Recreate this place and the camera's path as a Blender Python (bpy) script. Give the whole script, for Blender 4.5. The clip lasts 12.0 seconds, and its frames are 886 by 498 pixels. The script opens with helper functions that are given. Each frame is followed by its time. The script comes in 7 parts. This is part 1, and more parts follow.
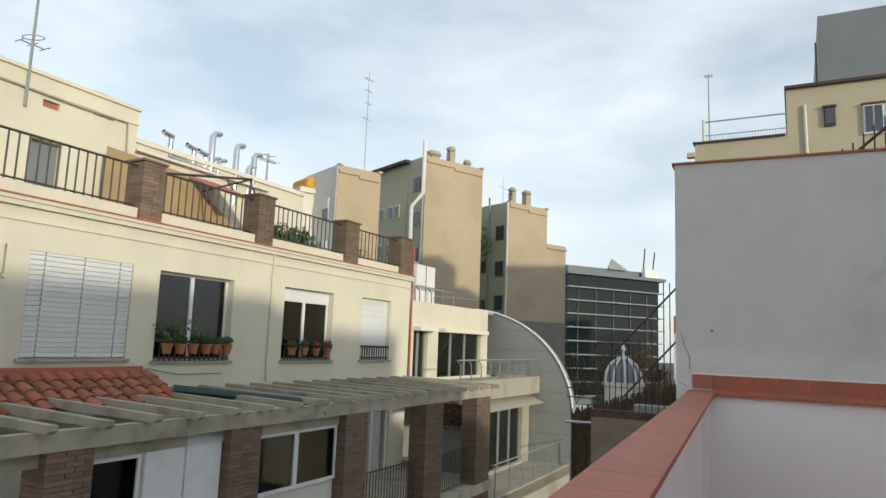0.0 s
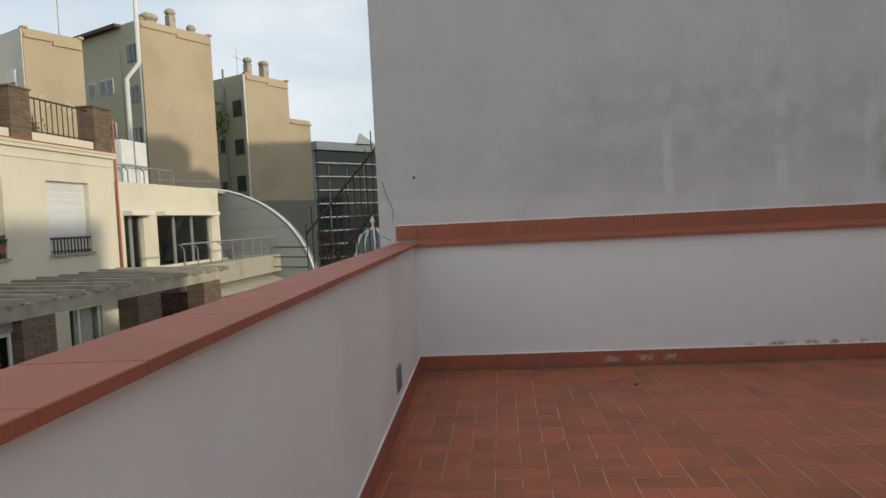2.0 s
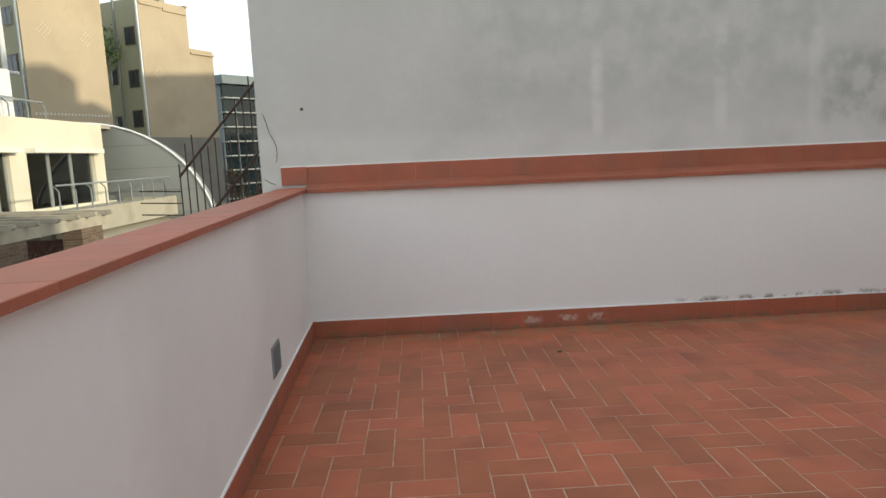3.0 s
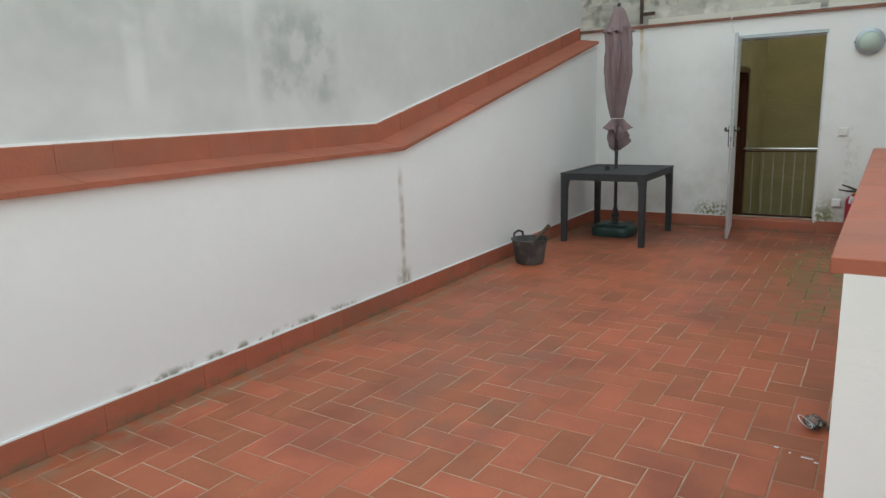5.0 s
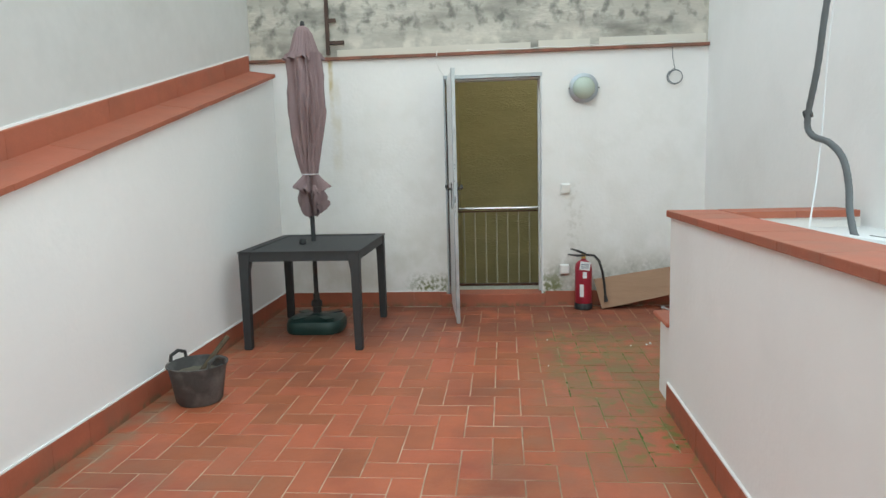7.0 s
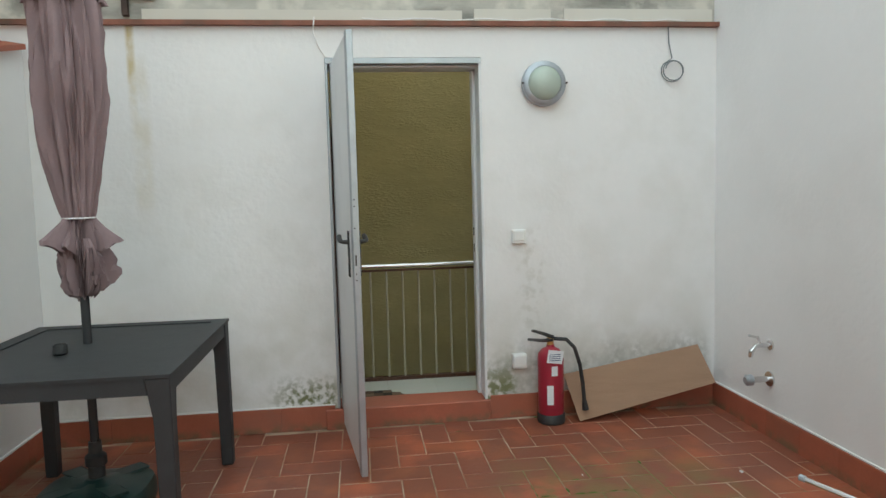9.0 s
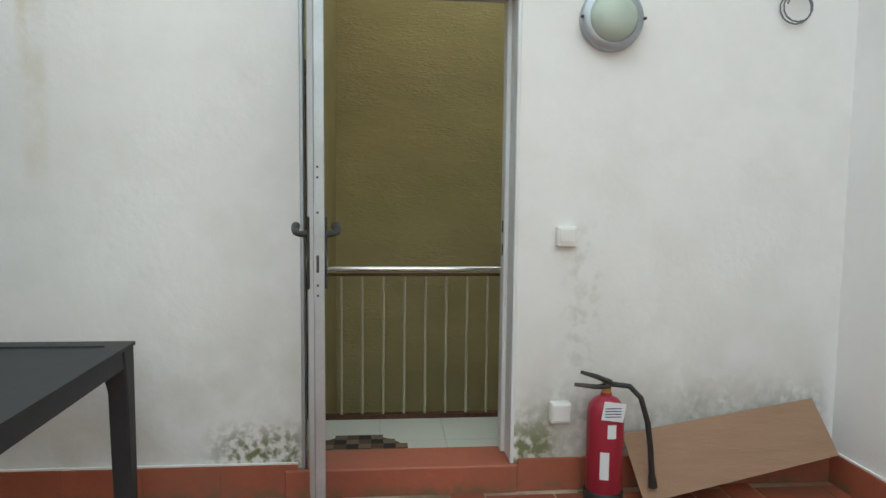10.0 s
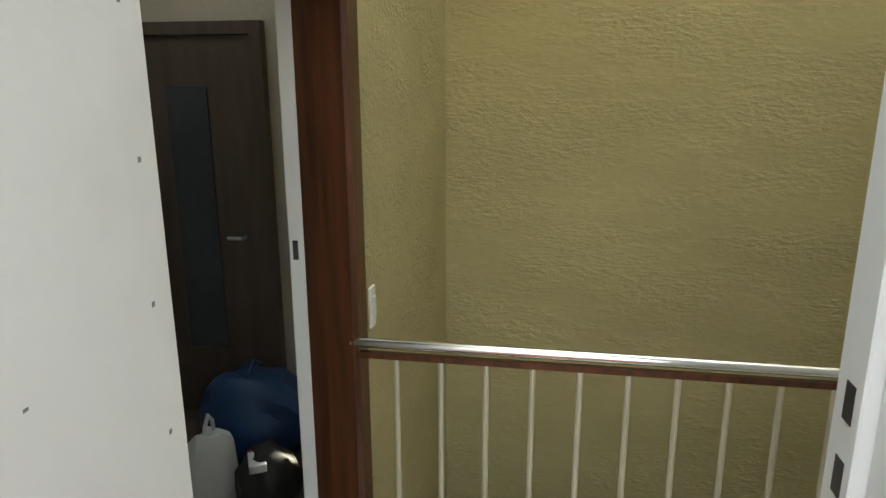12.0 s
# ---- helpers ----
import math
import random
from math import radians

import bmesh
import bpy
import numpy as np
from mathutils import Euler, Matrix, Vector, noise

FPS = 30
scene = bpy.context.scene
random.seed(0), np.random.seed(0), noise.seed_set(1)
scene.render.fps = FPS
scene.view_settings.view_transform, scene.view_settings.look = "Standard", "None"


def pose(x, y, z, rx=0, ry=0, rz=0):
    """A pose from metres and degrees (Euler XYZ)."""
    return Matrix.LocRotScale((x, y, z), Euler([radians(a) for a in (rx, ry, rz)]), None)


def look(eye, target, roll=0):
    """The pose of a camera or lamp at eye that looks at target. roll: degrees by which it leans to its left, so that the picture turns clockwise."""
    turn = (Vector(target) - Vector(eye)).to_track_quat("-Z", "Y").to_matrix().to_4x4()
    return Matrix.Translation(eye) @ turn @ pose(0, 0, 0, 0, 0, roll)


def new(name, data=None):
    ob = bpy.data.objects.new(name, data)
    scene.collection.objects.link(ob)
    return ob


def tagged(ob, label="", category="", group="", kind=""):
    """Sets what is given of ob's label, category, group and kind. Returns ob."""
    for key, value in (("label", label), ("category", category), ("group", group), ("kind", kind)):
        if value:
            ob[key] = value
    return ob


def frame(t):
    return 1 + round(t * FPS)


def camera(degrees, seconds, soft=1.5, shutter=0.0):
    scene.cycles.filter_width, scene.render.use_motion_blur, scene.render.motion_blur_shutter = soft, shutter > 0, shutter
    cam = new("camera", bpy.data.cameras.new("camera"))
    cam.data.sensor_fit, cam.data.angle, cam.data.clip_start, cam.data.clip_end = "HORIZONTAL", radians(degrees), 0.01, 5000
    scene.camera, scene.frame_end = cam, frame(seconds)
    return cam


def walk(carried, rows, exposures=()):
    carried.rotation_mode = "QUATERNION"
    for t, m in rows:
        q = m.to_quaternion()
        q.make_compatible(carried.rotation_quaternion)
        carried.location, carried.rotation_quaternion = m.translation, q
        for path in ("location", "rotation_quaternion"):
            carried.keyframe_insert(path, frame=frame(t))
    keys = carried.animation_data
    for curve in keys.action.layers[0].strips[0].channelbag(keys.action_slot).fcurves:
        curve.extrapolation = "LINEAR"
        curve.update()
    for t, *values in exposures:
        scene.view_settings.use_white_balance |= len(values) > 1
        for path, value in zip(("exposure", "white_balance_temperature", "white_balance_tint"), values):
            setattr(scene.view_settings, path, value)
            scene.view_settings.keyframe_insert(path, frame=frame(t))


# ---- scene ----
cam = camera(66.5, 12.0)
PATH = [
    (0, (0.582, 0.038, 1.619), (-0.269, 1.836, 1.888), 2.2),
    (0.5, (0.736, 0.164, 1.647), (-0.151, 1.931, 1.992), 1.2),
    (1, (0.902, 0.428, 1.571), (0.183, 2.287, 1.767), -0.4),
    (1.5, (0.925, 0.862, 1.464), (0.482, 2.812, 1.499), -0.3),
    (2, (0.91, 1.273, 1.432), (0.739, 3.262, 1.339), -2.8),
    (2.5, (0.992, 1.766, 1.417), (0.876, 3.748, 1.176), -4.4),
    (2.7, (1.004, 1.919, 1.438), (0.925, 3.899, 1.169), -3.6),
    (4.3, (0.98, 3.777, 1.394), (2.131, 5.37, 1.022), 0.0),
    (4.5, (1.052, 3.984, 1.433), (2.323, 5.475, 1.031), 0.9),
    (4.6, (1.088, 4.085, 1.453), (2.404, 5.533, 1.04), 0.4),
    (5, (1.353, 4.468, 1.478), (2.988, 5.543, 1.066), -2.0),
    (5.5, (1.839, 4.771, 1.418), (3.644, 5.574, 1.108), -1.7),
    (6, (2.291, 5.035, 1.406), (4.186, 5.593, 1.094), -0.7),
    (6.5, (2.767, 5.224, 1.414), (4.717, 5.533, 1.094), -1.1),
    (8.3, (4.859, 5.712, 1.327), (6.852, 5.705, 1.159), -1.6),
    (8.5, (5.084, 5.730, 1.309), (7.076, 5.655, 1.141), -1.4),
    (9, (5.64, 5.767, 1.359), (7.618, 5.528, 1.19), -1.5),
    (9.5, (6.201, 5.610, 1.335), (8.182, 5.408, 1.142), -1.8),
    (10, (6.786, 5.612, 1.27), (8.771, 5.430, 1.097), 0.6),
    (10.5, (7.375, 5.535, 1.365), (9.354, 5.408, 1.088), -0.2),
    (11, (7.883, 5.463, 1.42), (9.853, 5.548, 1.085), -0.9),
    (11.5, (8.389, 5.489, 1.458), (10.333, 5.653, 1.017), -0.4),
    (12, (8.879, 5.439, 1.498), (10.788, 5.771, 1.001), -0.2),
]
walk(cam, [(t, look(eye, target, roll)) for t, eye, target, roll in PATH], [
    (0.0, 0.12, 6350, 4), (0.5, -0.08, 6250, 4), (1.0, -0.38, 6250, 4), (1.5, -0.3, 6300, 6), (2.5, 0.25, 6700, 5), (4.4, 1.15, 6350, -4), (5.0, 1.1, 6350, -4), (5.7, 1.4, 6350, -4), (6.5, 1.6, 6350, -5),
    (9.5, 1.4, 6450, -4), (10.5, 1.6, 6400, -4), (11.5, 1.9, 6350, -3), (12.0, 2.45, 6600, -2)])

# ---- world and sun ----
SUN_EL, SUN_AZ = radians(12), radians(117.35)      # azimuth from +y towards +x
world = bpy.data.worlds.new("world")
scene.world = world
world.use_nodes = True
wn, wl = world.node_tree.nodes, world.node_tree.links
wn.clear()
w_out = wn.new("ShaderNodeOutputWorld")
w_bg = wn.new("ShaderNodeBackground")
w_sky = wn.new("ShaderNodeTexSky")
w_sky.sky_type, w_sky.sun_disc = "NISHITA", False
w_sky.sun_elevation, w_sky.sun_rotation = SUN_EL, SUN_AZ
w_sky.ozone_density = 1.3
w_bg.inputs["Strength"].default_value = 0.15
w_co = wn.new("ShaderNodeTexCoord")
w_map = wn.new("ShaderNodeMapping")
w_map.inputs["Scale"].default_value = (1.0, 1.0, 2.6)
w_map.inputs["Rotation"].default_value = (0.1, 0.12, 0.4)
w_n = wn.new("ShaderNodeTexNoise")
w_n.inputs["Scale"].default_value, w_n.inputs["Detail"].default_value = 2.0, 5.0
w_n.inputs["Roughness"].default_value = 0.52
w_r = wn.new("ShaderNodeValToRGB")
w_r.color_ramp.elements[0].position, w_r.color_ramp.elements[1].position = 0.36, 0.64
w_r.color_ramp.elements[0].color = (0.45, 0.45, 0.45, 1)
w_mix = wn.new("ShaderNodeMix")
w_mix.data_type = "RGBA"
w_mix.inputs["B"].default_value = (5.9, 6.15, 6.65, 1)
wl.new(w_co.outputs["Generated"], w_map.inputs["Vector"])
wl.new(w_map.outputs[0], w_n.inputs["Vector"])
wl.new(w_n.outputs["Fac"], w_r.inputs["Fac"])
wl.new(w_r.outputs["Color"], w_mix.inputs["Factor"])
wl.new(w_sky.outputs[0], w_mix.inputs["A"])
wl.new(w_mix.outputs["Result"], w_bg.inputs["Color"])
wl.new(w_bg.outputs[0], w_out.inputs[0])

sun = new("sun", bpy.data.lights.new("sun", "SUN"))
sun.data.energy, sun.data.angle, sun.data.color = 2.6, radians(1.5), (1.0, 0.88, 0.70)
sun_from = Vector((math.sin(SUN_AZ) * math.cos(SUN_EL), math.cos(SUN_AZ) * math.cos(SUN_EL), math.sin(SUN_EL)))
sun.matrix_basis = look(sun_from * 60, (0, 0, 0))


# ---- materials ----
def material(name, color, rough=0.8, metal=0.0, var=0.12, scale=3.0, bump=0.0, bump_scale=60.0,
             stain=None, stain_amount=0.0, stain_scale=0.8, each=0.0, island=0.0, stretch=(1, 1, 1)):
    """Base colour that varies at two scales, stains, relief; each: variation by object; island: by joined piece."""
    m = bpy.data.materials.new(name)
    m.use_nodes = True
    n, l = m.node_tree.nodes, m.node_tree.links
    b = n["Principled BSDF"]
    b.inputs["Roughness"].default_value, b.inputs["Metallic"].default_value = rough, metal
    co = n.new("ShaderNodeNewGeometry")
    mp = n.new("ShaderNodeMapping")
    mp.inputs["Scale"].default_value = stretch
    l.new(co.outputs["Position"], mp.inputs["Vector"])

    def noise_at(s, detail=5.0):
        t = n.new("ShaderNodeTexNoise")
        t.inputs["Scale"].default_value, t.inputs["Detail"].default_value = s, detail
        l.new(mp.outputs[0], t.inputs["Vector"])
        return t.outputs["Fac"]

    def mix(fac, a, c, how="MIX"):
        x = n.new("ShaderNodeMix")
        x.data_type, x.blend_type = "RGBA", how
        for key, v in (("Factor", fac), ("A", a), ("B", c)):
            if isinstance(v, (int, float)):
                x.inputs[key].default_value = v
            elif isinstance(v, tuple):
                x.inputs[key].default_value = (*v, 1)
            else:
                l.new(v, x.inputs[key])
        return x.outputs["Result"]

    def ramp(v, lo, hi, a=0.0, c=1.0):
        r = n.new("ShaderNodeMapRange")
        for i, k in enumerate((lo, hi, a, c)):
            r.inputs[i + 1].default_value = k
        l.new(v, r.inputs[0])
        return r.outputs[0]

    dark, light = tuple(c * (1 - var) for c in color), tuple(min(1, c * (1 + var)) for c in color)
    col = mix(ramp(noise_at(scale), 0.3, 0.7), dark, light)
    col = mix(ramp(noise_at(scale * 14, 3), 0.3, 0.7, 0, 0.5), col, dark)
    if stain:
        col = mix(ramp(noise_at(stain_scale, 6), 0.5, 0.72, 0, stain_amount), col, stain)
    for amount, node, out in ((each, "ShaderNodeObjectInfo", "Random"), (island, "ShaderNodeNewGeometry", "Random Per Island")):
        if amount:
            src = n.new(node)
            hs = n.new("ShaderNodeHueSaturation")
            l.new(ramp(src.outputs[out], 0, 1, 1 - amount, 1 + amount), hs.inputs["Value"])
            l.new(ramp(src.outputs[out], 0, 1, 0.5 + amount * 0.025, 0.5 - amount * 0.025), hs.inputs["Hue"])
            l.new(col, hs.inputs["Color"])
            col = hs.outputs["Color"]
    l.new(col, b.inputs["Base Color"])
    if bump:
        bp = n.new("ShaderNodeBump")
        bp.inputs["Strength"].default_value, bp.inputs["Distance"].default_value = min(1, bump), 0.01 * max(1, bump)
        mu = n.new("ShaderNodeMath")
        mu.operation = "MULTIPLY"
        l.new(noise_at(bump_scale, 6), mu.inputs[0])
        l.new(ramp(noise_at(bump_scale * 0.07, 3), 0.38, 0.66, 0.2, 1.15), mu.inputs[1])
        l.new(mu.outputs[0], bp.inputs["Height"])
        l.new(bp.outputs[0], b.inputs["Normal"])
    return m


def glass(name, color=(0.04, 0.05, 0.06), rough=0.05):
    m = material(name, color, rough, var=0.3, scale=1.5)
    m.node_tree.nodes["Principled BSDF"].inputs["Specular IOR Level"].default_value = 0.9
    return m


def clear_glass(name, tint=(0.75, 0.8, 0.8)):
    m = bpy.data.materials.new(name)
    m.use_nodes = True
    n, l = m.node_tree.nodes, m.node_tree.links
    n.clear()
    out, mixer = n.new("ShaderNodeOutputMaterial"), n.new("ShaderNodeMixShader")
    tr, gl, fr = n.new("ShaderNodeBsdfTransparent"), n.new("ShaderNodeBsdfGlossy"), n.new("ShaderNodeFresnel")
    tr.inputs[0].default_value = (*tint, 1)
    gl.inputs["Roughness"].default_value = 0.02
    fr.inputs["IOR"].default_value = 1.7
    l.new(fr.outputs[0], mixer.inputs[0]); l.new(tr.outputs[0], mixer.inputs[1]); l.new(gl.outputs[0], mixer.inputs[2])
    l.new(mixer.outputs[0], out.inputs[0])
    return m


def soil_and_tone(m, zones):
    """Stains and tone patches of their own shape laid over a material: colour, amount, noise scale, and for x, y, z
    either None or where it fades in and out.
    """
    n, l = m.node_tree.nodes, m.node_tree.links
    b = n["Principled BSDF"]
    co = n.new("ShaderNodeNewGeometry")
    sep = n.new("ShaderNodeSeparateXYZ")
    l.new(co.outputs["Position"], sep.inputs[0])
    for colour, amount, scale, lo, hi, spans in zones:
        t = n.new("ShaderNodeTexNoise")
        t.inputs["Scale"].default_value, t.inputs["Detail"].default_value = scale, 6
        l.new(co.outputs["Position"], t.inputs["Vector"])
        r = n.new("ShaderNodeMapRange")
        for i, k in enumerate((lo, hi, 0, amount)):
            r.inputs[i + 1].default_value = k
        l.new(t.outputs["Fac"], r.inputs[0])
        value = r.outputs[0]
        for axis, span in zip("XYZ", spans):
            if span:
                for a, c in (span[:2], span[2:][::-1]):
                    q = n.new("ShaderNodeMapRange")
                    q.interpolation_type = "SMOOTHSTEP"
                    q.inputs[1].default_value, q.inputs[2].default_value = min(a, c), max(a, c)
                    q.inputs[3].default_value, q.inputs[4].default_value = (0, 1) if a < c else (1, 0)
                    l.new(sep.outputs[axis], q.inputs[0])
                    mu = n.new("ShaderNodeMath")
                    mu.operation = "MULTIPLY"
                    l.new(value, mu.inputs[0])
                    l.new(q.outputs[0], mu.inputs[1])
                    value = mu.outputs[0]
        x = n.new("ShaderNodeMix")
        x.data_type = "RGBA"
        x.inputs["B"].default_value = (*colour, 1)
        l.new(value, x.inputs["Factor"])
        l.new(b.inputs["Base Color"].links[0].from_socket, x.inputs["A"])
        l.new(x.outputs["Result"], b.inputs["Base Color"])
    return m


WHITE = material("white_render", (0.79, 0.775, 0.76), 0.85, var=0.03, scale=1.2, bump=0.22, bump_scale=32,
                 stain=(0.55, 0.53, 0.50), stain_amount=0.25, stain_scale=1.1)
WHITE_DOOR_WALL = soil_and_tone(material("white_render_soiled", (0.79, 0.775, 0.76), 0.85, var=0.03, scale=1.2, bump=0.28, bump_scale=32), [
    ((0.20, 0.19, 0.155), 0.95, 26, 0.37, 0.58, (None, (3.62, 3.75, 4.90, 5.06), (0.05, 0.10, 0.26, 0.52))),
    ((0.42, 0.40, 0.35), 0.7, 7, 0.32, 0.55, (None, (3.62, 3.75, 4.95, 5.06), (0.05, 0.10, 0.30, 0.62))),
    ((0.62, 0.60, 0.55), 0.7, 5, 0.35, 0.60, (None, (3.6, 3.8, 7.4, 7.5), (0.05, 0.10, 0.35, 0.95))),
    ((0.16, 0.17, 0.07), 0.95, 30, 0.42, 0.60, (None, (5.90, 5.98, 6.15, 6.38), (0.05, 0.10, 0.20, 0.36))),
    ((0.17, 0.18, 0.08), 0.95, 24, 0.38, 0.55, (None, (4.84, 4.92, 5.06, 5.07), (0.05, 0.10, 0.18, 0.42))),
    ((0.52, 0.40, 0.16), 0.9, 9, 0.30, 0.55, (None, (6.935, 6.960, 6.970, 6.995), (1.75, 2.05, 2.29, 2.30))),
    ((0.55, 0.53, 0.48), 0.6, 22, 0.48, 0.66, (None, (4.66, 4.72, 4.78, 4.90), (0.35, 0.6, 1.0, 1.2))),
    ((0.68, 0.66, 0.62), 0.35, 4, 0.45, 0.66, (None, (3.4, 3.6, 7.5, 7.7), (0.2, 0.4, 1.6, 2.2))),
    ((0.66, 0.61, 0.50), 0.6, 6, 0.30, 0.60, (None, (6.86, 6.91, 6.95, 7.00), (1.1, 1.5, 2.0, 2.2)))])
WHITE_LOW = soil_and_tone(material("white_render_damp", (0.79, 0.775, 0.76), 0.85, var=0.03, scale=1.2, bump=0.22, bump_scale=32), [
    ((0.45, 0.38, 0.31), 0.9, 12, 0.25, 0.60, ((5.385, 5.425, 5.435, 5.475), None, (0.12, 0.16, 0.9, 1.1))),
    ((0.32, 0.30, 0.22), 0.9, 14, 0.35, 0.60, ((5.30, 5.40, 5.46, 5.55), None, (0.12, 0.15, 0.17, 0.33))),
    ((0.25, 0.23, 0.18), 0.95, 13, 0.48, 0.62, ((2.9, 3.3, 4.6, 5.0), None, (0.12, 0.14, 0.155, 0.20)))])
PARTY = material("grey_render", (0.58, 0.57, 0.55), 0.9, var=0.08, scale=0.9, bump=0.25, bump_scale=24,
                 stain=(0.42, 0.42, 0.40), stain_amount=0.6, stain_scale=0.9)
WEATHERED = soil_and_tone(material("weathered_render", (0.50, 0.475, 0.42), 0.9, var=0.2, scale=3.5, bump=0.8, bump_scale=25,
                     stain=(0.12, 0.12, 0.105), stain_amount=0.9, stain_scale=2.6, stretch=(1, 0.55, 1.5)), [
    ((0.13, 0.13, 0.115), 0.8, 9, 0.50, 0.66, (None, None, (2.45, 2.55, 3.2, 3.6))),
    ((0.68, 0.64, 0.56), 0.7, 5, 0.48, 0.60, (None, None, (2.30, 2.32, 2.42, 2.55)))])
TILE = material("terracotta_floor", (0.41, 0.113, 0.053), 0.48, var=0.13, scale=5, bump=0.25, bump_scale=40,
                stain=(0.22, 0.055, 0.032), stain_amount=0.75, stain_scale=1.9, each=0.15, island=0.15)
COPE = material("terracotta_coping", (0.36, 0.105, 0.058), 0.6, var=0.12, scale=5, bump=0.2, bump_scale=50,
                stain=(0.22, 0.11, 0.075), stain_amount=0.5, stain_scale=3, each=0.05, island=0.1)
LEDGE_DIRTY = material("sooty_terracotta", (0.24, 0.095, 0.062), 0.8, var=0.25, scale=6, stain=(0.10, 0.08, 0.06), stain_amount=0.9, stain_scale=4)
BAND_RENDER = material("old_cement_band", (0.21, 0.195, 0.165), 0.9, var=0.12, scale=0.8)
GROUT = material("grout", (0.52, 0.40, 0.29), 0.95, var=0.25, scale=6, bump=0.4,
                 stain=(0.22, 0.13, 0.08), stain_amount=0.9, stain_scale=1.2)
CREAM = material("cream_render", (0.63, 0.59, 0.475), 0.9, var=0.05, scale=0.8, bump=0.3, bump_scale=20,
                 stain=(0.45, 0.41, 0.32), stain_amount=0.35, stain_scale=0.7)
CREAM_LIGHT = material("pale_render", (0.66, 0.63, 0.56), 0.9, var=0.06, scale=0.6, stain=(0.40, 0.36, 0.30),
                       stain_amount=0.4, stain_scale=0.5)
TAN = material("tan_render", (0.42, 0.34, 0.235), 0.9, var=0.07, scale=0.25, stain=(0.33, 0.26, 0.17),
               stain_amount=0.6, stain_scale=0.3)
GREENISH = material("olive_pale_render", (0.40, 0.385, 0.27), 0.9, var=0.07, scale=0.3)
OLIVE = material("olive_stucco", (0.47, 0.405, 0.215), 0.9, var=0.10, scale=2, bump=0.9, bump_scale=45, stretch=(1, 0.7, 1.7))
CONCRETE = material("pergola_concrete", (0.37, 0.335, 0.265), 0.9, var=0.15, scale=2.5, bump=0.4,
                    stain=(0.17, 0.16, 0.13), stain_amount=0.7, stain_scale=2)
BRICK = material("brown_brick", (0.165, 0.112, 0.08), 0.85, var=0.2, scale=5, bump=0.4, each=0.2, island=0.22)
MORTAR = material("mortar", (0.22, 0.17, 0.13), 0.95, var=0.15, scale=6)
IRON = material("black_iron", (0.035, 0.028, 0.025), 0.55, var=0.2, scale=8, stain=(0.12, 0.05, 0.03), stain_amount=0.4, stain_scale=5)
RUST = material("rusty_steel", (0.075, 0.045, 0.035), 0.8, var=0.3, scale=6)
STEEL = material("galvanised_steel", (0.42, 0.45, 0.48), 0.45, 0.75, var=0.12, scale=9)
CHROME = material("chrome", (0.72, 0.72, 0.72), 0.18, 1.0, var=0.03)
PLASTIC_DARK = material("anthracite_plastic", (0.026, 0.028, 0.030), 0.6, var=0.12, scale=14, bump=0.15, bump_scale=90)
PLASTIC_GREEN = material("dark_green_plastic", (0.012, 0.04, 0.035), 0.4, var=0.2, scale=8)
RUBBER = material("black_rubber", (0.022, 0.022, 0.022), 0.55, var=0.2, scale=8, stain=(0.1, 0.095, 0.085), stain_amount=0.5, stain_scale=5)
BUCKET = material("dusty_black_rubber", (0.06, 0.056, 0.054), 0.7, var=0.3, scale=9, bump=0.4, stain=(0.15, 0.14, 0.13), stain_amount=0.9, stain_scale=7)
FABRIC = material("mauve_canvas", (0.26, 0.185, 0.19), 0.9, var=0.1, scale=6, bump=0.3, bump_scale=200,
                  stain=(0.16, 0.10, 0.09), stain_amount=0.5, stain_scale=3)
METAL_WHITE = material("white_painted_metal", (0.70, 0.71, 0.71), 0.4, var=0.03, scale=3, stain=(0.5, 0.5, 0.5), stain_amount=0.3, stain_scale=4)
PLASTIC_WHITE = material("white_plastic", (0.74, 0.73, 0.70), 0.4, var=0.03)
RED = material("red_enamel", (0.34, 0.022, 0.045), 0.38, var=0.06, scale=5)
CARD = material("cardboard", (0.33, 0.205, 0.13), 0.9, var=0.06, scale=4, bump=0.3, bump_scale=70, stretch=(1, 1, 6))
WOOD = material("brown_varnished_wood", (0.085, 0.028, 0.012), 0.35, var=0.55, scale=5, stretch=(8, 8, 0.5))
LANDING = material("white_landing_tile", (0.62, 0.62, 0.56), 0.3, var=0.04)
GLASS = glass("dark_window_glass")
CLEAR = clear_glass("window_glass")
GLASS_BLUE = glass("blue_office_glass", (0.006, 0.013, 0.017), 0.15)
GLASS_BLUE.node_tree.nodes["Principled BSDF"].inputs["Specular IOR Level"].default_value = 0.35
BAND = material("dark_floor_band", (0.13, 0.16, 0.17), 0.5, var=0.1)
# pale render darkened to stand for shade, with stains over it
SHADED = material("shaded_render", (0.36, 0.335, 0.27), 0.9, var=0.1, scale=0.8, stain=(0.17, 0.155, 0.12), stain_amount=0.7, stain_scale=0.8)
TAN_LIGHT = material("vent_tile", (0.50, 0.43, 0.32), 0.9)
BLIND = material("white_blind", (0.68, 0.69, 0.69), 0.5, var=0.04, each=0.05)
ROOF_TILE = material("orange_roof_tile", (0.36, 0.13, 0.07), 0.8, var=0.25, scale=5, each=0.2, stain=(0.15, 0.08, 0.05), stain_amount=0.6, stain_scale=3)
METAL_GREY = material("grey_metal_sheet", (0.25, 0.265, 0.26), 0.5, 0.2, var=0.06, scale=0.7)
GREY_DARK = material("dark_grey_cladding", (0.17, 0.19, 0.20), 0.6, var=0.08, scale=0.6)
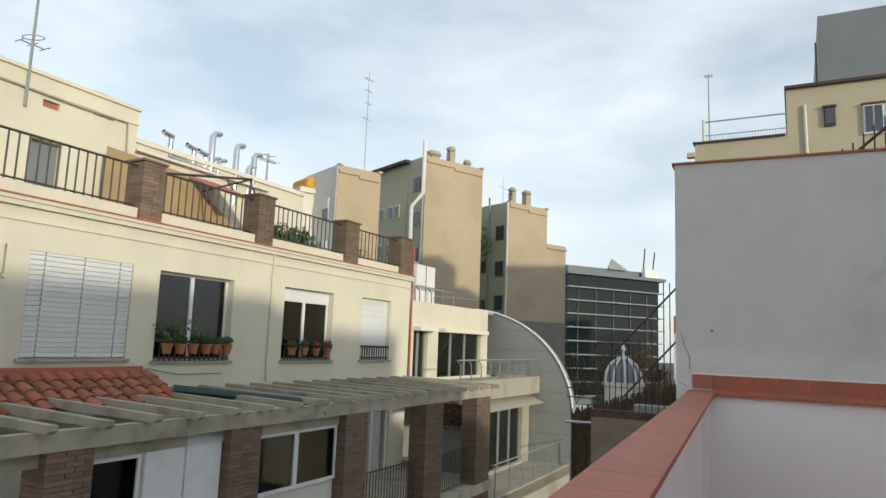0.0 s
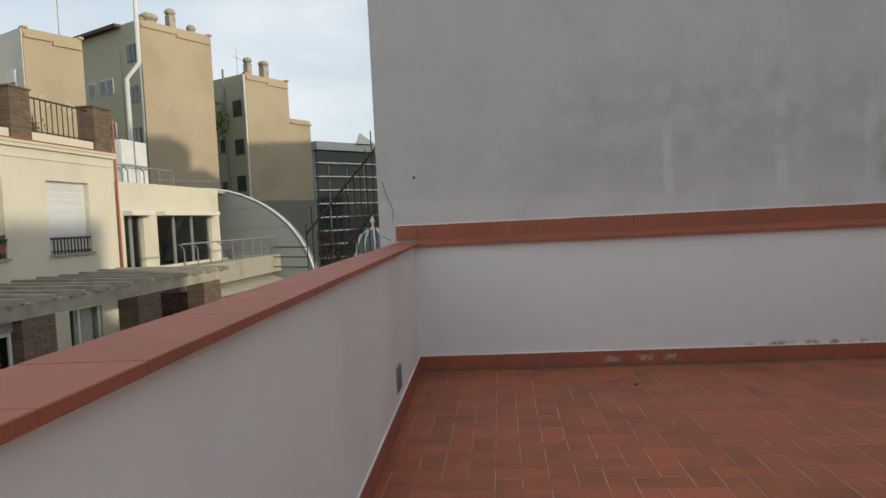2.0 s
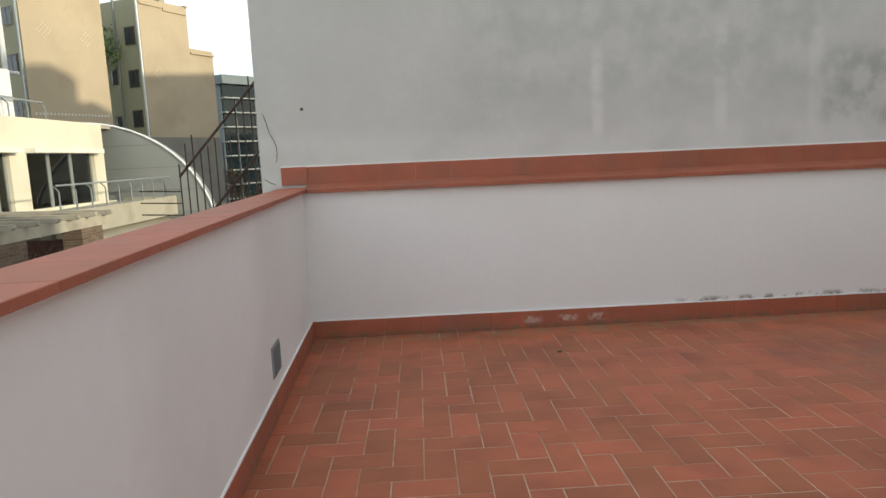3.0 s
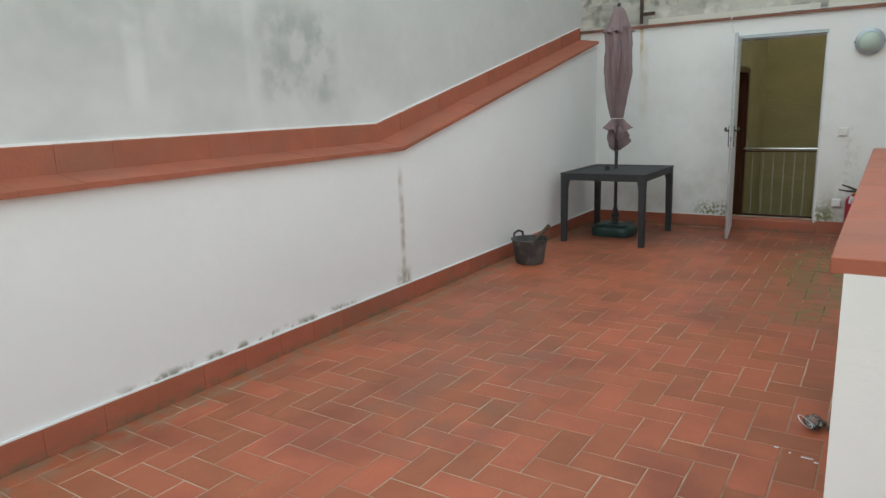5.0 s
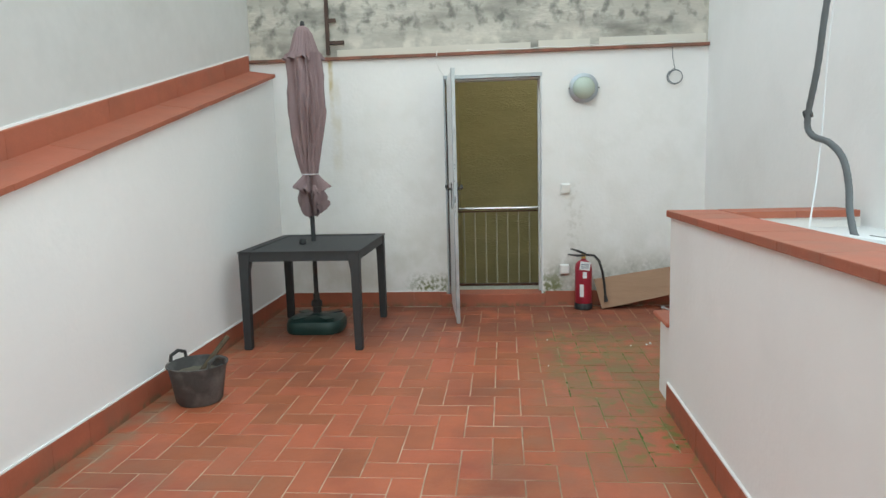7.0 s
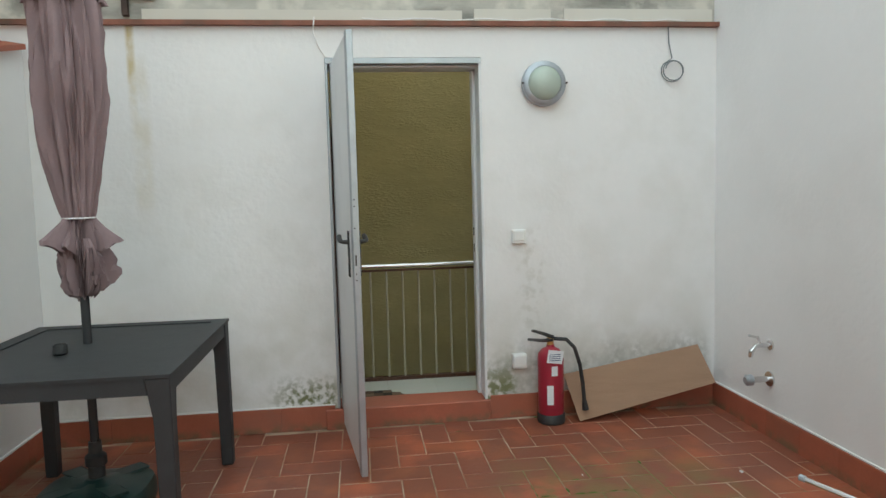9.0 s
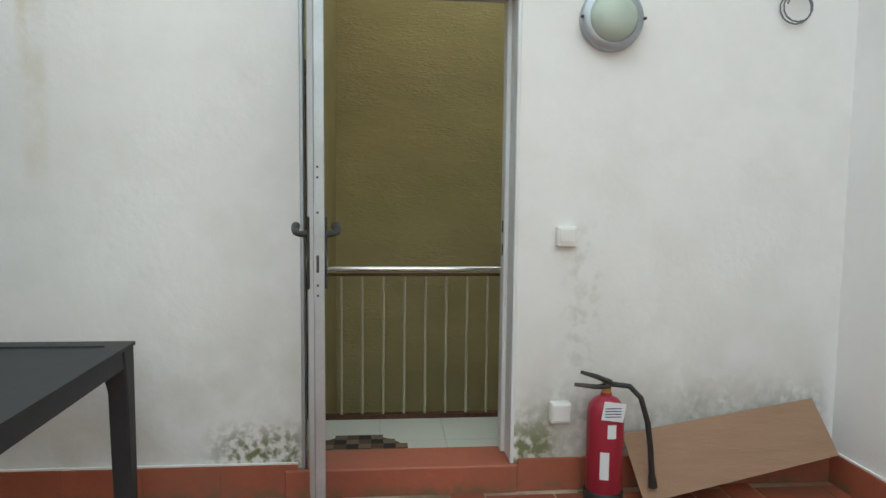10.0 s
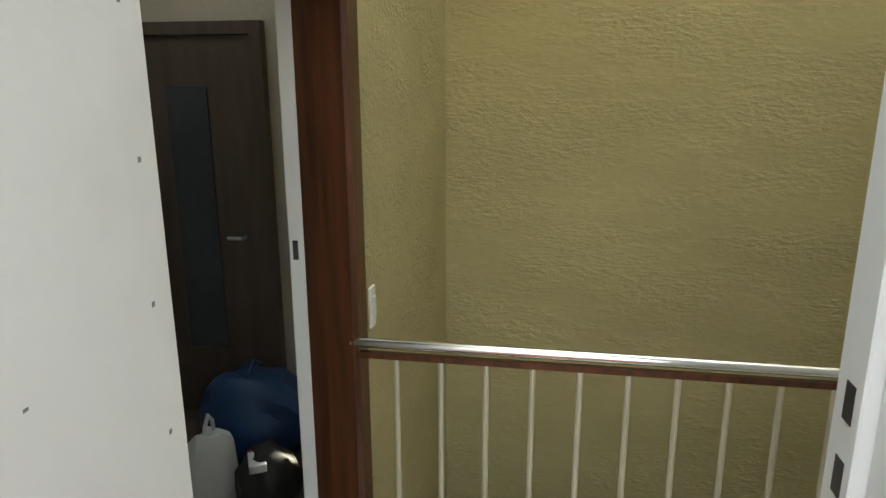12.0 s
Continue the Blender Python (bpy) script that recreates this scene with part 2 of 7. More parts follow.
LEAF = material("leaf_green", (0.055, 0.10, 0.03), 0.6, var=0.4, scale=9, island=0.4)
DRY = material("dry_twig", (0.10, 0.07, 0.04), 0.9, var=0.4, scale=9, island=0.4)
ORANGE = material("orange_tarpaulin", (0.62, 0.30, 0.03), 0.7, var=0.08, scale=2)
AWNING_RED = material("faded_red_awning", (0.36, 0.12, 0.09), 0.85, var=0.1, scale=2)
AWNING_TAN = material("ochre_awning", (0.36, 0.25, 0.13), 0.85, var=0.1, scale=2)
POT = material("clay_pot", (0.36, 0.14, 0.07), 0.8, var=0.15, scale=8)
FLOWER = material("pink_petals", (0.60, 0.04, 0.16), 0.6, var=0.2, scale=20, island=0.4)
CURTAIN = material("pale_curtain", (0.5, 0.52, 0.5), 0.9, var=0.08, scale=4)
ROOM = material("dim_room_paint", (0.50, 0.47, 0.41), 0.9, var=0.1)
MOSS = material("green_moss", (0.07, 0.14, 0.02), 0.95, var=0.4, scale=30, bump=0.8)
DIRT = material("grey_dirt", (0.12, 0.11, 0.08), 0.95, var=0.4, scale=30)
soil_and_tone(TILE, [
    ((0.11, 0.17, 0.03), 0.8, 11, 0.50, 0.60, ((6.1, 6.5, 7.1, 7.5), (4.3, 4.45, 4.8, 5.1), None)),
    ((0.14, 0.15, 0.04), 0.7, 12, 0.50, 0.62, ((7.2, 7.6, 8.4, 8.8), (4.4, 4.6, 5.0, 5.2), None)),
    # tiles a darker red right across, from x 8.1 to the door
    ((0.20, 0.065, 0.038), 0.85, 3, 0.34, 0.52, ((8.1, 8.6, 9.6, 9.9), None, None)),
    ((0.17, 0.14, 0.045), 0.75, 7, 0.38, 0.62, ((6.6, 7.2, 8.2, 9.2), (4.0, 4.2, 4.95, 5.35), None)),
    ((0.24, 0.10, 0.055), 0.7, 5, 0.42, 0.62, ((4.6, 5.0, 6.0, 6.6), (6.2, 6.6, 7.1, 7.5), None)),
    ((0.24, 0.10, 0.06), 0.7, 3.5, 0.45, 0.62, ((3.2, 3.8, 4.8, 5.4), (5.6, 6.0, 6.7, 7.0), None)),
    ((0.27, 0.12, 0.07), 0.6, 6, 0.40, 0.62, ((5.8, 6.2, 7.2, 7.8), (4.5, 4.8, 5.4, 5.7), None)),
    ((0.24, 0.17, 0.11), 0.7, 9, 0.40, 0.60, (None, (7.25, 7.38, 7.6, 7.7), None))])
soil_and_tone(COPE, [
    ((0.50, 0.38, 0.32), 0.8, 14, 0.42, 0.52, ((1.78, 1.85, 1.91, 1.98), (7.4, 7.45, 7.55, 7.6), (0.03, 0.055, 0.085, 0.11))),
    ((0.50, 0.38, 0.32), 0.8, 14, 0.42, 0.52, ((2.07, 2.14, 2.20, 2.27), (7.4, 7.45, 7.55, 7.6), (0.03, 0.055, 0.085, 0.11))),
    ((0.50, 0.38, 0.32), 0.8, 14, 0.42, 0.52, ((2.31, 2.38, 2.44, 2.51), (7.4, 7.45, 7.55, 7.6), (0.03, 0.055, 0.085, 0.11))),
    # skirting goes darker in blotches over its lowest 6 cm
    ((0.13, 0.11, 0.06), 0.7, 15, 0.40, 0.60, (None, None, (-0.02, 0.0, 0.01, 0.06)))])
soil_and_tone(PARTY, [
    ((0.68, 0.67, 0.65), 0.75, 3, 0.2, 0.5, ((2.42, 2.47, 2.50, 2.56), None, (1.45, 1.6, 2.0, 2.4))),
    ((0.68, 0.67, 0.65), 0.65, 3, 0.2, 0.5, ((3.42, 3.48, 3.52, 3.58), None, (1.45, 1.6, 2.2, 2.5))),
    ((0.66, 0.65, 0.63), 0.60, 3, 0.2, 0.5, ((4.20, 4.26, 4.30, 4.38), None, (1.45, 1.6, 2.2, 2.6))),
    ((0.36, 0.37, 0.34), 0.85, 6, 0.42, 0.62, ((4.2, 4.5, 4.9, 5.1), None, (1.45, 1.6, 2.0, 2.25))),
    ((0.44, 0.45, 0.42), 0.7, 4, 0.42, 0.62, ((1.2, 1.8, 4.2, 4.6), None, (1.6, 2.0, 2.5, 2.9))),
    ((0.66, 0.65, 0.63), 0.6, 2, 0.3, 0.5, (None, None, (1.2, 1.25, 1.5, 1.7)))])
LAMP_GLASS = material("frosted_lamp_glass", (0.42, 0.48, 0.41), 0.25, var=0.05)
PAPER = material("label_paper", (0.72, 0.73, 0.74), 0.6, var=0.03)
BLUE = material("blue_plastic_bag", (0.012, 0.045, 0.13), 0.5, var=0.2, scale=6)
DOOR_DARK = material("dark_brown_door", (0.10, 0.075, 0.058), 0.4, var=0.3, scale=3, stretch=(5, 5, 0.6))
GROUND = material("street_asphalt", (0.06, 0.06, 0.06), 0.9, var=0.2, scale=0.4)


soil_and_tone(GROUT, [((0.30, 0.16, 0.10), 0.65, 1.7, 0.48, 0.64, (None, None, None)),
               ((0.16, 0.13, 0.07), 0.7, 5.0, 0.52, 0.66, (None, None, None)),
               ((0.09, 0.16, 0.03), 0.9, 6.0, 0.36, 0.52, ((5.9, 6.4, 8.6, 9.1), (4.3, 4.5, 4.95, 5.3), None))])


# ---- mesh helpers ----
def flat_ob(name, bm, mat, smooth=False):
    me = bpy.data.meshes.new(name)
    bm.normal_update()
    bm.to_mesh(me)
    bm.free()
    for m in (mat if isinstance(mat, (list, tuple)) else [mat]):
        me.materials.append(m)
    if smooth:
        me.polygons.foreach_set("use_smooth", [True] * len(me.polygons))
        me.set_sharp_from_angle(angle=radians(40))
    return new(name, me)


def part(name, bm, mat, parent, label="", smooth=False, kind=""):
    ob = flat_ob(name, bm, mat, smooth)
    ob.parent = parent
    if parent.type == "EMPTY":
        ob.matrix_parent_inverse = parent.matrix_basis.inverted()
    return tagged(ob, label, kind=kind)


def add_box(bm, lo, hi, m=None, bevel=0.0, index=0):
    """A box between two corners, turned by m, with bevelled edges."""
    lo, hi = Vector(lo), Vector(hi)
    b2 = bmesh.new() if bevel else bm
    r = bmesh.ops.create_cube(b2, size=1, matrix=Matrix.Translation((lo + hi) / 2) @ Matrix.Diagonal((*(hi - lo), 1)))
    if bevel:
        bmesh.ops.bevel(b2, geom=b2.edges[:], offset=bevel, segments=1, affect="EDGES")
        if m:
            b2.transform(m)
        for f in b2.faces:
            f.material_index = index
        me = bpy.data.meshes.new("tmp")
        b2.to_mesh(me)
        b2.free()
        bm.from_mesh(me)
        bpy.data.meshes.remove(me)
    else:
        if m:
            bmesh.ops.transform(bm, matrix=m, verts=r["verts"])
        if index:
            for v in r["verts"]:
                for f in v.link_faces:
                    f.material_index = index
    return bm


def boxes(*items, bevel=0.0):
    bm = bmesh.new()
    for lo, hi in items:
        add_box(bm, lo, hi, bevel=bevel)
    return bm


def add_tube(bm, points, radius, sides=8, cap=True):
    """A tube along points; radius: one number, or one for each point."""
    pts = [Vector(p) for p in points]
    radii = radius if isinstance(radius, (list, tuple)) else [radius] * len(pts)
    rings, side = [], None
    for i, p in enumerate(pts):
        d = (pts[min(i + 1, len(pts) - 1)] - pts[max(i - 1, 0)]).normalized()
        if side is None:
            side = d.orthogonal().normalized()
        side = (side - d * side.dot(d)).normalized()
        up = d.cross(side)
        rings.append([bm.verts.new(p + (side * math.cos(a) + up * math.sin(a)) * radii[i])
                      for a in (2 * math.pi * k / sides for k in range(sides))])
    for a, b in zip(rings, rings[1:]):
        for k in range(sides):
            bm.faces.new((a[k], a[(k + 1) % sides], b[(k + 1) % sides], b[k]))
    if cap:
        bm.faces.new(rings[0][::-1])
        bm.faces.new(rings[-1])
    return bm


def tube(points, radius, sides=8):
    return add_tube(bmesh.new(), points, radius, sides)


def add_lathe(bm, profile, sides=24, centre=(0, 0, 0), m=None):
    """Profile of (radius, height) turned round the upright axis."""
    rings, made = [], []
    for r, z in profile:
        ring = [bm.verts.new((max(r, 1e-4) * math.cos(2 * math.pi * k / sides), max(r, 1e-4) * math.sin(2 * math.pi * k / sides), z)) for k in range(sides)]
        rings.append(ring)
        made += ring
    for a, b in zip(rings, rings[1:]):
        for k in range(sides):
            bm.faces.new((a[k], a[(k + 1) % sides], b[(k + 1) % sides], b[k]))
    bm.faces.new(rings[0][::-1])
    bm.faces.new(rings[-1])
    bmesh.ops.transform(bm, matrix=Matrix.Translation(centre) @ (m or Matrix()), verts=made)
    return bm


def lathe(profile, sides=24, centre=(0, 0, 0), m=None):
    return add_lathe(bmesh.new(), profile, sides, centre, m)


def add_prism(bm, poly, z0, z1):
    """An upright prism over a polygon in the plan."""
    a = [bm.verts.new((x, y, z0)) for x, y in poly]
    b = [bm.verts.new((x, y, z1)) for x, y in poly]
    n = len(poly)
    for k in range(n):
        bm.faces.new((a[k], a[(k + 1) % n], b[(k + 1) % n], b[k]))
    bm.faces.new(a[::-1])
    bm.faces.new(b)
    bmesh.ops.recalc_face_normals(bm, faces=bm.faces[:])
    return bm


def extrude_profile(profile, axis, a, b):
    """A profile of (u, z), extruded along x or y from a to b; u is the other plan axis."""
    bm = bmesh.new()
    ends = [[bm.verts.new((s, u, z) if axis == "x" else (u, s, z)) for u, z in profile] for s in (a, b)]
    n = len(profile)
    for k in range(n):
        bm.faces.new((ends[0][k], ends[0][(k + 1) % n], ends[1][(k + 1) % n], ends[1][k]))
    bm.faces.new(ends[0][::-1])
    bm.faces.new(ends[1])
    bmesh.ops.recalc_face_normals(bm, faces=bm.faces[:])
    return bm


def empty(name, at=(0, 0, 0), label="", category="", group="", kind="", turn=0.0):
    ob = new(name)
    ob.matrix_basis = pose(*at, 0, 0, turn)
    return tagged(ob, label, category, group, kind)


def structure(name, bm, mat, label="", smooth=False):
    return tagged(flat_ob(name, bm, mat, smooth), label, kind="structure")


def wall_with_holes(axis, at, thick, a, b, z0, z1, holes):
    """A wall across one axis from at to at + thick; a..b along the other; holes of (a, b, z0, z1)."""
    bm = bmesh.new()
    us = sorted({a, b, *[h[0] for h in holes], *[h[1] for h in holes]})
    zs = sorted({z0, z1, *[h[2] for h in holes], *[h[3] for h in holes]})
    us, zs = [u for u in us if a <= u <= b], [z for z in zs if z0 <= z <= z1]
    for u0, u1 in zip(us, us[1:]):
        start = None
        for w0, w1 in [*zip(zs, zs[1:]), (None, None)]:
            solid = w0 is not None and not any(h[0] <= u0 and u1 <= h[1] and h[2] <= w0 and w1 <= h[3] for h in holes)
            if solid and start is None:
                start = w0
            if not solid and start is not None:
                top = w0 if w0 is not None else z1
                lo, hi = ((at, u0, start), (at + thick, u1, top)) if axis == "x" else ((u0, at, start), (u1, at + thick, top))
                add_box(bm, [min(p, q) for p, q in zip(lo, hi)], [max(p, q) for p, q in zip(lo, hi)])
                start = None
    return bm


# ---- the terrace: plan ----
PY = 7.51          # face of the low part of the party wall
BY = 7.72          # face of the party wall above its ledge
DX = 9.53          # face of the wall with the door
SY = 3.62          # face of the side wall
KX = 5.43          # where the ledge starts to climb
LZ = 1.205          # top of parapet and ledge
LB = 1.09         # top of the low walls round the light well
LZK = 1.205        # the ledge where it starts to climb
SLOPE = (2.19 - LZK) / (9.47 - KX)
LEAN = radians(1.5)
par = Matrix.Translation((0.105, PY, 0)) @ Matrix.Rotation(LEAN, 4, "Z")      # parapet: inner face at x 0, runs to -y
blk = Matrix.Translation((6.97, 4.517, 0)) @ Matrix.Rotation(radians(1.0), 4, "Y")   # low walls of the light well: corner at 0, runs to -x
SKIRT = 0.14       # height of the tiled skirting


def profile_wall(prof, y0, y1):
    bm = bmesh.new()
    a = [bm.verts.new((x, y0, z)) for x, z in prof]
    b = [bm.verts.new((x, y1, z)) for x, z in prof]
    n = len(prof)
    for k in range(n):
        bm.faces.new((a[k], a[(k + 1) % n], b[(k + 1) % n], b[k]))
    bm.faces.new(a[::-1])
    bm.faces.new(b)
    bmesh.ops.recalc_face_normals(bm, faces=bm.faces[:])
    return bm


floor_ob = structure("floor", boxes(((-0.3, -3.0, -0.25), (9.73, 7.62, -0.0025))), GROUT, "mortar bed of the tiled terrace floor")
party_low = structure("wall_north_low", profile_wall([
    (-0.10, -0.02), (DX + 0.02, -0.02), (DX + 0.02, LZK - 0.03 + SLOPE * (DX + 0.02 - KX)), (KX, LZK - 0.03), (-0.10, LZ - 0.03)], PY, BY + 0.1),
    WHITE_LOW, "white rendered low wall under the tiled ledge")
party = structure("wall_north", profile_wall([(-0.25, -10), (DX + 3, -10), (DX + 3, 3.64), (-0.25, 3.64)], BY, BY + 0.35),
                  PARTY, "tall grey rendered party wall with damp streaks")
structure("wall_cap", profile_wall([(-0.28, 3.642), (DX + 3, 3.642), (DX + 3, 3.665), (-0.28, 3.665)], BY - 0.02, BY + 0.37),
          COPE, "thin rusty capping of the party wall")
parapet = structure("wall_west", add_box(bmesh.new(), (-0.17, -9.6, -10), (0, 0.0, LZ - 0.024), par), WHITE, "white rendered parapet wall of the terrace")
parapet_end = structure("wall_west_pier", boxes(((-0.11, PY - 0.05, -10), (0.05, BY, LZ - 0.032))), WHITE)
DOOR = (5.055, 6.005, 0.10, 2.12)
DL = 5.932         # where the frame of the door ends
structure("wall_east", wall_with_holes("x", DX, 0.19, 3.0, BY, -10, 2.30, [DOOR]), WHITE_DOOR_WALL, "white rendered wall with the terrace door")
# height 6.2, out of view, sets the shadow line on the house opposite
upper = structure("wall_east_upper", wall_with_holes("x", DX + 0.03, 0.16, SY, BY, 2.30, 6.2, []), WEATHERED,
                  "weathered grey wall above a thin tiled ledge")
structure("wall_south_side", boxes(((6.58, -0.2, -10), (9.72, SY, 6.2))), WHITE, "white rendered side wall with two taps")
# added unseen mass that keeps sun off the terrace and the facade opposite
structure("wall_south_house", boxes(((6.6, -9, -10), (13, -0.2, 6.2)), ((9.72, -0.2, 3.55), (13, 3.5, 6.2))), CREAM)
structure("ledge_trim", boxes(((DX - 0.035, SY, 2.290), (DX + 0.03, BY, 2.316))), LEDGE_DIRTY, "thin terracotta ledge across the wall")

# low walls round the light well
low = structure("wall_low_side", add_box(bmesh.new(), (-4.13, -0.20, -0.12), (0, 0, LB - 0.032), blk), WHITE, "white rendered low wall beside the terrace")
low_end = structure("wall_low_end", add_box(bmesh.new(), (-4.13, -5.0, -0.12), (-3.93, -0.20, LB - 0.032), blk), WHITE)
low_back = structure("wall_low_back", add_box(bmesh.new(), (-0.20, -0.86, -0.02), (0, -0.20, LB - 0.032), blk), WHITE)
structure("light_well_cover", add_box(bmesh.new(), (-4.1, -5.0, 0.6), (-0.1, -0.1, 1.005), blk), METAL_WHITE, "white painted flat cover inside the low walls")
structure("wall_south", boxes(((-0.4, -3.2, -10), (3, -3.0, 1.1))), WHITE)
step_wall = structure("wall_step", boxes(((6.971, SY, -0.02), (7.26, 4.50, 0.45))), WHITE, "white rendered step beside the low wall")
add_bm = add_box(bmesh.new(), (6.975, SY, 0.452), (7.295, 4.535, 0.476), bevel=0.006)
part("coping_tile", add_bm, COPE, step_wall, "terracotta tile on top of the step")


def coping(parent, m, length, width, z, over=0.035, along="y", tall=0.034):
    """Tiles along a wall top in the frame m, each a piece; they hang over both faces."""
    n = max(1, round(length / 0.30))
    mesh = None
    for k in range(n):
        a, b = -length + k * length / n + 0.0006, -length + (k + 1) * length / n - 0.0006
        if mesh is None:
            size = (b - a)
            lo, hi = ((-width - over, -size / 2, 0), (over, size / 2, tall)) if along == "y" else ((-size / 2, -width - over, 0), (size / 2, over, tall))
            mesh = add_box(bmesh.new(), lo, hi, bevel=0.002)
            ob = flat_ob("coping_tile", mesh, COPE)
            data = ob.data
        else:
            ob = new("coping_tile", data)
        mid = (a + b) / 2
        ob.parent = parent
        ob.matrix_basis = m @ Matrix.Translation((0, mid, z) if along == "y" else (mid, 0, z)) @ pose(
            0, 0, random.uniform(-0.0005, 0.0005), random.uniform(-0.05, 0.05), random.uniform(-0.08, 0.08), random.uniform(-0.06, 0.06))


coping(parapet, par, 9.6, 0.17, LZ - 0.026, over=0.04, tall=0.026)
part("coping_corner", add_box(bmesh.new(), (-0.125, PY - 0.045, LZ - 0.033), (0.145, BY, LZ - 0.001), bevel=0.008), COPE, parapet_end)
coping(low, blk, 4.13, 0.20, LB - 0.034, over=0.025, along="x")
for w, x0 in ((low_end, -3.93), (low_back, 0.0)):
    mm = blk @ Matrix.Translation((x0, -0.245, 0))
    coping(w, mm, 4.6 if w is low_end else 0.60, 0.20, LB - 0.034, over=0.025)

# ledge on the party wall: sloping cap tiles and the upright band above them
cap_data, band_data = {}, {}
edges = [0.12 + 0.29 * k for k in range(18) if 0.12 + 0.29 * k < KX - 0.1] + [KX] + [KX + 0.29 * (k + 1) for k in range(14)]
edges = [e for e in edges if e < 9.46] + [9.47]


def ledge_z(x):
    return LZ + (LZK - LZ) * min(1, max(0, x) / KX) + max(0, x - KX) * SLOPE


for x0, x1 in zip(edges, edges[1:]):
    key = (round(x1 - x0, 3), x0 >= KX - 0.001)
    z0, z1 = ledge_z(x0), ledge_z(x1)
    if key not in cap_data:
        for store, sec, nm in ((cap_data, [(PY - 0.045, -0.036), (PY - 0.045, -0.008), (BY - 0.002, 0.030), (BY - 0.002, -0.03)], "ledge_tile"),
                               (band_data, [(BY - 0.016, 0.024), (BY - 0.016, 0.160), (BY - 0.004, 0.166), (BY - 0.004, 0.024)], "band_tile")):
            bm = bmesh.new()
            rings = [[bm.verts.new((s * (x1 - x0 - 0.0012), y - PY, z + s * (z1 - z0))) for y, z in sec] for s in (0, 1)]
            for k in range(4):
                bm.faces.new((rings[0][k], rings[0][(k + 1) % 4], rings[1][(k + 1) % 4], rings[1][k]))
            bm.faces.new(rings[0][::-1])
            bm.faces.new(rings[1])
            bmesh.ops.recalc_face_normals(bm, faces=bm.faces[:])
            ob = flat_ob(nm, bm, COPE)
            store[key] = ob.data
            bpy.data.objects.remove(ob)
    for store, nm in ((cap_data, "ledge_tile"), (band_data, "band_tile")):
        ob = new(nm, store[key])
        ob.parent = party
        ob.matrix_basis = pose(x0 + 0.002, PY + random.uniform(-0.0015, 0.0015), z0 + random.uniform(-0.001, 0.001))
for x0 in (-0.0,):
    part("band_tile", boxes(((-0.088, BY - 0.018, LZ + 0.024), (0.118, BY - 0.003, LZ + 0.165))), COPE, party)
# white mortar line above the band
bm = profile_wall([(-0.088, LZ + 0.163), (KX, LZK + 0.163), (9.48, ledge_z(9.48) + 0.163), (9.48, ledge_z(9.48) + 0.176), (KX, LZK + 0.177), (-0.088, LZ + 0.175)], BY - 0.008, BY + 0.01)
structure("band_mortar", bm, WHITE, "white mortar line over the terracotta band")


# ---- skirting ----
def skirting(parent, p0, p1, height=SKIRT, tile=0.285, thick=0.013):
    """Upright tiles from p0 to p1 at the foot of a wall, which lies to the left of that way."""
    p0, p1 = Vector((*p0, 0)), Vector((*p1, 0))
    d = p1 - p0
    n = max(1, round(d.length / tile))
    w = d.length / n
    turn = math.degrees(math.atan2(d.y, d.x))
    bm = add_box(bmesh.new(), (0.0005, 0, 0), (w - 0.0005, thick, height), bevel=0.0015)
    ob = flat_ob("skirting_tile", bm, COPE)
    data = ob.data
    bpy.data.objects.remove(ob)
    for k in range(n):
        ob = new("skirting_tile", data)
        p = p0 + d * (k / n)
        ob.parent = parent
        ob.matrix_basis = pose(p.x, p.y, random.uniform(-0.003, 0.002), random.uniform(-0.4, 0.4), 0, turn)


pi = par @ Vector((0.013, 0, 0))
pj = par @ Vector((0.013, -9.6, 0))
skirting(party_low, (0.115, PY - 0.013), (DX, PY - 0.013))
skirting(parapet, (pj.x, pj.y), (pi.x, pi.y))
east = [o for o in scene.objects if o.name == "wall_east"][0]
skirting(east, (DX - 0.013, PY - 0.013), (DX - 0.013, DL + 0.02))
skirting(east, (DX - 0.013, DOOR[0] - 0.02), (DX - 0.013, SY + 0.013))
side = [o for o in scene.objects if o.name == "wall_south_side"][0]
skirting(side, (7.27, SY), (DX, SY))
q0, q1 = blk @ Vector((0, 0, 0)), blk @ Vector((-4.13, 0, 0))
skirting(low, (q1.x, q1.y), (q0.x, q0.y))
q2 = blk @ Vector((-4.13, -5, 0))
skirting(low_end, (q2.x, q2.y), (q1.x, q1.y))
structure("skirting_mortar", add_box(bmesh.new(), (-4.13, -0.001, SKIRT + 0.0005), (0, 0.011, SKIRT + 0.009), Matrix.Translation((6.97, 4.517, 0))), WHITE)
for name_, p0, p1 in (("skirting_mortar", (0.13, PY - 0.012), (DX, PY + 0.001)),):
    structure(name_, boxes(((p0[0], p0[1], SKIRT + 0.0005), (p1[0], p1[1], SKIRT + 0.009))), WHITE, "white mortar line over the skirting")
mm = add_box(bmesh.new(), (-0.001, -9.6, SKIRT + 0.0005), (0.010, -0.02, SKIRT + 0.009), par)
structure("skirting_mortar", mm, WHITE)
structure("skirting_mortar", boxes(((DX - 0.011, DL + 0.02, SKIRT + 0.0005), (DX + 0.001, PY - 0.02, SKIRT + 0.008)),
                                   ((7.3, SY - 0.001, SKIRT + 0.0005), (DX - 0.02, SY + 0.010, SKIRT + 0.008))), WHITE)
structure("door_step", add_box(bmesh.new(), (DX - 0.022, DOOR[0] - 0.02, -0.005), (DX + 0.20, DOOR[1], 0.118), bevel=0.006), COPE, "terracotta tiled door step")

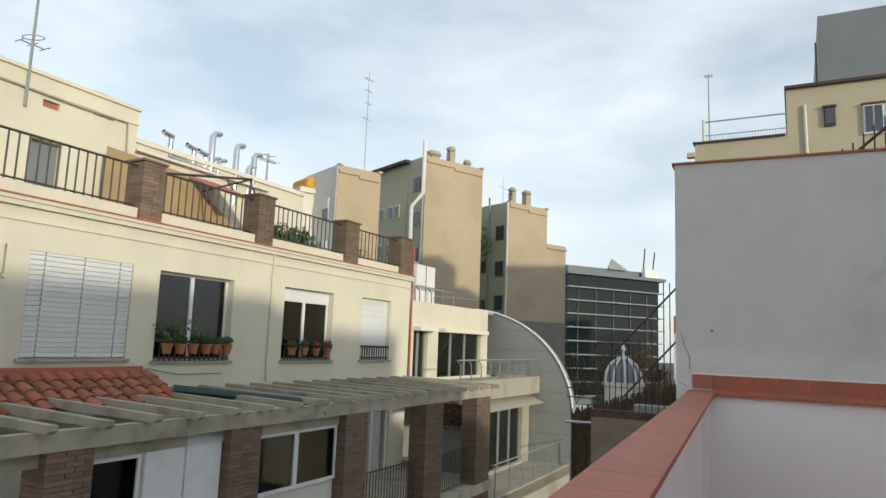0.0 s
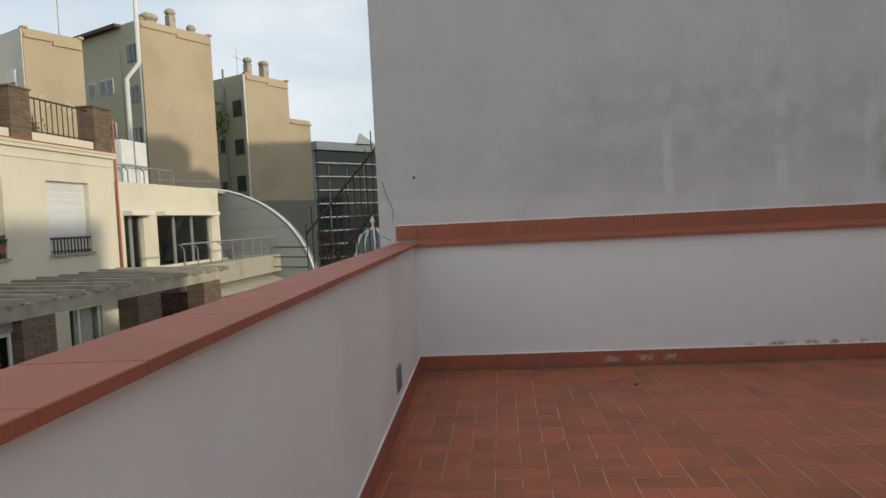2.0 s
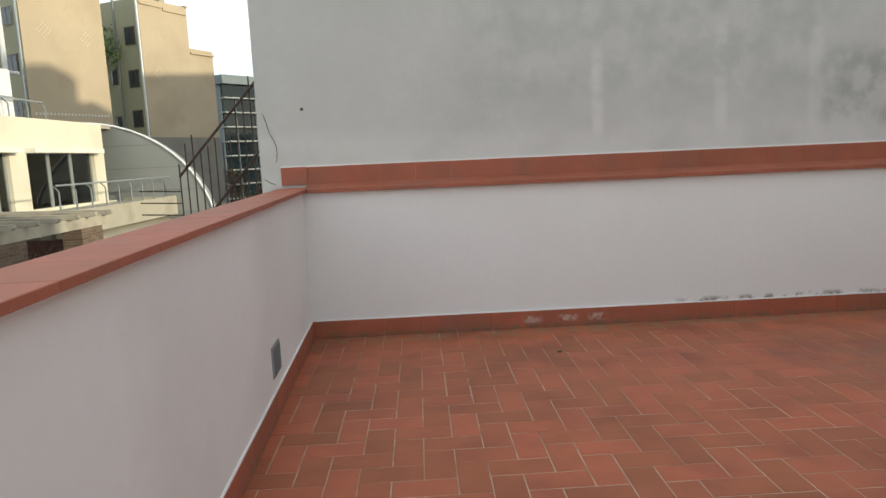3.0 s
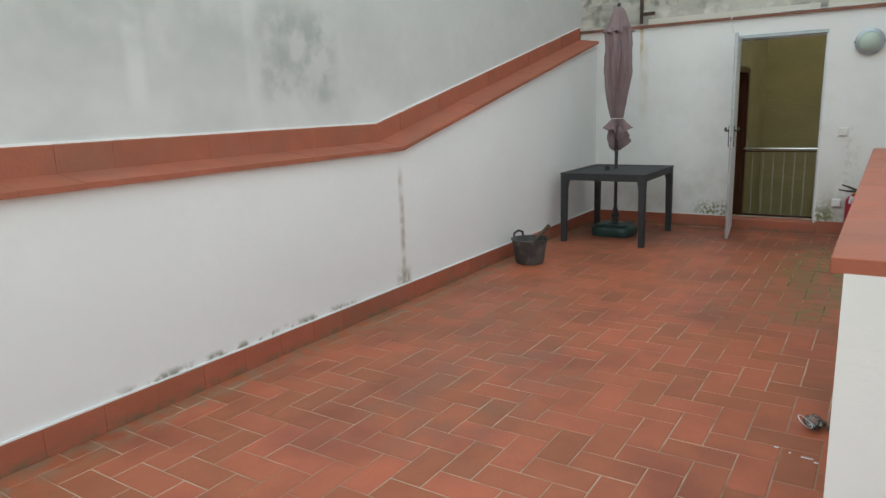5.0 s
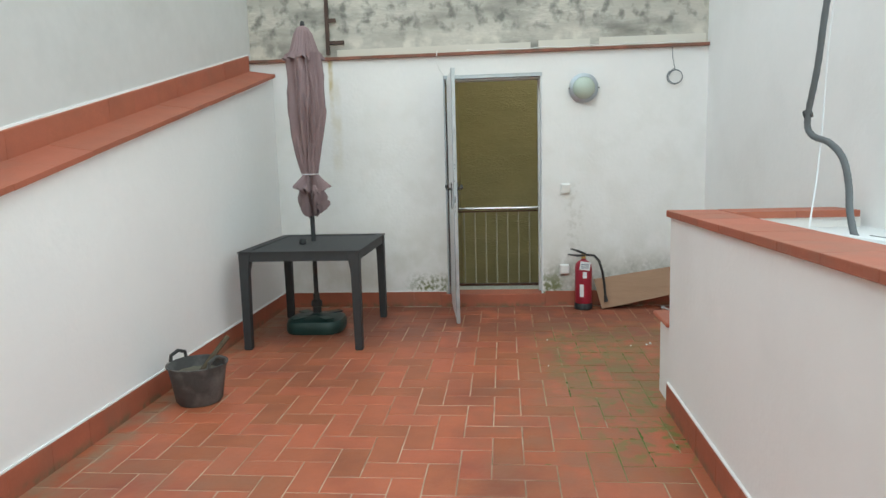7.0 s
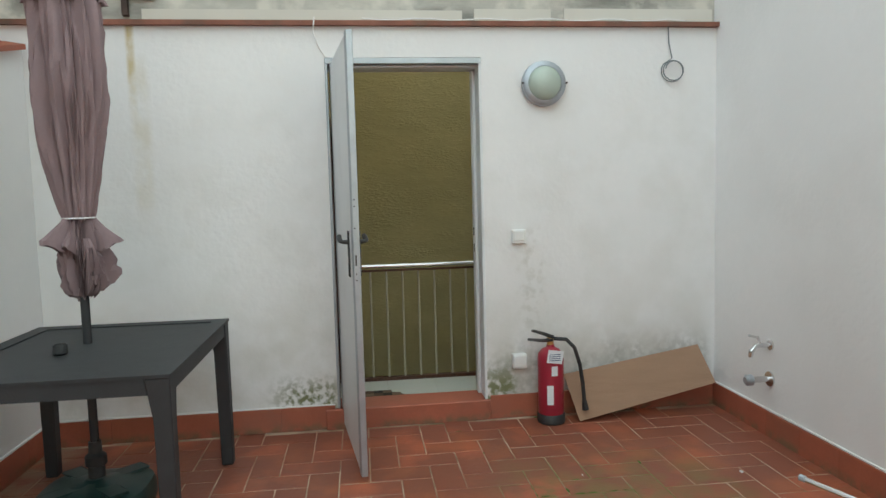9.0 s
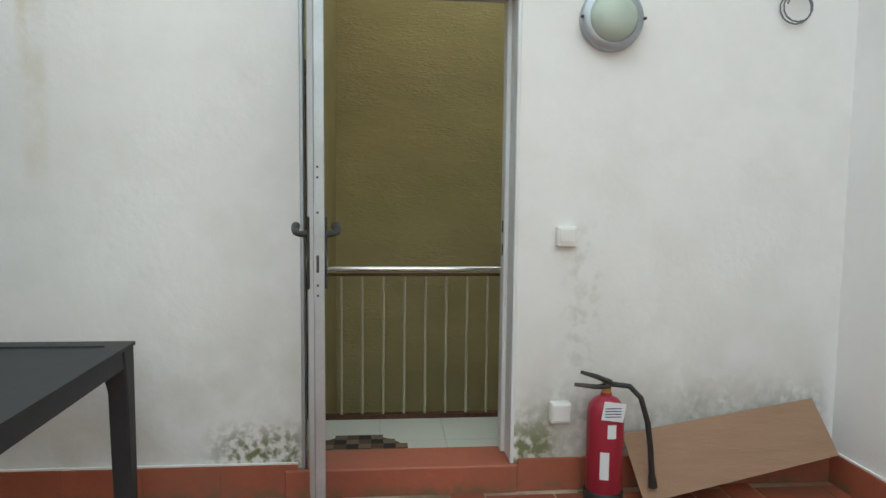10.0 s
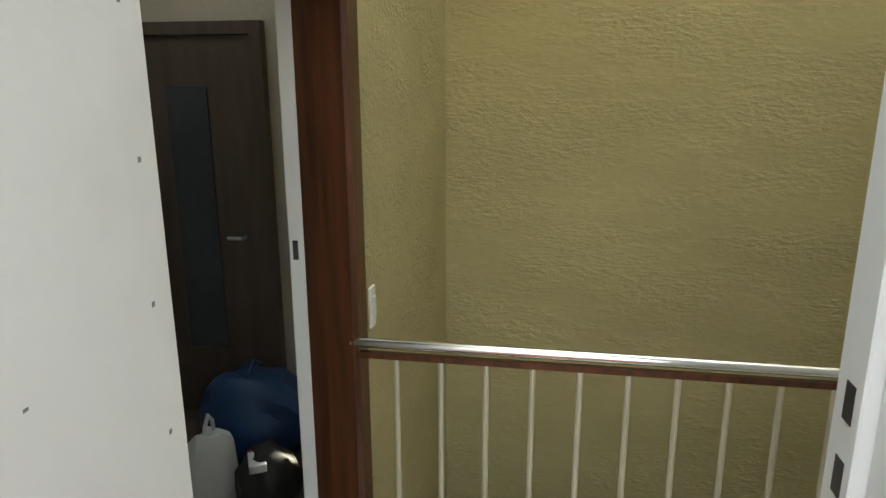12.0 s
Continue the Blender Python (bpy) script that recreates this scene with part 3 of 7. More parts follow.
# ---- stair landing behind the door ----
structure("landing_floor", boxes(((9.735, 4.3, -0.25), (10.44, 5.95, 0.012))), GROUT)
bm = bmesh.new()
for i in range(3):
    for j in range(6):
        x0, y0 = 9.742 + i * 0.33, 5.947 - (j + 1) * 0.33
        if x0 < 10.44 and y0 > 3.9:
            add_box(bm, (x0 + 0.001, max(4.3, y0 + 0.001), 0.012), (min(x0 + 0.329, 10.44), y0 + 0.329, 0.022))
structure("landing_tiles", bm, LANDING, "pale glossy landing floor tiles")
structure("landing_wall_far", boxes(((11.9, 3.5, -6), (12.1, 6.07, 3.4))), OLIVE, "olive stuccoed stairwell wall")
structure("landing_wall_left", wall_with_holes("y", 5.95, 0.12, 9.725, 11.9, -6, 3.4, [(9.725, 10.45, 0.022, 1.81)]), OLIVE, "olive stuccoed stairwell wall")
structure("landing_wall_right", boxes(((9.72, 3.5, -6), (11.9, 3.6, 3.4))), OLIVE)
# middle left open, out of view: an added opening that brightens the landing
structure("ceiling", boxes(((9.72, 3.5, 3.4), (9.9, 6.07, 3.5)), ((11.85, 3.5, 3.4), (12.1, 6.07, 3.5)), ((9.9, 5.93, 3.4), (11.85, 6.07, 3.5))), WHITE, "white ceiling round an opening added for light")
structure("stairwell_bottom", boxes(((9.72, 3.5, -6.2), (12.1, 6.07, -6.0))), LANDING)

rail = empty("stair_railing", (10.42, 5.4, 0.022), "cream painted stair railing with a chrome handrail", "railing")
RX = 10.418
part("handrail", tube([(RX, 5.945, 0.845), (RX, 3.62, 0.845)], 0.013, 12), CHROME, rail, "chrome handrail", smooth=True)
# dark brown here stands for the shade under the handrail
part("top_bar", boxes(((RX - 0.008, 3.62, 0.806), (RX + 0.008, 5.945, 0.822))), WOOD, rail)
part("bottom_bar", boxes(((RX - 0.022, 3.62, 0.022), (RX + 0.022, 5.945, 0.046))), WOOD, rail, "brown bottom bar")
CREAM_PAINT = material("cream_enamel", (0.46, 0.42, 0.31), 0.5, var=0.05)
bar_data = None
for k in range(20):
    y = 5.827 - 0.1138 * k
    if bar_data is None:
        o = flat_ob("bar", add_lathe(bmesh.new(), [(0.0075, 0.046), (0.0075, 0.806)], 8), CREAM_PAINT, True)
        bar_data = o.data
    else:
        o = new("bar", bar_data)
    o.parent = rail
    o.matrix_parent_inverse = rail.matrix_basis.inverted()
    o.matrix_basis = pose(RX, y, 0)

# room door casing, the strike jamb, and the dim hall beyond
casing = empty("door_casing", (10.45, 6.0, 0.022), "dark varnished wooden door casing", "door frame")
part("post", add_prism(bmesh.new(), [(10.492, 5.922), (10.492, 5.949), (10.449, 5.953), (10.449, 6.062), (10.435, 6.062), (10.415, 6.01), (10.405, 5.935), (10.415, 5.922)], 0.022, 1.80), WOOD, casing)
part("head", extrude_profile([(9.74, 1.745), (10.30, 1.745), (10.37, 1.72), (10.400, 1.66), (10.400, 1.80), (10.33, 1.815), (9.74, 1.815)], "y", 5.925, 6.045), WOOD, casing)
jamb = part("jamb", add_box(bmesh.new(), (10.437, 6.063, 0.022), (10.449, 6.105, 1.80), bevel=0.003), METAL_WHITE, casing, "white painted jamb")
part("strike_plate", boxes(((10.4345, 6.070, 0.98), (10.4372, 6.10, 1.16))), METAL_WHITE, jamb, "white strike plate")
part("strike_slot", boxes(((10.4335, 6.078, 1.05), (10.4347, 6.092, 1.10))), RUBBER, jamb)
structure("hall_floor", boxes(((9.75, 6.07, -0.5), (12.3, 9.5, -0.35))), DOOR_DARK)
structure("hall_wall_far", wall_with_holes("y", 9.3, 0.15, 9.75, 12.3, -0.35, 2.6, []), ROOM)
structure("hall_wall_right", boxes(((12.15, 6.07, -0.35), (12.3, 9.3, 2.6))), ROOM)
structure("hall_wall_left", boxes(((9.722, 6.07, -0.35), (9.75, 9.3, 2.6))), ROOM)
# hole at x 11.1 to 11.8 is added, out of view, to brighten the hall
structure("hall_ceiling", boxes(((9.75, 6.071, 2.6), (12.3, 6.8, 2.7)), ((9.75, 6.8, 2.6), (11.1, 7.71, 2.7)), ((11.8, 6.8, 2.6), (12.3, 7.71, 2.7)), ((11.1, 7.5, 2.6), (11.8, 7.71, 2.7))), ROOM, "ceiling with an unseen hole added for light")
hd = empty("hall_door", (12.14, 7.27, -0.35), "dark panelled hall door with a tall glass pane", "door")
part("leaf", add_box(bmesh.new(), (12.11, 6.95, -0.35), (12.145, 7.62, 1.70), bevel=0.004), DOOR_DARK, hd)
part("pane", boxes(((12.10, 7.20, 0.05), (12.11, 7.42, 1.45))), GLASS, hd, "dark patterned glass pane")
part("handle", tube([(12.10, 7.05, 0.68), (12.06, 7.05, 0.68), (12.06, 7.13, 0.68)], 0.01), STEEL, hd)
for y0, y1, z0, z1 in ((6.89, 6.95, -0.35, 1.76), (7.62, 7.68, -0.35, 1.76), (6.95, 7.62, 1.70, 1.76)):
    part("frame", boxes(((12.09, y0, z0), (12.149, y1, z1))), DOOR_DARK, hd)


def crumpled(size, seed, mat_name=None):
    bm = bmesh.new()
    bmesh.ops.create_icosphere(bm, subdivisions=3, radius=1)
    for v in bm.verts:
        n = noise.fractal(v.co * 1.7 + Vector((seed, 0, 0)), 0.8, 2.0, 3)
        v.co = Vector((v.co.x * size[0], v.co.y * size[1], max(-0.97, v.co.z) * size[2])) * (1 + 0.22 * n)
    low_z = min(v.co.z for v in bm.verts)
    for v in bm.verts:
        v.co.z = max(v.co.z - low_z - 0.03 * size[2], 0)
    return bm


def bag(name, at, size, mat, label, seed, loops=True):
    e = empty(name, at, label, "bag")
    bm = crumpled(size, seed)
    bm.transform(Matrix.Translation(at))
    part("body", bm, mat, e, smooth=True)
    if loops:
        x, y, z = at
        h = size[2] * 1.7
        part("handle", tube([(x - size[0] * 0.4, y, z + h), (x - size[0] * 0.32, y, z + h + 0.09), (x, y, z + h + 0.13),
                             (x + size[0] * 0.3, y, z + h + 0.09), (x + size[0] * 0.36, y, z + h)], 0.009, 6), mat, e, smooth=True)


bag("shopping_bag", (11.22, 6.84, -0.35), (0.10, 0.11, 0.21), PAPER, "white plastic carrier bag standing on the hall floor", 2.0)
bag("blue_bag", (11.66, 6.84, -0.35), (0.22, 0.28, 0.24), BLUE, "large blue woven bag on the hall floor", 5.0)
bag("black_bag", (11.24, 6.60, -0.35), (0.15, 0.13, 0.17), RUBBER, "black bag in a heap on the hall floor", 8.0, False)
pk = empty("packet", (11.20, 6.61, -0.055), "small white and red packet on the black bag", "packet")
part("box", add_box(bmesh.new(), (-0.07, -0.02, 0), (0.05, 0.05, 0.035), Matrix.Translation((11.20, 6.61, -0.055)) @ Matrix.Rotation(0.5, 4, "Z"), bevel=0.003), PAPER, pk)
part("stripe", add_box(bmesh.new(), (0.051, -0.02, 0), (0.07, 0.05, 0.035), Matrix.Translation((11.20, 6.61, -0.055)) @ Matrix.Rotation(0.5, 4, "Z"), bevel=0.003), RED, pk, "red end of the packet")

sw = empty("wall_switch", (10.618, 5.948, 0.87), "pale narrow light switch on the stairwell wall", "switch")
part("plate", add_box(bmesh.new(), (10.595, 5.940, 0.81), (10.642, 5.9495, 0.93), bevel=0.003), PLASTIC_WHITE, sw)
part("rocker", add_box(bmesh.new(), (10.603, 5.936, 0.84), (10.634, 5.940, 0.90), bevel=0.0015), PLASTIC_WHITE, sw)

# round doormat seen beside the leaf
mat_ob = empty("doormat", (9.80, 5.76, 0.022), "round patchwork doormat in brown squares", "doormat")
mbrown = [material("mat_brown", (0.09, 0.055, 0.035), 0.95, var=0.2), material("mat_dark", (0.025, 0.02, 0.018), 0.95, var=0.2), material("mat_tan", (0.17, 0.12, 0.08), 0.95, var=0.2)]
bm = bmesh.new()
for i in range(-4, 4):
    for j in range(-4, 4):
        cx, cy = (i + 0.5) * 0.06, (j + 0.5) * 0.06
        if math.hypot(cx, cy) < 0.235 and cx > -0.10:
            add_box(bm, (9.90 + cx - 0.029, 5.72 + cy - 0.029, 0.026), (9.90 + cx + 0.029, 5.72 + cy + 0.029, 0.030), index=(i * 7 + j * 5) % 3)
part("patchwork", bm, mbrown, mat_ob, kind="stuff")
part("backing", lathe([(0.245, 0.0225), (0.245, 0.0255)], 28, (9.90, 5.72, 0)), mbrown[0], mat_ob)
for v in mat_ob.children[1].data.vertices:
    v.co.x = max(v.co.x, 9.79)
    v.co.y = min(v.co.y, 5.93)

# ---- terrace door ----
tdoor = empty("terrace_door", (DX, 5.85, 0.03), "open white metal terrace door with a galvanised edge and black handles", "door")
leaf_m = Matrix.Translation((DX + 0.042, 5.903, 0)) @ Matrix.Rotation(radians(180 + 7.5), 4, "Z")
leaf = part("leaf", add_box(bmesh.new(), (0.0, -0.018, 0.035), (0.812, 0.018, 2.085), leaf_m @ Matrix.Diagonal((1, 0.72, 1, 1)) @ Matrix.Translation((0, 0.007, 0)), bevel=0.003), METAL_WHITE, tdoor)
part("edge", add_box(bmesh.new(), (0.812, -0.010, 0.03), (0.836, 0.020, 2.09), leaf_m, bevel=0.002), STEEL, tdoor, "galvanised steel leaf edge")
part("edge", add_box(bmesh.new(), (0.772, -0.0105, 0.03), (0.812, -0.0082, 2.09), leaf_m), STEEL, tdoor)
part("edge", add_box(bmesh.new(), (0.0, -0.0105, 0.03), (0.05, -0.0082, 2.09), leaf_m), STEEL, tdoor)
part("lock_plate", add_box(bmesh.new(), (0.836, -0.010, 0.94), (0.8375, 0.010, 1.22), leaf_m), STEEL, tdoor, "steel lock plate")
for z in (0.96, 0.99, 1.20, 1.30, 1.33):
    part("screw", add_box(bmesh.new(), (0.8362, -0.003, z), (0.8395, 0.003, z + 0.006), leaf_m), IRON, tdoor)
part("latch", add_box(bmesh.new(), (0.8375, -0.006, 1.11), (0.846, 0.006, 1.145), leaf_m), STEEL, tdoor)
part("bolt_slot", add_box(bmesh.new(), (0.8375, -0.004, 1.03), (0.8385, 0.004, 1.08), leaf_m), RUBBER, tdoor)
for sgn in (-1, 1):
    plate = part("handle_plate", add_box(bmesh.new(), (0.765, sgn * 0.0255 - 0.004, 0.975), (0.797, sgn * 0.0255 + 0.004, 1.19), leaf_m, bevel=0.003), RUBBER, tdoor, "black handle plate")
    pts = [leaf_m @ Vector(p) for p in ((0.781, sgn * 0.026, 1.138), (0.781, sgn * 0.052, 1.139), (0.768, sgn * 0.060, 1.142), (0.735, sgn * 0.062, 1.148), (0.700, sgn * 0.060, 1.158), (0.690, sgn * 0.058, 1.161))]
    part("lever", tube(pts, [0.012, 0.009, 0.010, 0.012, 0.013, 0.010], 12), RUBBER, plate, "black lever handle", smooth=True)
    part("keyhole", add_box(bmesh.new(), (0.774, sgn * 0.0300 - 0.0008, 1.04), (0.788, sgn * 0.0300 + 0.0008, 1.07), leaf_m), CHROME, plate, "steel key cylinder")
part("frame", add_box(bmesh.new(), (DX + 0.13, DOOR[0], 0.118), (DX + 0.205, DOOR[0] + 0.03, 2.074), bevel=0.003), METAL_WHITE, tdoor, "white painted metal frame")
part("frame_lip", add_box(bmesh.new(), (DX - 0.006, DOOR[0] - 0.004, 0.118), (DX + 0.13, DOOR[0] + 0.012, 2.085), bevel=0.003), METAL_WHITE, tdoor)
part("frame", add_box(bmesh.new(), (DX + 0.058, DL + 0.004, 0.118), (DX + 0.066, DOOR[1], 2.074), bevel=0.003), METAL_WHITE, tdoor)
part("frame_lip", add_box(bmesh.new(), (DX - 0.006, DL - 0.012, 0.118), (DX + 0.058, DL + 0.004, 2.085), bevel=0.003), STEEL, tdoor, "grey metal frame lip")
part("frame", add_box(bmesh.new(), (DX + 0.06, DOOR[0], 2.074), (DX + 0.205, DOOR[1], 2.12), bevel=0.003), METAL_WHITE, tdoor)
part("frame_lip", add_box(bmesh.new(), (DX - 0.006, DOOR[0] - 0.004, 2.085), (DX + 0.06, DL + 0.004, 2.118), bevel=0.003), STEEL, tdoor)
structure("wall_east_reveal", boxes(((DX, DL + 0.0045, 0.119), (DX + 0.056, DOOR[1] + 0.001, 2.121))), WHITE_DOOR_WALL)
for z in (1.02, 1.12):
    part("strike", boxes(((DX + 0.15, DOOR[0] + 0.030, z - 0.03), (DX + 0.175, DOOR[0] + 0.0312, z + 0.02))), RUBBER, tdoor)
bm = bmesh.new()
rnd = random.Random(4)
for k in range(26):
    u, z, s = rnd.uniform(0.25, 0.76), rnd.uniform(0.75, 1.75), rnd.uniform(0.0015, 0.004)
    add_box(bm, (u, 0.0181, z), (u + s * rnd.uniform(0.8, 3), 0.0186, z + s * rnd.uniform(1, 4)), leaf_m)
for k in range(9):
    add_box(bm, (0.04 + 0.006 * (k % 2), 0.0181, 0.45 + 0.16 * k), (0.046 + 0.006 * (k % 2), 0.0187, 0.456 + 0.16 * k), leaf_m)
part("scuffs", bm, GREY_DARK, leaf, kind="stuff")

# ---- things on the terrace ----
# table
TX0, TX1, TY0, TY1, TZ = 8.07, 9.15, 6.45, 7.36, 0.745
table = empty("garden_table", ((TX0 + TX1) / 2, (TY0 + TY1) / 2, 0), "square anthracite plastic garden table with a parasol hole", "table")
bm = boxes(((TX0, TY0, TZ - 0.012), (TX1, TY0 + 0.07, TZ)), ((TX0, TY1 - 0.07, TZ - 0.012), (TX1, TY1, TZ)),
           ((TX0, TY0 + 0.07, TZ - 0.012), (TX0 + 0.07, TY1 - 0.07, TZ)), ((TX1 - 0.07, TY0 + 0.07, TZ - 0.012), (TX1, TY1 - 0.07, TZ)))
part("rim", bm, PLASTIC_DARK, table)
cx, cy = 8.62, 6.95
part("top", boxes(((TX0 + 0.07, TY0 + 0.07, TZ - 0.02), (TX1 - 0.07, TY1 - 0.07, TZ - 0.006))), PLASTIC_DARK, table)
for lo, hi in (((TX0 + 0.01, TY0 + 0.01), (TX1 - 0.01, TY0 + 0.03)), ((TX0 + 0.01, TY1 - 0.03), (TX1 - 0.01, TY1 - 0.01)),
               ((TX0 + 0.01, TY0 + 0.03), (TX0 + 0.03, TY1 - 0.03)), ((TX1 - 0.03, TY0 + 0.03), (TX1 - 0.01, TY1 - 0.03))):
    part("apron", boxes(((*lo, TZ - 0.075), (*hi, TZ - 0.0125))), PLASTIC_DARK, table)
part("collar", lathe([(0.022, TZ - 0.005), (0.03, TZ + 0.002), (0.026, TZ + 0.035), (0.024, TZ + 0.035), (0.020, TZ)], 16, (cx - 0.10, cy + 0.05, 0)), RUBBER, table)
for x, y in ((TX0, TY0), (TX1, TY0), (TX0, TY1), (TX1, TY1)):
    sx, sy = (1 if x == TX0 else -1), (1 if y == TY0 else -1)
    bm = bmesh.new()
    rings = []
    for z, w in ((0.0, 0.058), (TZ - 0.16, 0.066), (TZ - 0.0125, 0.090)):
        ox, oy = x + sx * 0.004, y + sy * 0.004
        rings.append([bm.verts.new((ox + sx * dx * w, oy + sy * dy * w, z)) for dx, dy in ((0, 0), (1, 0), (1, 1), (0, 1))])
    for a, b in zip(rings, rings[1:]):
        for k in range(4):
            bm.faces.new((a[k], a[(k + 1) % 4], b[(k + 1) % 4], b[k]))
    bm.faces.new(rings[0][::-1])
    bm.faces.new(rings[-1])
    bmesh.ops.recalc_face_normals(bm, faces=bm.faces[:])
    bmesh.ops.bevel(bm, geom=bm.edges[:], offset=0.005, segments=1, affect="EDGES")
    part("leg", bm, PLASTIC_DARK, table)

# parasol: closed canopy, pole, base
UX, UY = 8.72, 6.97
para = empty("parasol", (UX, UY, 0), "closed mauve parasol tied near the bottom in a dark green base", "parasol")
part("pole", tube([(UX, UY, 0.10), (UX, UY, 2.42)], 0.0185, 12), PLASTIC_DARK, para, "dark metal pole", smooth=True)
part("socket", lathe([(0.035, 0.11), (0.035, 0.19), (0.045, 0.195), (0.045, 0.235), (0.028, 0.25), (0.026, 0.30)], 16, (UX, UY, 0)), RUBBER, para, smooth=True)
bm = bmesh.new()
base_prof = []
for k in range(48):
    a = 2 * math.pi * k / 48
    r = 0.235 / (abs(math.cos(a)) ** 3.2 + abs(math.sin(a)) ** 3.2) ** (1 / 3.2) * (1 - 0.07 * max(0, abs(math.cos(a)) - 0.8) * 5)
    base_prof.append((r * math.cos(a) * 0.92, r * math.sin(a)))
rings = []
for s, z in ((0.97, 0.0), (1.0, 0.02), (1.0, 0.07), (0.95, 0.10), (0.80, 0.115), (0.55, 0.125), (0.2, 0.13), (0.15, 0.14)):
    rings.append([bm.verts.new((UX - 0.02 + x * s, UY + y * s, z)) for x, y in base_prof])
for a, b in zip(rings, rings[1:]):
    for k in range(48):
        bm.faces.new((a[k], a[(k + 1) % 48], b[(k + 1) % 48], b[k]))
bm.faces.new(rings[0][::-1])
bm.faces.new(rings[-1])
part("base", bm, PLASTIC_GREEN, para, "dark green water-filled base", smooth=True)
bm = bmesh.new()
for a in (0.8, 2.35, 3.9, 5.5):
    add_box(bm, (-0.10, -0.045, 0.117), (0.10, 0.045, 0.127), Matrix.Translation((UX - 0.02 + 0.13 * math.cos(a), UY + 0.13 * math.sin(a), 0)) @ Matrix.Rotation(a, 4, "Z"), bevel=0.008)
part("base_rib", bm, PLASTIC_GREEN, para, smooth=True)


def draped(levels, seed, cols=144, roll=0.0):
    """Loose cloth round the pole: levels of (z, radius, depth of the broad folds, depth of the creases, sag)."""
    bm = bmesh.new()
    rings = []
    for z, r, broad, crease, sag in levels:
        ring = []
        for k in range(cols):
            a = 2 * math.pi * k / cols
            p = Vector((math.cos(a), math.sin(a), 0))
            n1 = noise.noise(p * 1.9 + Vector((seed, 0, z * 1.3)))
            n2 = noise.noise(p * 5.2 + Vector((0, seed, z * (2.0 + roll))))
            n3 = abs(noise.noise(p * 8.5 + Vector((seed, seed, z * (3.0 + roll * 2)))))
            rr = r * (1 + broad * n1 * 1.5 + crease * n2 - crease * 1.3 * n3)
            ring.append(bm.verts.new((UX + rr * math.cos(a), UY + rr * math.sin(a), z + sag * (n1 + 0.6 * n2))))
        rings.append(ring)
    for p, q in zip(rings, rings[1:]):
        for k in range(cols):
            bm.faces.new((p[k], p[(k + 1) % cols], q[(k + 1) % cols], q[k]))
    return bm


lev = []
for k in range(40):
    t = k / 39
    gather = max(0.0, 1 - t * 5)
    lev.append((1.285 + t * 0.95, 0.060 + 0.082 * min(1, t * 2.0) ** 0.75 - 0.016 * max(0, t - 0.6), 0.24 * (1 - gather), 0.26, 0.0))
part("canopy", draped(lev, 1.0), FABRIC, para, smooth=True)
part("vent_cap", draped([(2.185, 0.160, 0.25, 0.30, 0.030), (2.215, 0.140, 0.2, 0.25, 0.01), (2.26, 0.110, 0.1, 0.18, 0.0), (2.33, 0.088, 0.1, 0.14, 0.0),
                         (2.39, 0.070, 0.1, 0.1, 0.0), (2.435, 0.045, 0.05, 0.1, 0.0), (2.45, 0.018, 0, 0, 0.0)], 3.0), FABRIC, para, "mauve vent cap of the canopy", smooth=True)
hem = part("gathered_hem", draped([(1.288, 0.060, 0.1, 0.3, 0.0), (1.268, 0.068, 0.2, 0.4, 0.0), (1.235, 0.080, 0.35, 0.5, 0.01), (1.20, 0.094, 0.5, 0.55, 0.02),
                                   (1.165, 0.104, 0.6, 0.6, 0.05), (1.14, 0.104, 0.65, 0.6, 0.06), (1.15, 0.085, 0.6, 0.5, 0.05), (1.19, 0.06, 0.3, 0.3, 0.0)], 6.0),
     FABRIC, para, "bunched canvas below the cord", smooth=True)
part("fold", draped([(1.20, 0.065, 0.2, 0.4, 0.0), (1.16, 0.085, 0.4, 0.5, 0.01), (1.12, 0.100, 0.5, 0.6, 0.02), (1.08, 0.106, 0.6, 0.65, 0.03), (1.04, 0.100, 0.7, 0.65, 0.03),
                     (1.00, 0.092, 0.7, 0.65, 0.04), (0.965, 0.078, 0.7, 0.65, 0.05), (0.955, 0.065, 0.7, 0.5, 0.05), (0.99, 0.055, 0.5, 0.4, 0.03), (1.06, 0.04, 0.3, 0.3, 0.0)], 11.0, roll=3.0),
     FABRIC, hem, "loose canvas folds", smooth=True)
part("cord", tube([(UX + 0.066 * math.cos(a), UY + 0.066 * math.sin(a), 1.287) for a in (2 * math.pi * k / 20 for k in range(21))], 0.004, 6), PAPER, para, "thin tie cord")
part("finial", lathe([(0.012, 2.44), (0.02, 2.46), (0.014, 2.485), (0.004, 2.49)], 12, (UX, UY, 0)), PLASTIC_DARK, para)

# builder's bucket
BX, BYY = 7.03, 7.22
bucket = empty("rubber_bucket", (BX, BYY, 0), "black rubber builder's bucket with dried mortar and two handles", "bucket")
prof_b = [(0.005, 0.004), (0.135, 0.0), (0.15, 0.02), (0.178, 0.20), (0.190, 0.262), (0.200, 0.266), (0.200, 0.274), (0.184, 0.274), (0.170, 0.19), (0.142, 0.03), (0.005, 0.022)]
bm = bmesh.new()
rings = []
for r, z in ((r_ * 0.86, z_ * 0.86) for r_, z_ in prof_b):
    rings.append([bm.verts.new((BX + r * math.cos(2 * math.pi * k / 40), BYY + r * math.sin(2 * math.pi * k / 40) * 1.03, z)) for k in range(40)])
for a, b in zip(rings, rings[1:]):
    for k in range(40):
        bm.faces.new((a[k], a[(k + 1) % 40], b[(k + 1) % 40], b[k]))
bmesh.ops.recalc_face_normals(bm, faces=bm.faces[:])
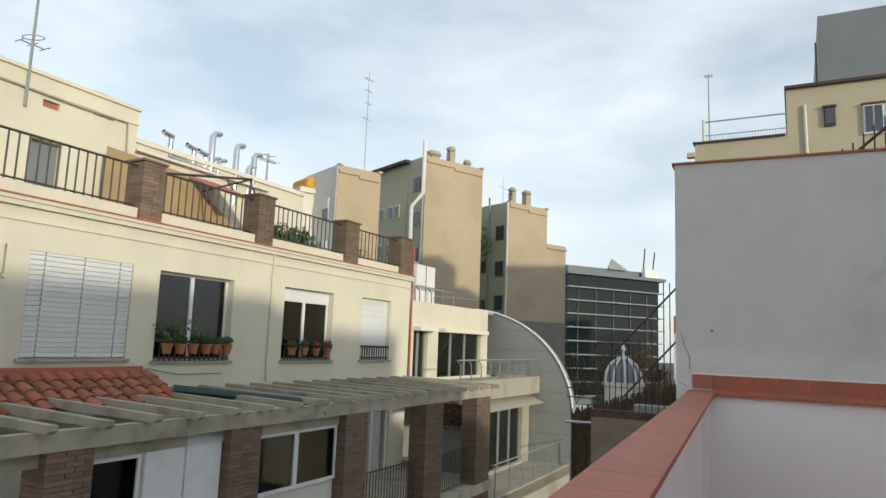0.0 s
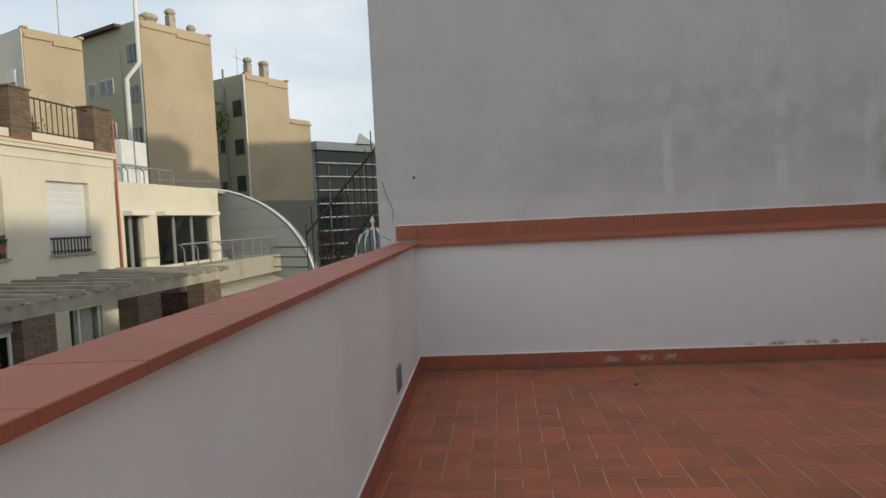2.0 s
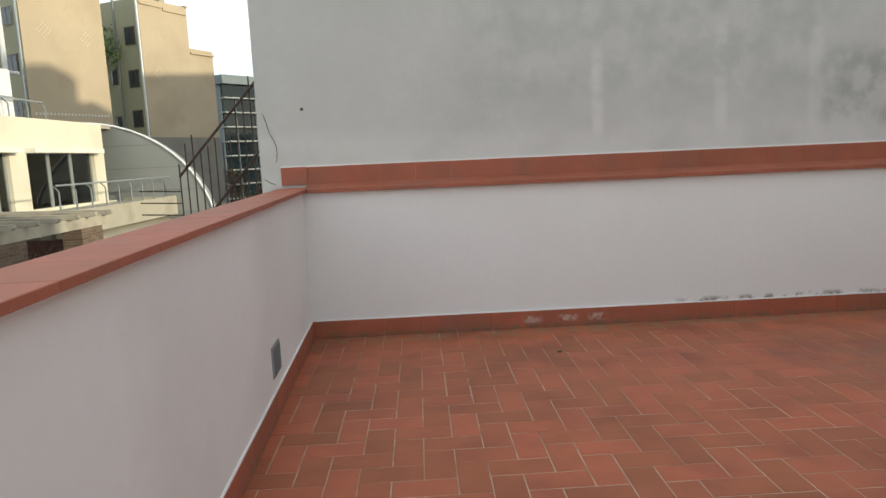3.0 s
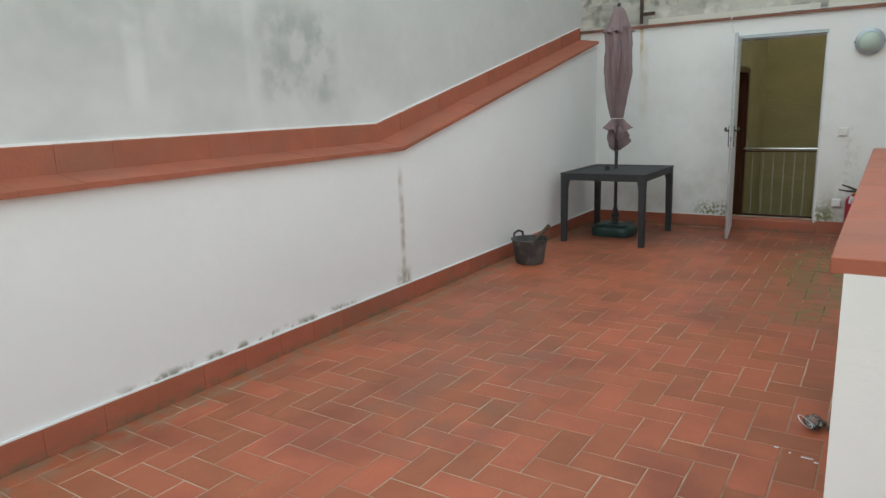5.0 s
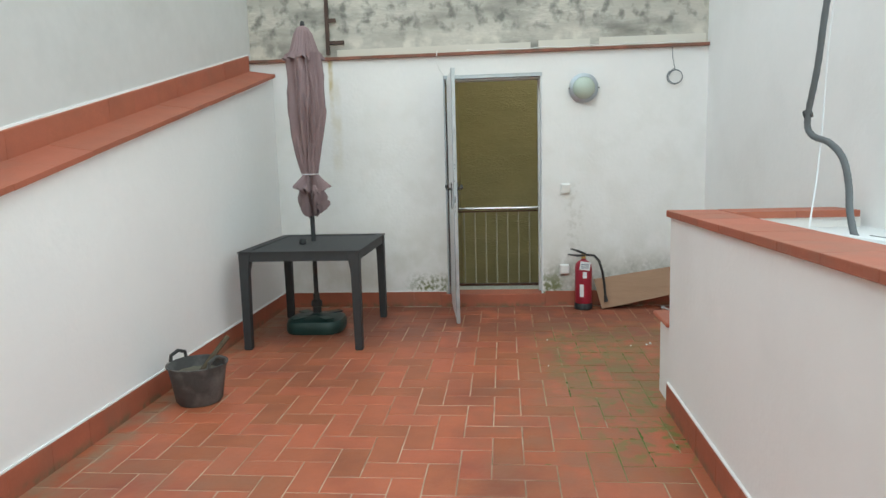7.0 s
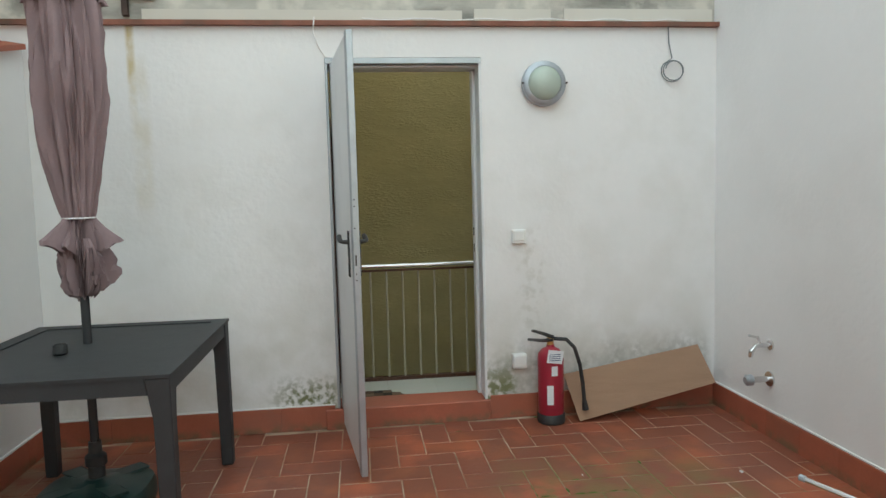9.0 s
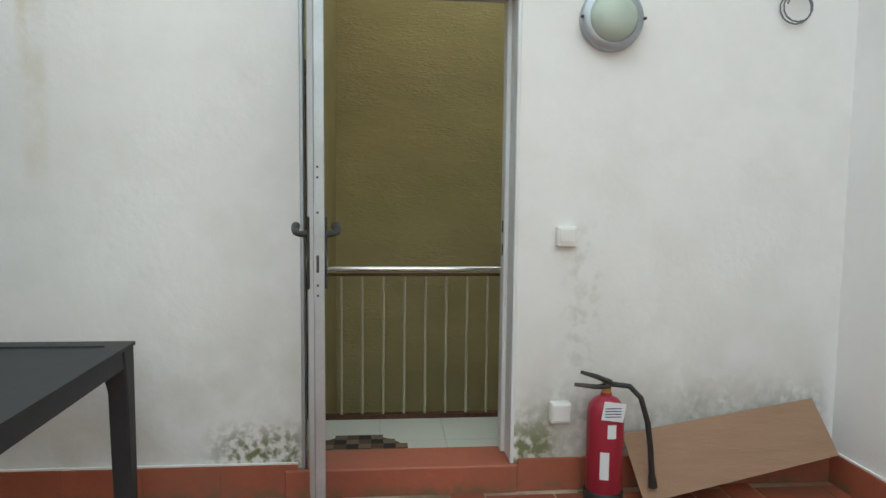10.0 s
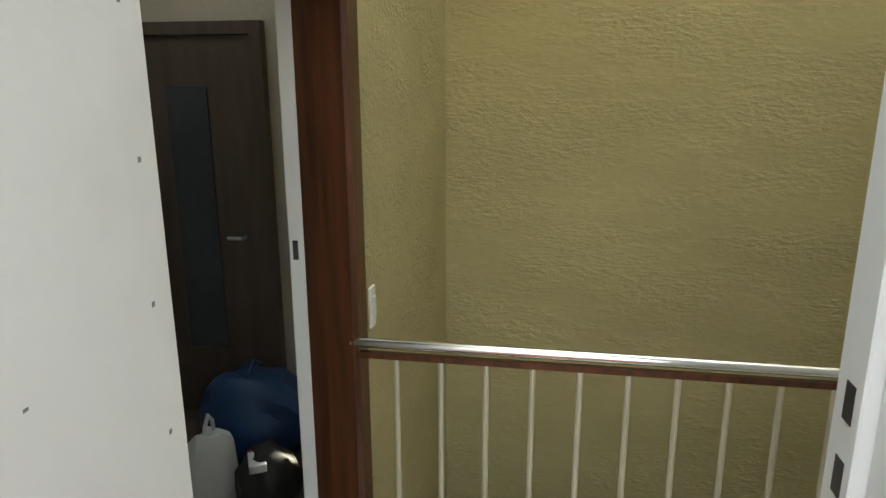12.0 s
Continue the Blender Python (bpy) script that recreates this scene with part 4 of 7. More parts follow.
part("body", bm, BUCKET, bucket, smooth=True)
for sgn, a in ((1, radians(65)), (-1, radians(65))):
    c = Vector((BX + sgn * 0.165 * math.cos(a), BYY + sgn * 0.165 * math.sin(a), 0.234))
    t = Vector((-math.sin(a), math.cos(a), 0))
    part("handle", tube([c - t * 0.055, c - t * 0.05 + Vector((0, 0, 0.035)), c + Vector((0, 0, 0.055)), c + t * 0.05 + Vector((0, 0, 0.035)), c + t * 0.055], 0.011, 8), RUBBER, bucket, smooth=True)
part("rubble", crumpled((0.128, 0.128, 0.026), 3.3), DIRT, bucket, "grey rubble in the bucket")
bucket.children[-1].matrix_basis = pose(BX, BYY, 0.145)
part("stick", tube([(BX - 0.06, BYY - 0.02, 0.17), (BX + 0.22, BYY - 0.10, 0.33)], [0.012, 0.017], 6), DRY, bucket, "short weathered stick lying in the bucket")

# fire extinguisher
EX, EY = 9.40, 4.70
ext = empty("fire_extinguisher", (EX, EY, 0), "red fire extinguisher with a black hose and handle", "fire extinguisher")
part("cylinder", lathe([(0.070, 0.045), (0.074, 0.05), (0.075, 0.40), (0.070, 0.435), (0.05, 0.462), (0.024, 0.475), (0.022, 0.49)], 28, (EX, EY, 0)), RED, ext, smooth=True)
part("foot", lathe([(0.072, 0.0), (0.080, 0.006), (0.080, 0.055), (0.0755, 0.062)], 28, (EX, EY, 0)), RUBBER, ext, "black plastic foot", smooth=True)
part("valve", lathe([(0.020, 0.49), (0.020, 0.53), (0.012, 0.54)], 12, (EX, EY, 0)), material("brass", (0.55, 0.36, 0.13), 0.35, 0.9), ext, "brass valve")
part("lever", tube([(EX - 0.01, EY - 0.015, 0.535), (EX - 0.02, EY + 0.05, 0.565), (EX - 0.03, EY + 0.115, 0.588)], [0.012, 0.011, 0.008]), RUBBER, ext, smooth=True)
part("lever", tube([(EX - 0.01, EY - 0.01, 0.520), (EX - 0.02, EY + 0.05, 0.520), (EX - 0.03, EY + 0.14, 0.535)], [0.012, 0.011, 0.008]), RUBBER, ext, smooth=True)
part("hose", tube([(EX, EY - 0.02, 0.525), (EX - 0.02, EY - 0.09, 0.520), (EX - 0.03, EY - 0.135, 0.47), (EX - 0.035, EY - 0.165, 0.36), (EX - 0.035, EY - 0.18, 0.25), (EX - 0.035, EY - 0.19, 0.13)], 0.0115, 10), RUBBER, ext, smooth=True)
part("nozzle", tube([(EX - 0.035, EY - 0.19, 0.13), (EX - 0.035, EY - 0.197, 0.075)], [0.014, 0.019], 10), RUBBER, ext, smooth=True)
part("tag", add_box(bmesh.new(), (-0.0005, -0.045, -0.04), (0.0005, 0.045, 0.04), Matrix.Translation((EX - 0.083, EY - 0.005, 0.43)) @ Matrix.Rotation(0.15, 4, "X")), PAPER, ext, "white inspection tag")
bm = bmesh.new()
for k in range(4):
    add_box(bm, (EX - 0.0848, EY - 0.035, 0.407 + 0.012 * k), (EX - 0.0842, EY + 0.03, 0.411 + 0.012 * k))
part("tag_lines", bm, BLUE, ext, "faint blue lines on the tag")
for a, z0, z1 in ((-0.35, 0.13, 0.25), (0.0, 0.31, 0.37)):
    bm = bmesh.new()
    pv = None
    for k in range(5):
        b = math.pi + a + 0.12 * k - 0.2
        p, q = [bm.verts.new((EX + 0.0762 * math.cos(b), EY - 0.0762 * math.sin(b) * -1, z)) for z in (z0, z1)]
        if pv:
            bm.faces.new((pv[0], p, q, pv[1]))
        pv = (p, q)
    part("label", bm, PAPER, ext, "white printed label")

for o in ext.children:
    for v in o.data.vertices:
        v.co.z *= 0.94

# cardboard leaning on the wall
card = empty("cardboard_sheet", (9.42, 4.1, 0), "brown corrugated cardboard sheet leaning on the wall", "cardboard")
bm = bmesh.new()
quad = [(9.36, 4.54, 0.004), (9.385, 3.69, 0.175), (9.505, 3.745, 0.385), (9.48, 4.60, 0.255)]
nrm = (Vector(quad[1]) - Vector(quad[0])).cross(Vector(quad[3]) - Vector(quad[0])).normalized() * 0.005
a = [bm.verts.new(Vector(q)) for q in quad]
b = [bm.verts.new(Vector(q) + nrm) for q in quad]
for k in range(4):
    bm.faces.new((a[k], a[(k + 1) % 4], b[(k + 1) % 4], b[k]))
bm.faces.new(a[::-1])
bm.faces.new(b)
bmesh.ops.recalc_face_normals(bm, faces=bm.faces[:])
part("sheet", bm, CARD, card)

# bulkhead lamp
lamp = empty("wall_lamp", (DX, 4.69, 1.965), "round bulkhead wall lamp with a steel rim, unlit", "lamp")
turn_x = Matrix.Rotation(radians(-90), 4, "Y")
part("rim", lathe([(0.126, 0.0), (0.130, 0.02), (0.126, 0.045), (0.112, 0.056), (0.098, 0.058), (0.096, 0.05)], 36, (DX, 4.69, 1.965), turn_x), STEEL, lamp, "brushed steel rim", smooth=True)
part("glass", lathe([(0.098, 0.045), (0.095, 0.062), (0.080, 0.085), (0.05, 0.10), (0.01, 0.105)], 36, (DX, 4.69, 1.965), turn_x), LAMP_GLASS, lamp, "frosted glass dome", smooth=True)
for dy, dz in ((0.129, 0.0), (-0.129, 0.0)):
    part("screw", lathe([(0.006, 0.045), (0.006, 0.057)], 8, (DX, 4.69 + dy, 1.965 + dz), turn_x), IRON, lamp)

sw = empty("light_switch", (DX, 4.85, 1.085), "square white surface light switch", "switch")
part("base", add_box(bmesh.new(), (DX - 0.030, 4.808, 1.043), (DX, 4.892, 1.127), bevel=0.005), PLASTIC_WHITE, sw)
part("rocker", add_box(bmesh.new(), (DX - 0.036, 4.818, 1.063), (DX - 0.0305, 4.882, 1.119), Matrix(), bevel=0.002), PLASTIC_WHITE, sw)
so = empty("wall_socket", (DX, 4.86, 0.345), "square white surface socket box", "socket")
part("base", add_box(bmesh.new(), (DX - 0.045, 4.817, 0.300), (DX, 4.903, 0.388), bevel=0.005), PLASTIC_WHITE, so)
part("lid", add_box(bmesh.new(), (DX - 0.052, 4.823, 0.312), (DX - 0.0455, 4.897, 0.382), bevel=0.003), PLASTIC_WHITE, so)


def wire(name, points, radius, mat, label, category="cable"):
    e = empty(name, points[0], label, category)
    part("wire", tube(points, radius, 6), mat, e, smooth=True)
    return e


loop = [(DX - 0.012, 3.93, 2.30), (DX - 0.012, 3.925, 2.20), (DX - 0.012, 3.905, 2.11)]
for k in range(30):
    a = 0.9 + k * 0.45
    loop.append((DX - 0.010 - 0.0012 * k, 3.905 + 0.068 * math.sin(a) * (1 - 0.006 * k), 2.035 + 0.065 * math.cos(a) * (1 - 0.006 * k)))
wire("hanging_cable", loop, 0.0035, GREY_DARK, "thin grey cable coiled in a loop on the wall")
pts = [(DX + 0.0, SY + 0.2 + 0.1 * k, 2.330 + 0.006 * math.sin(k * 1.7)) for k in range(20)]
wire("ledge_cable", pts, 0.004, WHITE, "white cable lying along the ledge")
wire("door_cable", [(DX - 0.04, 5.98, 2.33), (DX - 0.042, 5.99, 2.25), (DX - 0.01, 5.96, 2.17), (DX - 0.006, 5.93, 2.125)], 0.004, WHITE, "white cable dropping to the door frame")
rb = empty("rusty_bracket", (DX + 0.03, 6.96, 2.4), "rusty steel bracket fixed to the weathered wall", "bracket")
part("upright", boxes(((DX - 0.005, 6.965, 2.345), (DX + 0.03, 6.995, 3.2))), RUST, rb)
part("arm", boxes(((DX + 0.0, 6.83, 2.435), (DX + 0.03, 6.965, 2.465))), RUST, rb)
part("arm", boxes(((DX + 0.0, 6.90, 2.63), (DX + 0.03, 6.965, 2.66))), RUST, rb)
# patched strips of mortar above the ledge
bm = boxes(((DX + 0.018, SY + 0.02, 2.324), (DX + 0.03, 4.55, 2.40)), ((DX + 0.018, 4.63, 2.324), (DX + 0.03, 5.08, 2.395)), ((DX + 0.020, 5.15, 2.324), (DX + 0.03, 6.9, 2.385)))
structure("mortar_patches", bm, CREAM_LIGHT, "pale mortar patches above the ledge")

# taps on the side wall
for zt, kind in ((0.50, 0), (0.315, 1)):
    x = 8.95
    tp = empty("garden_tap" if kind == 0 else "stop_valve", (x, SY, zt), "chrome garden tap on the white wall" if kind == 0 else "round chrome stop valve on the white wall", "tap")
    turn_y = Matrix.Rotation(radians(-90), 4, "X")
    part("flange", lathe([(0.028 + 0.012 * kind, 0.0), (0.028 + 0.012 * kind, 0.008), (0.014, 0.012)], 18, (x, SY, zt), turn_y), CHROME, tp, smooth=True)
    part("body", tube([(x, SY, zt), (x, SY + 0.085, zt), (x - 0.004, SY + 0.115, zt - 0.03 if not kind else zt)], 0.013 + 0.003 * kind, 10), CHROME, tp, smooth=True)
    if kind == 0:
        part("spout", tube([(x - 0.004, SY + 0.115, zt - 0.03), (x - 0.004, SY + 0.118, zt - 0.06)], [0.013, 0.010], 10), CHROME, tp, smooth=True)
        part("lever", tube([(x, SY + 0.06, zt + 0.01), (x - 0.01, SY + 0.08, zt + 0.045), (x - 0.02, SY + 0.14, zt + 0.062)], 0.007, 8), CHROME, tp, smooth=True)
    else:
        part("knob", lathe([(0.020, 0.0), (0.030, 0.008), (0.030, 0.035), (0.018, 0.045)], 18, (x, SY + 0.10, zt), turn_y), STEEL, tp, "dull steel knob", smooth=True)

# pipe stubs by the step, the vent grille, cables in the light well
ps = empty("pipe_stub", (7.27, 4.3, 0.42), "thin chrome pipe sticking out beside the step", "pipe")
part("pipe", tube([(7.24, 4.28, 0.415), (7.53, 4.42, 0.435)], 0.008, 8), CHROME, ps, smooth=True)
part("tip", tube([(7.53, 4.42, 0.435), (7.545, 4.427, 0.437)], 0.011, 8), STEEL, ps, smooth=True)
ps = empty("pipe_stub", (7.27, 4.42, 0.20), "short chrome pipe end beside the step", "pipe")
part("pipe", tube([(7.24, 4.36, 0.205), (7.32, 4.40, 0.205)], 0.012, 8), CHROME, ps, smooth=True)
vg = empty("vent_grille", (0.15, 5.95, 0.25), "small grey ventilation grille in the parapet", "vent")
gm = par @ Matrix.Translation((0, -1.55, 0.03))
part("frame", add_box(bmesh.new(), (0.0, -0.11, 0.195), (0.008, 0.11, 0.375), gm, bevel=0.002), STEEL, vg)
bm = bmesh.new()
for k in range(9):
    add_box(bm, (0.008, -0.097, 0.207 + 0.018 * k), (0.014, 0.097, 0.216 + 0.018 * k), gm)
part("slats", bm, GREY_DARK, vg)
ck = empty("grey_conduit", (6.30, 3.9, 1.0), "dark grey corrugated conduit hanging into the light well", "conduit")
pts = [(6.60, 3.66, 2.75), (6.60, 3.80, 2.45), (6.62, 3.88, 2.10), (6.66, 3.90, 1.75), (6.74, 3.90, 1.52), (6.71, 3.89, 1.44), (6.55, 3.88, 1.40), (6.44, 3.87, 1.33), (6.40, 3.86, 1.22), (6.36, 3.87, 1.12), (6.30, 3.88, 1.03), (6.27, 3.88, 1.0)]
pts = [(x, y + 0.05, z + 0.02) for x, y, z in pts]
smooth_pts = []
for k in range(len(pts) - 1):
    p0, p1, p2, p3 = [Vector(pts[max(0, min(len(pts) - 1, k + j))]) for j in (-1, 0, 1, 2)]
    for j in range(8):
        t = j / 8
        smooth_pts.append(0.5 * ((2 * p1) + (p2 - p0) * t + (2 * p0 - 5 * p1 + 4 * p2 - p3) * t * t + (3 * p1 - p0 - 3 * p2 + p3) * t ** 3))
part("tube", tube(smooth_pts, [0.0145 + (0.0012 if k % 2 else 0) for k in range(len(smooth_pts))], 10), material("conduit_grey", (0.09, 0.095, 0.10), 0.6), ck, smooth=True)
part("tie", tube([(6.735, 3.935, 1.565), (6.755, 3.96, 1.555)], 0.022, 8), RUBBER, ck)
wire("white_cord", [(6.63, 3.87, 2.45), (6.72, 3.88, 1.9), (6.73, 3.885, 1.5), (6.66, 3.93, 1.25), (6.60, 3.98, 1.02)], 0.004, PAPER, "thin white cord beside the conduit", "cord")
for k, (dy, r, m, nm) in enumerate(((0.0, 0.011, METAL_WHITE, "white"), (0.03, 0.009, METAL_WHITE, "white"), (0.06, 0.013, METAL_WHITE, "white"), (-0.035, 0.010, RUBBER, "black"), (0.09, 0.007, METAL_WHITE, "white"))):
    wire("bundled_cable", [(6.25, 3.92 + dy, 1.015 + r), (5.95, 3.86 + dy, 1.018 + r), (5.70, 3.74 + dy * 1.3, 1.022 + r), (5.50, 3.60 + dy, 1.11 + 0.01 * k), (5.36, 3.42 + dy, 1.24 + 0.02 * k), (5.28, 3.30 + dy, 1.6)],
         r, m, nm + " cable in a bundle on the light well cover")
structure("wall_pipe_box", boxes(((6.36, 3.2, 1.0), (6.58, SY + 0.02, 4.0))), METAL_WHITE, "white boxed pipe run at the corner")

# ---- floor tiles: straight herringbone ----
W, OX, OY = 0.1468, 5.815, 5.03
TILE_G = 0.0029


def inside(x, y):
    if y > 4.42:
        edge = 0.105 + 0.0262 * (PY - y)
        return edge - 0.12 < x < DX + 0.02 and y < PY + 0.06
    if x > 7.0:
        return y > SY - 0.16 and x < DX + 0.02
    if x > 2.55 and y > 4.2:
        return y > 4.517 - 0.17
    return 0.105 + 0.0262 * (PY - y) - 0.12 < x < 2.75 and y > -2.9


tiles = []
for a in range(-44, 30):
    for b in range(-56, 20):
        c = (a + b - 1) % 4
        if c == 0:
            x0, y0, x1, y1 = a * W, b * W, (a + 2) * W, (b + 1) * W
        elif c == 2:
            x0, y0, x1, y1 = a * W, b * W, (a + 1) * W, (b + 2) * W
        else:
            continue
        x0, x1, y0, y1 = x0 + OX, x1 + OX, y0 + OY, y1 + OY
        if inside((x0 + x1) / 2, (y0 + y1) / 2) and x0 > -0.25:
            tiles.append((x0, y0, x1, y1, c))
path_line = [(1.3, 5.0), (3.0, 5.9), (5.0, 5.8), (7.0, 5.4), (8.6, 5.0)]


def near_line(x, y):
    return min(math.hypot(x - px, y - py) for px, py in path_line)


tiles.sort(key=lambda t: near_line((t[0] + t[2]) / 2, (t[1] + t[3]) / 2))
kinds = {}
rest_v, rest_f = [], []
rnd = random.Random(11)
for k, (x0, y0, x1, y1, c) in enumerate(tiles):
    cx0, cy0 = (x0 + x1) / 2, (y0 + y1) / 2
    hx, hy = (x1 - x0) / 2 - TILE_G, (y1 - y0) / 2 - TILE_G
    dz = rnd.uniform(-0.0009, 0.0009)
    x_hi = min(cx0 + hx, DX - 0.005)
    if k < 300 and x_hi == cx0 + hx:
        if c not in kinds:
            bm = bmesh.new()
            lo = [bm.verts.new((sx * hx, sy * hy, -0.0026)) for sx, sy in ((-1, -1), (1, -1), (1, 1), (-1, 1))]
            mid = [bm.verts.new((sx * hx, sy * hy, -0.0016)) for sx, sy in ((-1, -1), (1, -1), (1, 1), (-1, 1))]
            top = [bm.verts.new((sx * (hx - 0.003), sy * (hy - 0.003), 0)) for sx, sy in ((-1, -1), (1, -1), (1, 1), (-1, 1))]
            for p, q in ((lo, mid), (mid, top)):
                for j in range(4):
                    bm.faces.new((p[j], p[(j + 1) % 4], q[(j + 1) % 4], q[j]))
            bm.faces.new(top)
            o = flat_ob("tile", bm, TILE)
            kinds[c] = o.data
            bpy.data.objects.remove(o)
        o = new("tile", kinds[c])
        o.parent = floor_ob
        o.matrix_basis = pose(cx0, cy0, dz, rnd.uniform(-0.15, 0.15), rnd.uniform(-0.15, 0.15), rnd.uniform(-0.25, 0.25))
    else:
        n = len(rest_v)
        x_lo = cx0 - hx
        for z, e in ((-0.0026, 0), (-0.0016, 0), (0, 0.0025)):
            rest_v += [(x_lo + e, cy0 - hy + e, z + dz), (x_hi - e, cy0 - hy + e, z + dz), (x_hi - e, cy0 + hy - e, z + dz), (x_lo + e, cy0 + hy - e, z + dz)]
        for s in (0, 4):
            for j in range(4):
                rest_f.append((n + s + j, n + s + (j + 1) % 4, n + s + 4 + (j + 1) % 4, n + s + 4 + j))
        rest_f.append((n + 8, n + 9, n + 10, n + 11))
me = bpy.data.meshes.new("floor_tiles")
me.from_pydata(rest_v, [], rest_f)
me.materials.append(TILE)
o = new("floor_tiles", me)
o.parent = floor_ob
tagged(o, "terracotta floor tiles in herringbone", kind="stuff")

# moss in the joints, near the low wall
bm = bmesh.new()
rnd = random.Random(21)
for k in range(9000):
    x0, y0, x1, y1, c = tiles[rnd.randrange(len(tiles))]
    along = rnd.random() < 0.5
    x, y = (rnd.uniform(x0, x1), rnd.choice((y0, y1))) if along else (rnd.choice((x0, x1)), rnd.uniform(y0, y1))
    d = min(math.hypot((x - 7.9) / 0.8, (y - 4.85) / 0.30), math.hypot((x - 6.75) / 0.45, (y - 4.72) / 0.24))
    if rnd.random() > math.exp(-d * d) * max(0, 0.5 + 2.2 * noise.noise(Vector((x * 3.5, y * 3.5, 4.0)))) or not inside(x, y):
        continue
    s = rnd.uniform(0.006, 0.017)
    vs = [bm.verts.new((x + s * (2.0 if along else 0.5) * rnd.uniform(0.5, 1) * math.cos(j * 1.047), y + s * (0.5 if along else 2.0) * rnd.uniform(0.5, 1) * math.sin(j * 1.047), 0.0016 + 0.0000002 * k)) for j in range(6)]
    bm.faces.new(vs)
tagged(flat_ob("moss", bm, MOSS), "green moss in the floor joints beside the low wall", kind="stuff")
bm = bmesh.new()
for k in range(12):
    x, y = rnd.uniform(7.6, 9.3), rnd.uniform(3.8, 5.2)
    s = rnd.uniform(0.004, 0.012)
    add_box(bm, (x, y, 0.001), (x + s * 1.6, y + s, 0.001 + s * 0.6), bevel=0)
tagged(flat_ob("crumbs", bm, PAPER), "small pale crumbs of plaster on the floor", kind="stuff")
cup = empty("plastic_cup", (4.60, 4.63, 0), "crushed clear plastic cup lying beside the low wall", "cup")
bm = crumpled((0.052, 0.040, 0.030), 7.0)
bm.transform(Matrix.Translation((4.60, 4.64, 0.0)))
part("body", bm, CLEAR, cup, smooth=True)
part("rim", tube([(4.60 + 0.034 * math.cos(a) - 0.02, 4.64 + 0.03 * math.sin(a) + 0.03, 0.034 + 0.022 * math.sin(a)) for a in (2 * math.pi * k / 16 for k in range(17))], 0.002, 5), PAPER, cup, "pale rolled rim", smooth=True)
for x, y in ((4.655, 4.60), (4.615, 4.575)):
    scrap = empty("dark_scrap", (x, y, 0), "small dark scrap of leaf beside the crushed cup", "leaf")
    bm = crumpled((0.020, 0.014, 0.009), x)
    bm.transform(Matrix.Translation((x, y, 0.001)))
    part("blade", bm, DIRT, scrap)
bm = bmesh.new()
for x, y, w in ((4.334, 4.755, 0.009), (4.31, 4.70, 0.004), (4.294, 4.635, 0.022), (4.27, 4.60, 0.008)):
    add_box(bm, (x - 0.003, y - w, 0.001), (x + 0.004, y + w, 0.004))
tagged(flat_ob("plaster_chips", bm, PAPER), "white plaster chips on the tiles near the crushed cup", kind="stuff")
lf = empty("dry_leaf", (3.0, 5.2, 0.0), "small dry leaf on the floor tiles", "leaf")
part("blade", crumpled((0.022, 0.012, 0.006), 4.0), DIRT, lf)
lf.children[0].matrix_basis = pose(1.95, 6.80, 0.001)

near = set(scene.objects)

# ---- neighbour house across the court ----
FX = -9.3
house = empty("neighbour_house", (FX, 8, -10), "cream rendered house with a roof terrace, brick piers and black railings", "house")
WINS = [(6.64, 8.46, 1.09, 2.72), (9.03, 10.88, 1.04, 2.68), (12.46, 14.30, 1.03, 2.69), (15.57, 17.03, 1.03, 2.69)]
part("wall", wall_with_holes("x", FX, -0.30, -6, 18.09, 0.3, 3.44, WINS), CREAM, house)
part("lower_wall", wall_with_holes("x", FX - 0.02, -0.30, -6, 18.09, -10, 0.3, [(16.05, 17.25, -2.1, -0.3), (12.6, 14.2, -2.1, -0.3)]), CREAM, house)
part("back", boxes(((FX - 5, -6, -10), (FX - 4.8, 18.09, 3.4)), ((FX - 4.8, 17.9, -10), (FX - 0.3, 18.09, 3.4)), ((FX - 4.8, -6, -10), (FX - 0.3, -5.8, 3.4))), CREAM, house)
part("inner_floor", boxes(((FX - 4.8, -5.8, 0.5), (FX - 0.3, 17.9, 0.6)), ((FX - 4.8, -5.8, -2.4), (FX - 0.3, 17.9, -2.2)), ((FX - 2.6, -5.8, 0.6), (FX - 2.5, 17.9, 3.3)), ((FX - 2.6, -5.8, -2.2), (FX - 2.5, 17.9, 0.5))), ROOM, house)
part("terrace_floor", boxes(((-16, -6, 3.3), (FX - 0.3, 18.09, 3.44))), CONCRETE, house)
bm = boxes(((FX - 0.3, -6, 3.44), (FX + 0.10, 18.13, 3.50)), ((FX, -6, 3.36), (FX + 0.07, 18.12, 3.44)), ((FX, -6, 3.14), (FX + 0.025, 18.10, 3.17)))
part("cornice", bm, CREAM, house)
part("cornice_edge", boxes(((FX + 0.02, -6, 3.50), (FX + 0.12, 18.15, 3.525))), COPE, house, "rusty cornice edge")
part("downpipe", tube([(FX + 0.03, 12.0, 3.5), (FX + 0.03, 12.0, 1.1), (FX + 0.05, 12.0, 0.6)], 0.025, 8), CREAM, house)
part("downpipe", tube([(FX + 0.04, 18.12, 4.4), (FX + 0.04, 18.14, 0.4)], 0.03, 8), COPE, house, "rust-brown corner pipe")
PIERS = [(8.42, 8.90), (11.37, 11.88), (14.60, 15.20), (17.35, 18.03), (5.4, 5.85)]
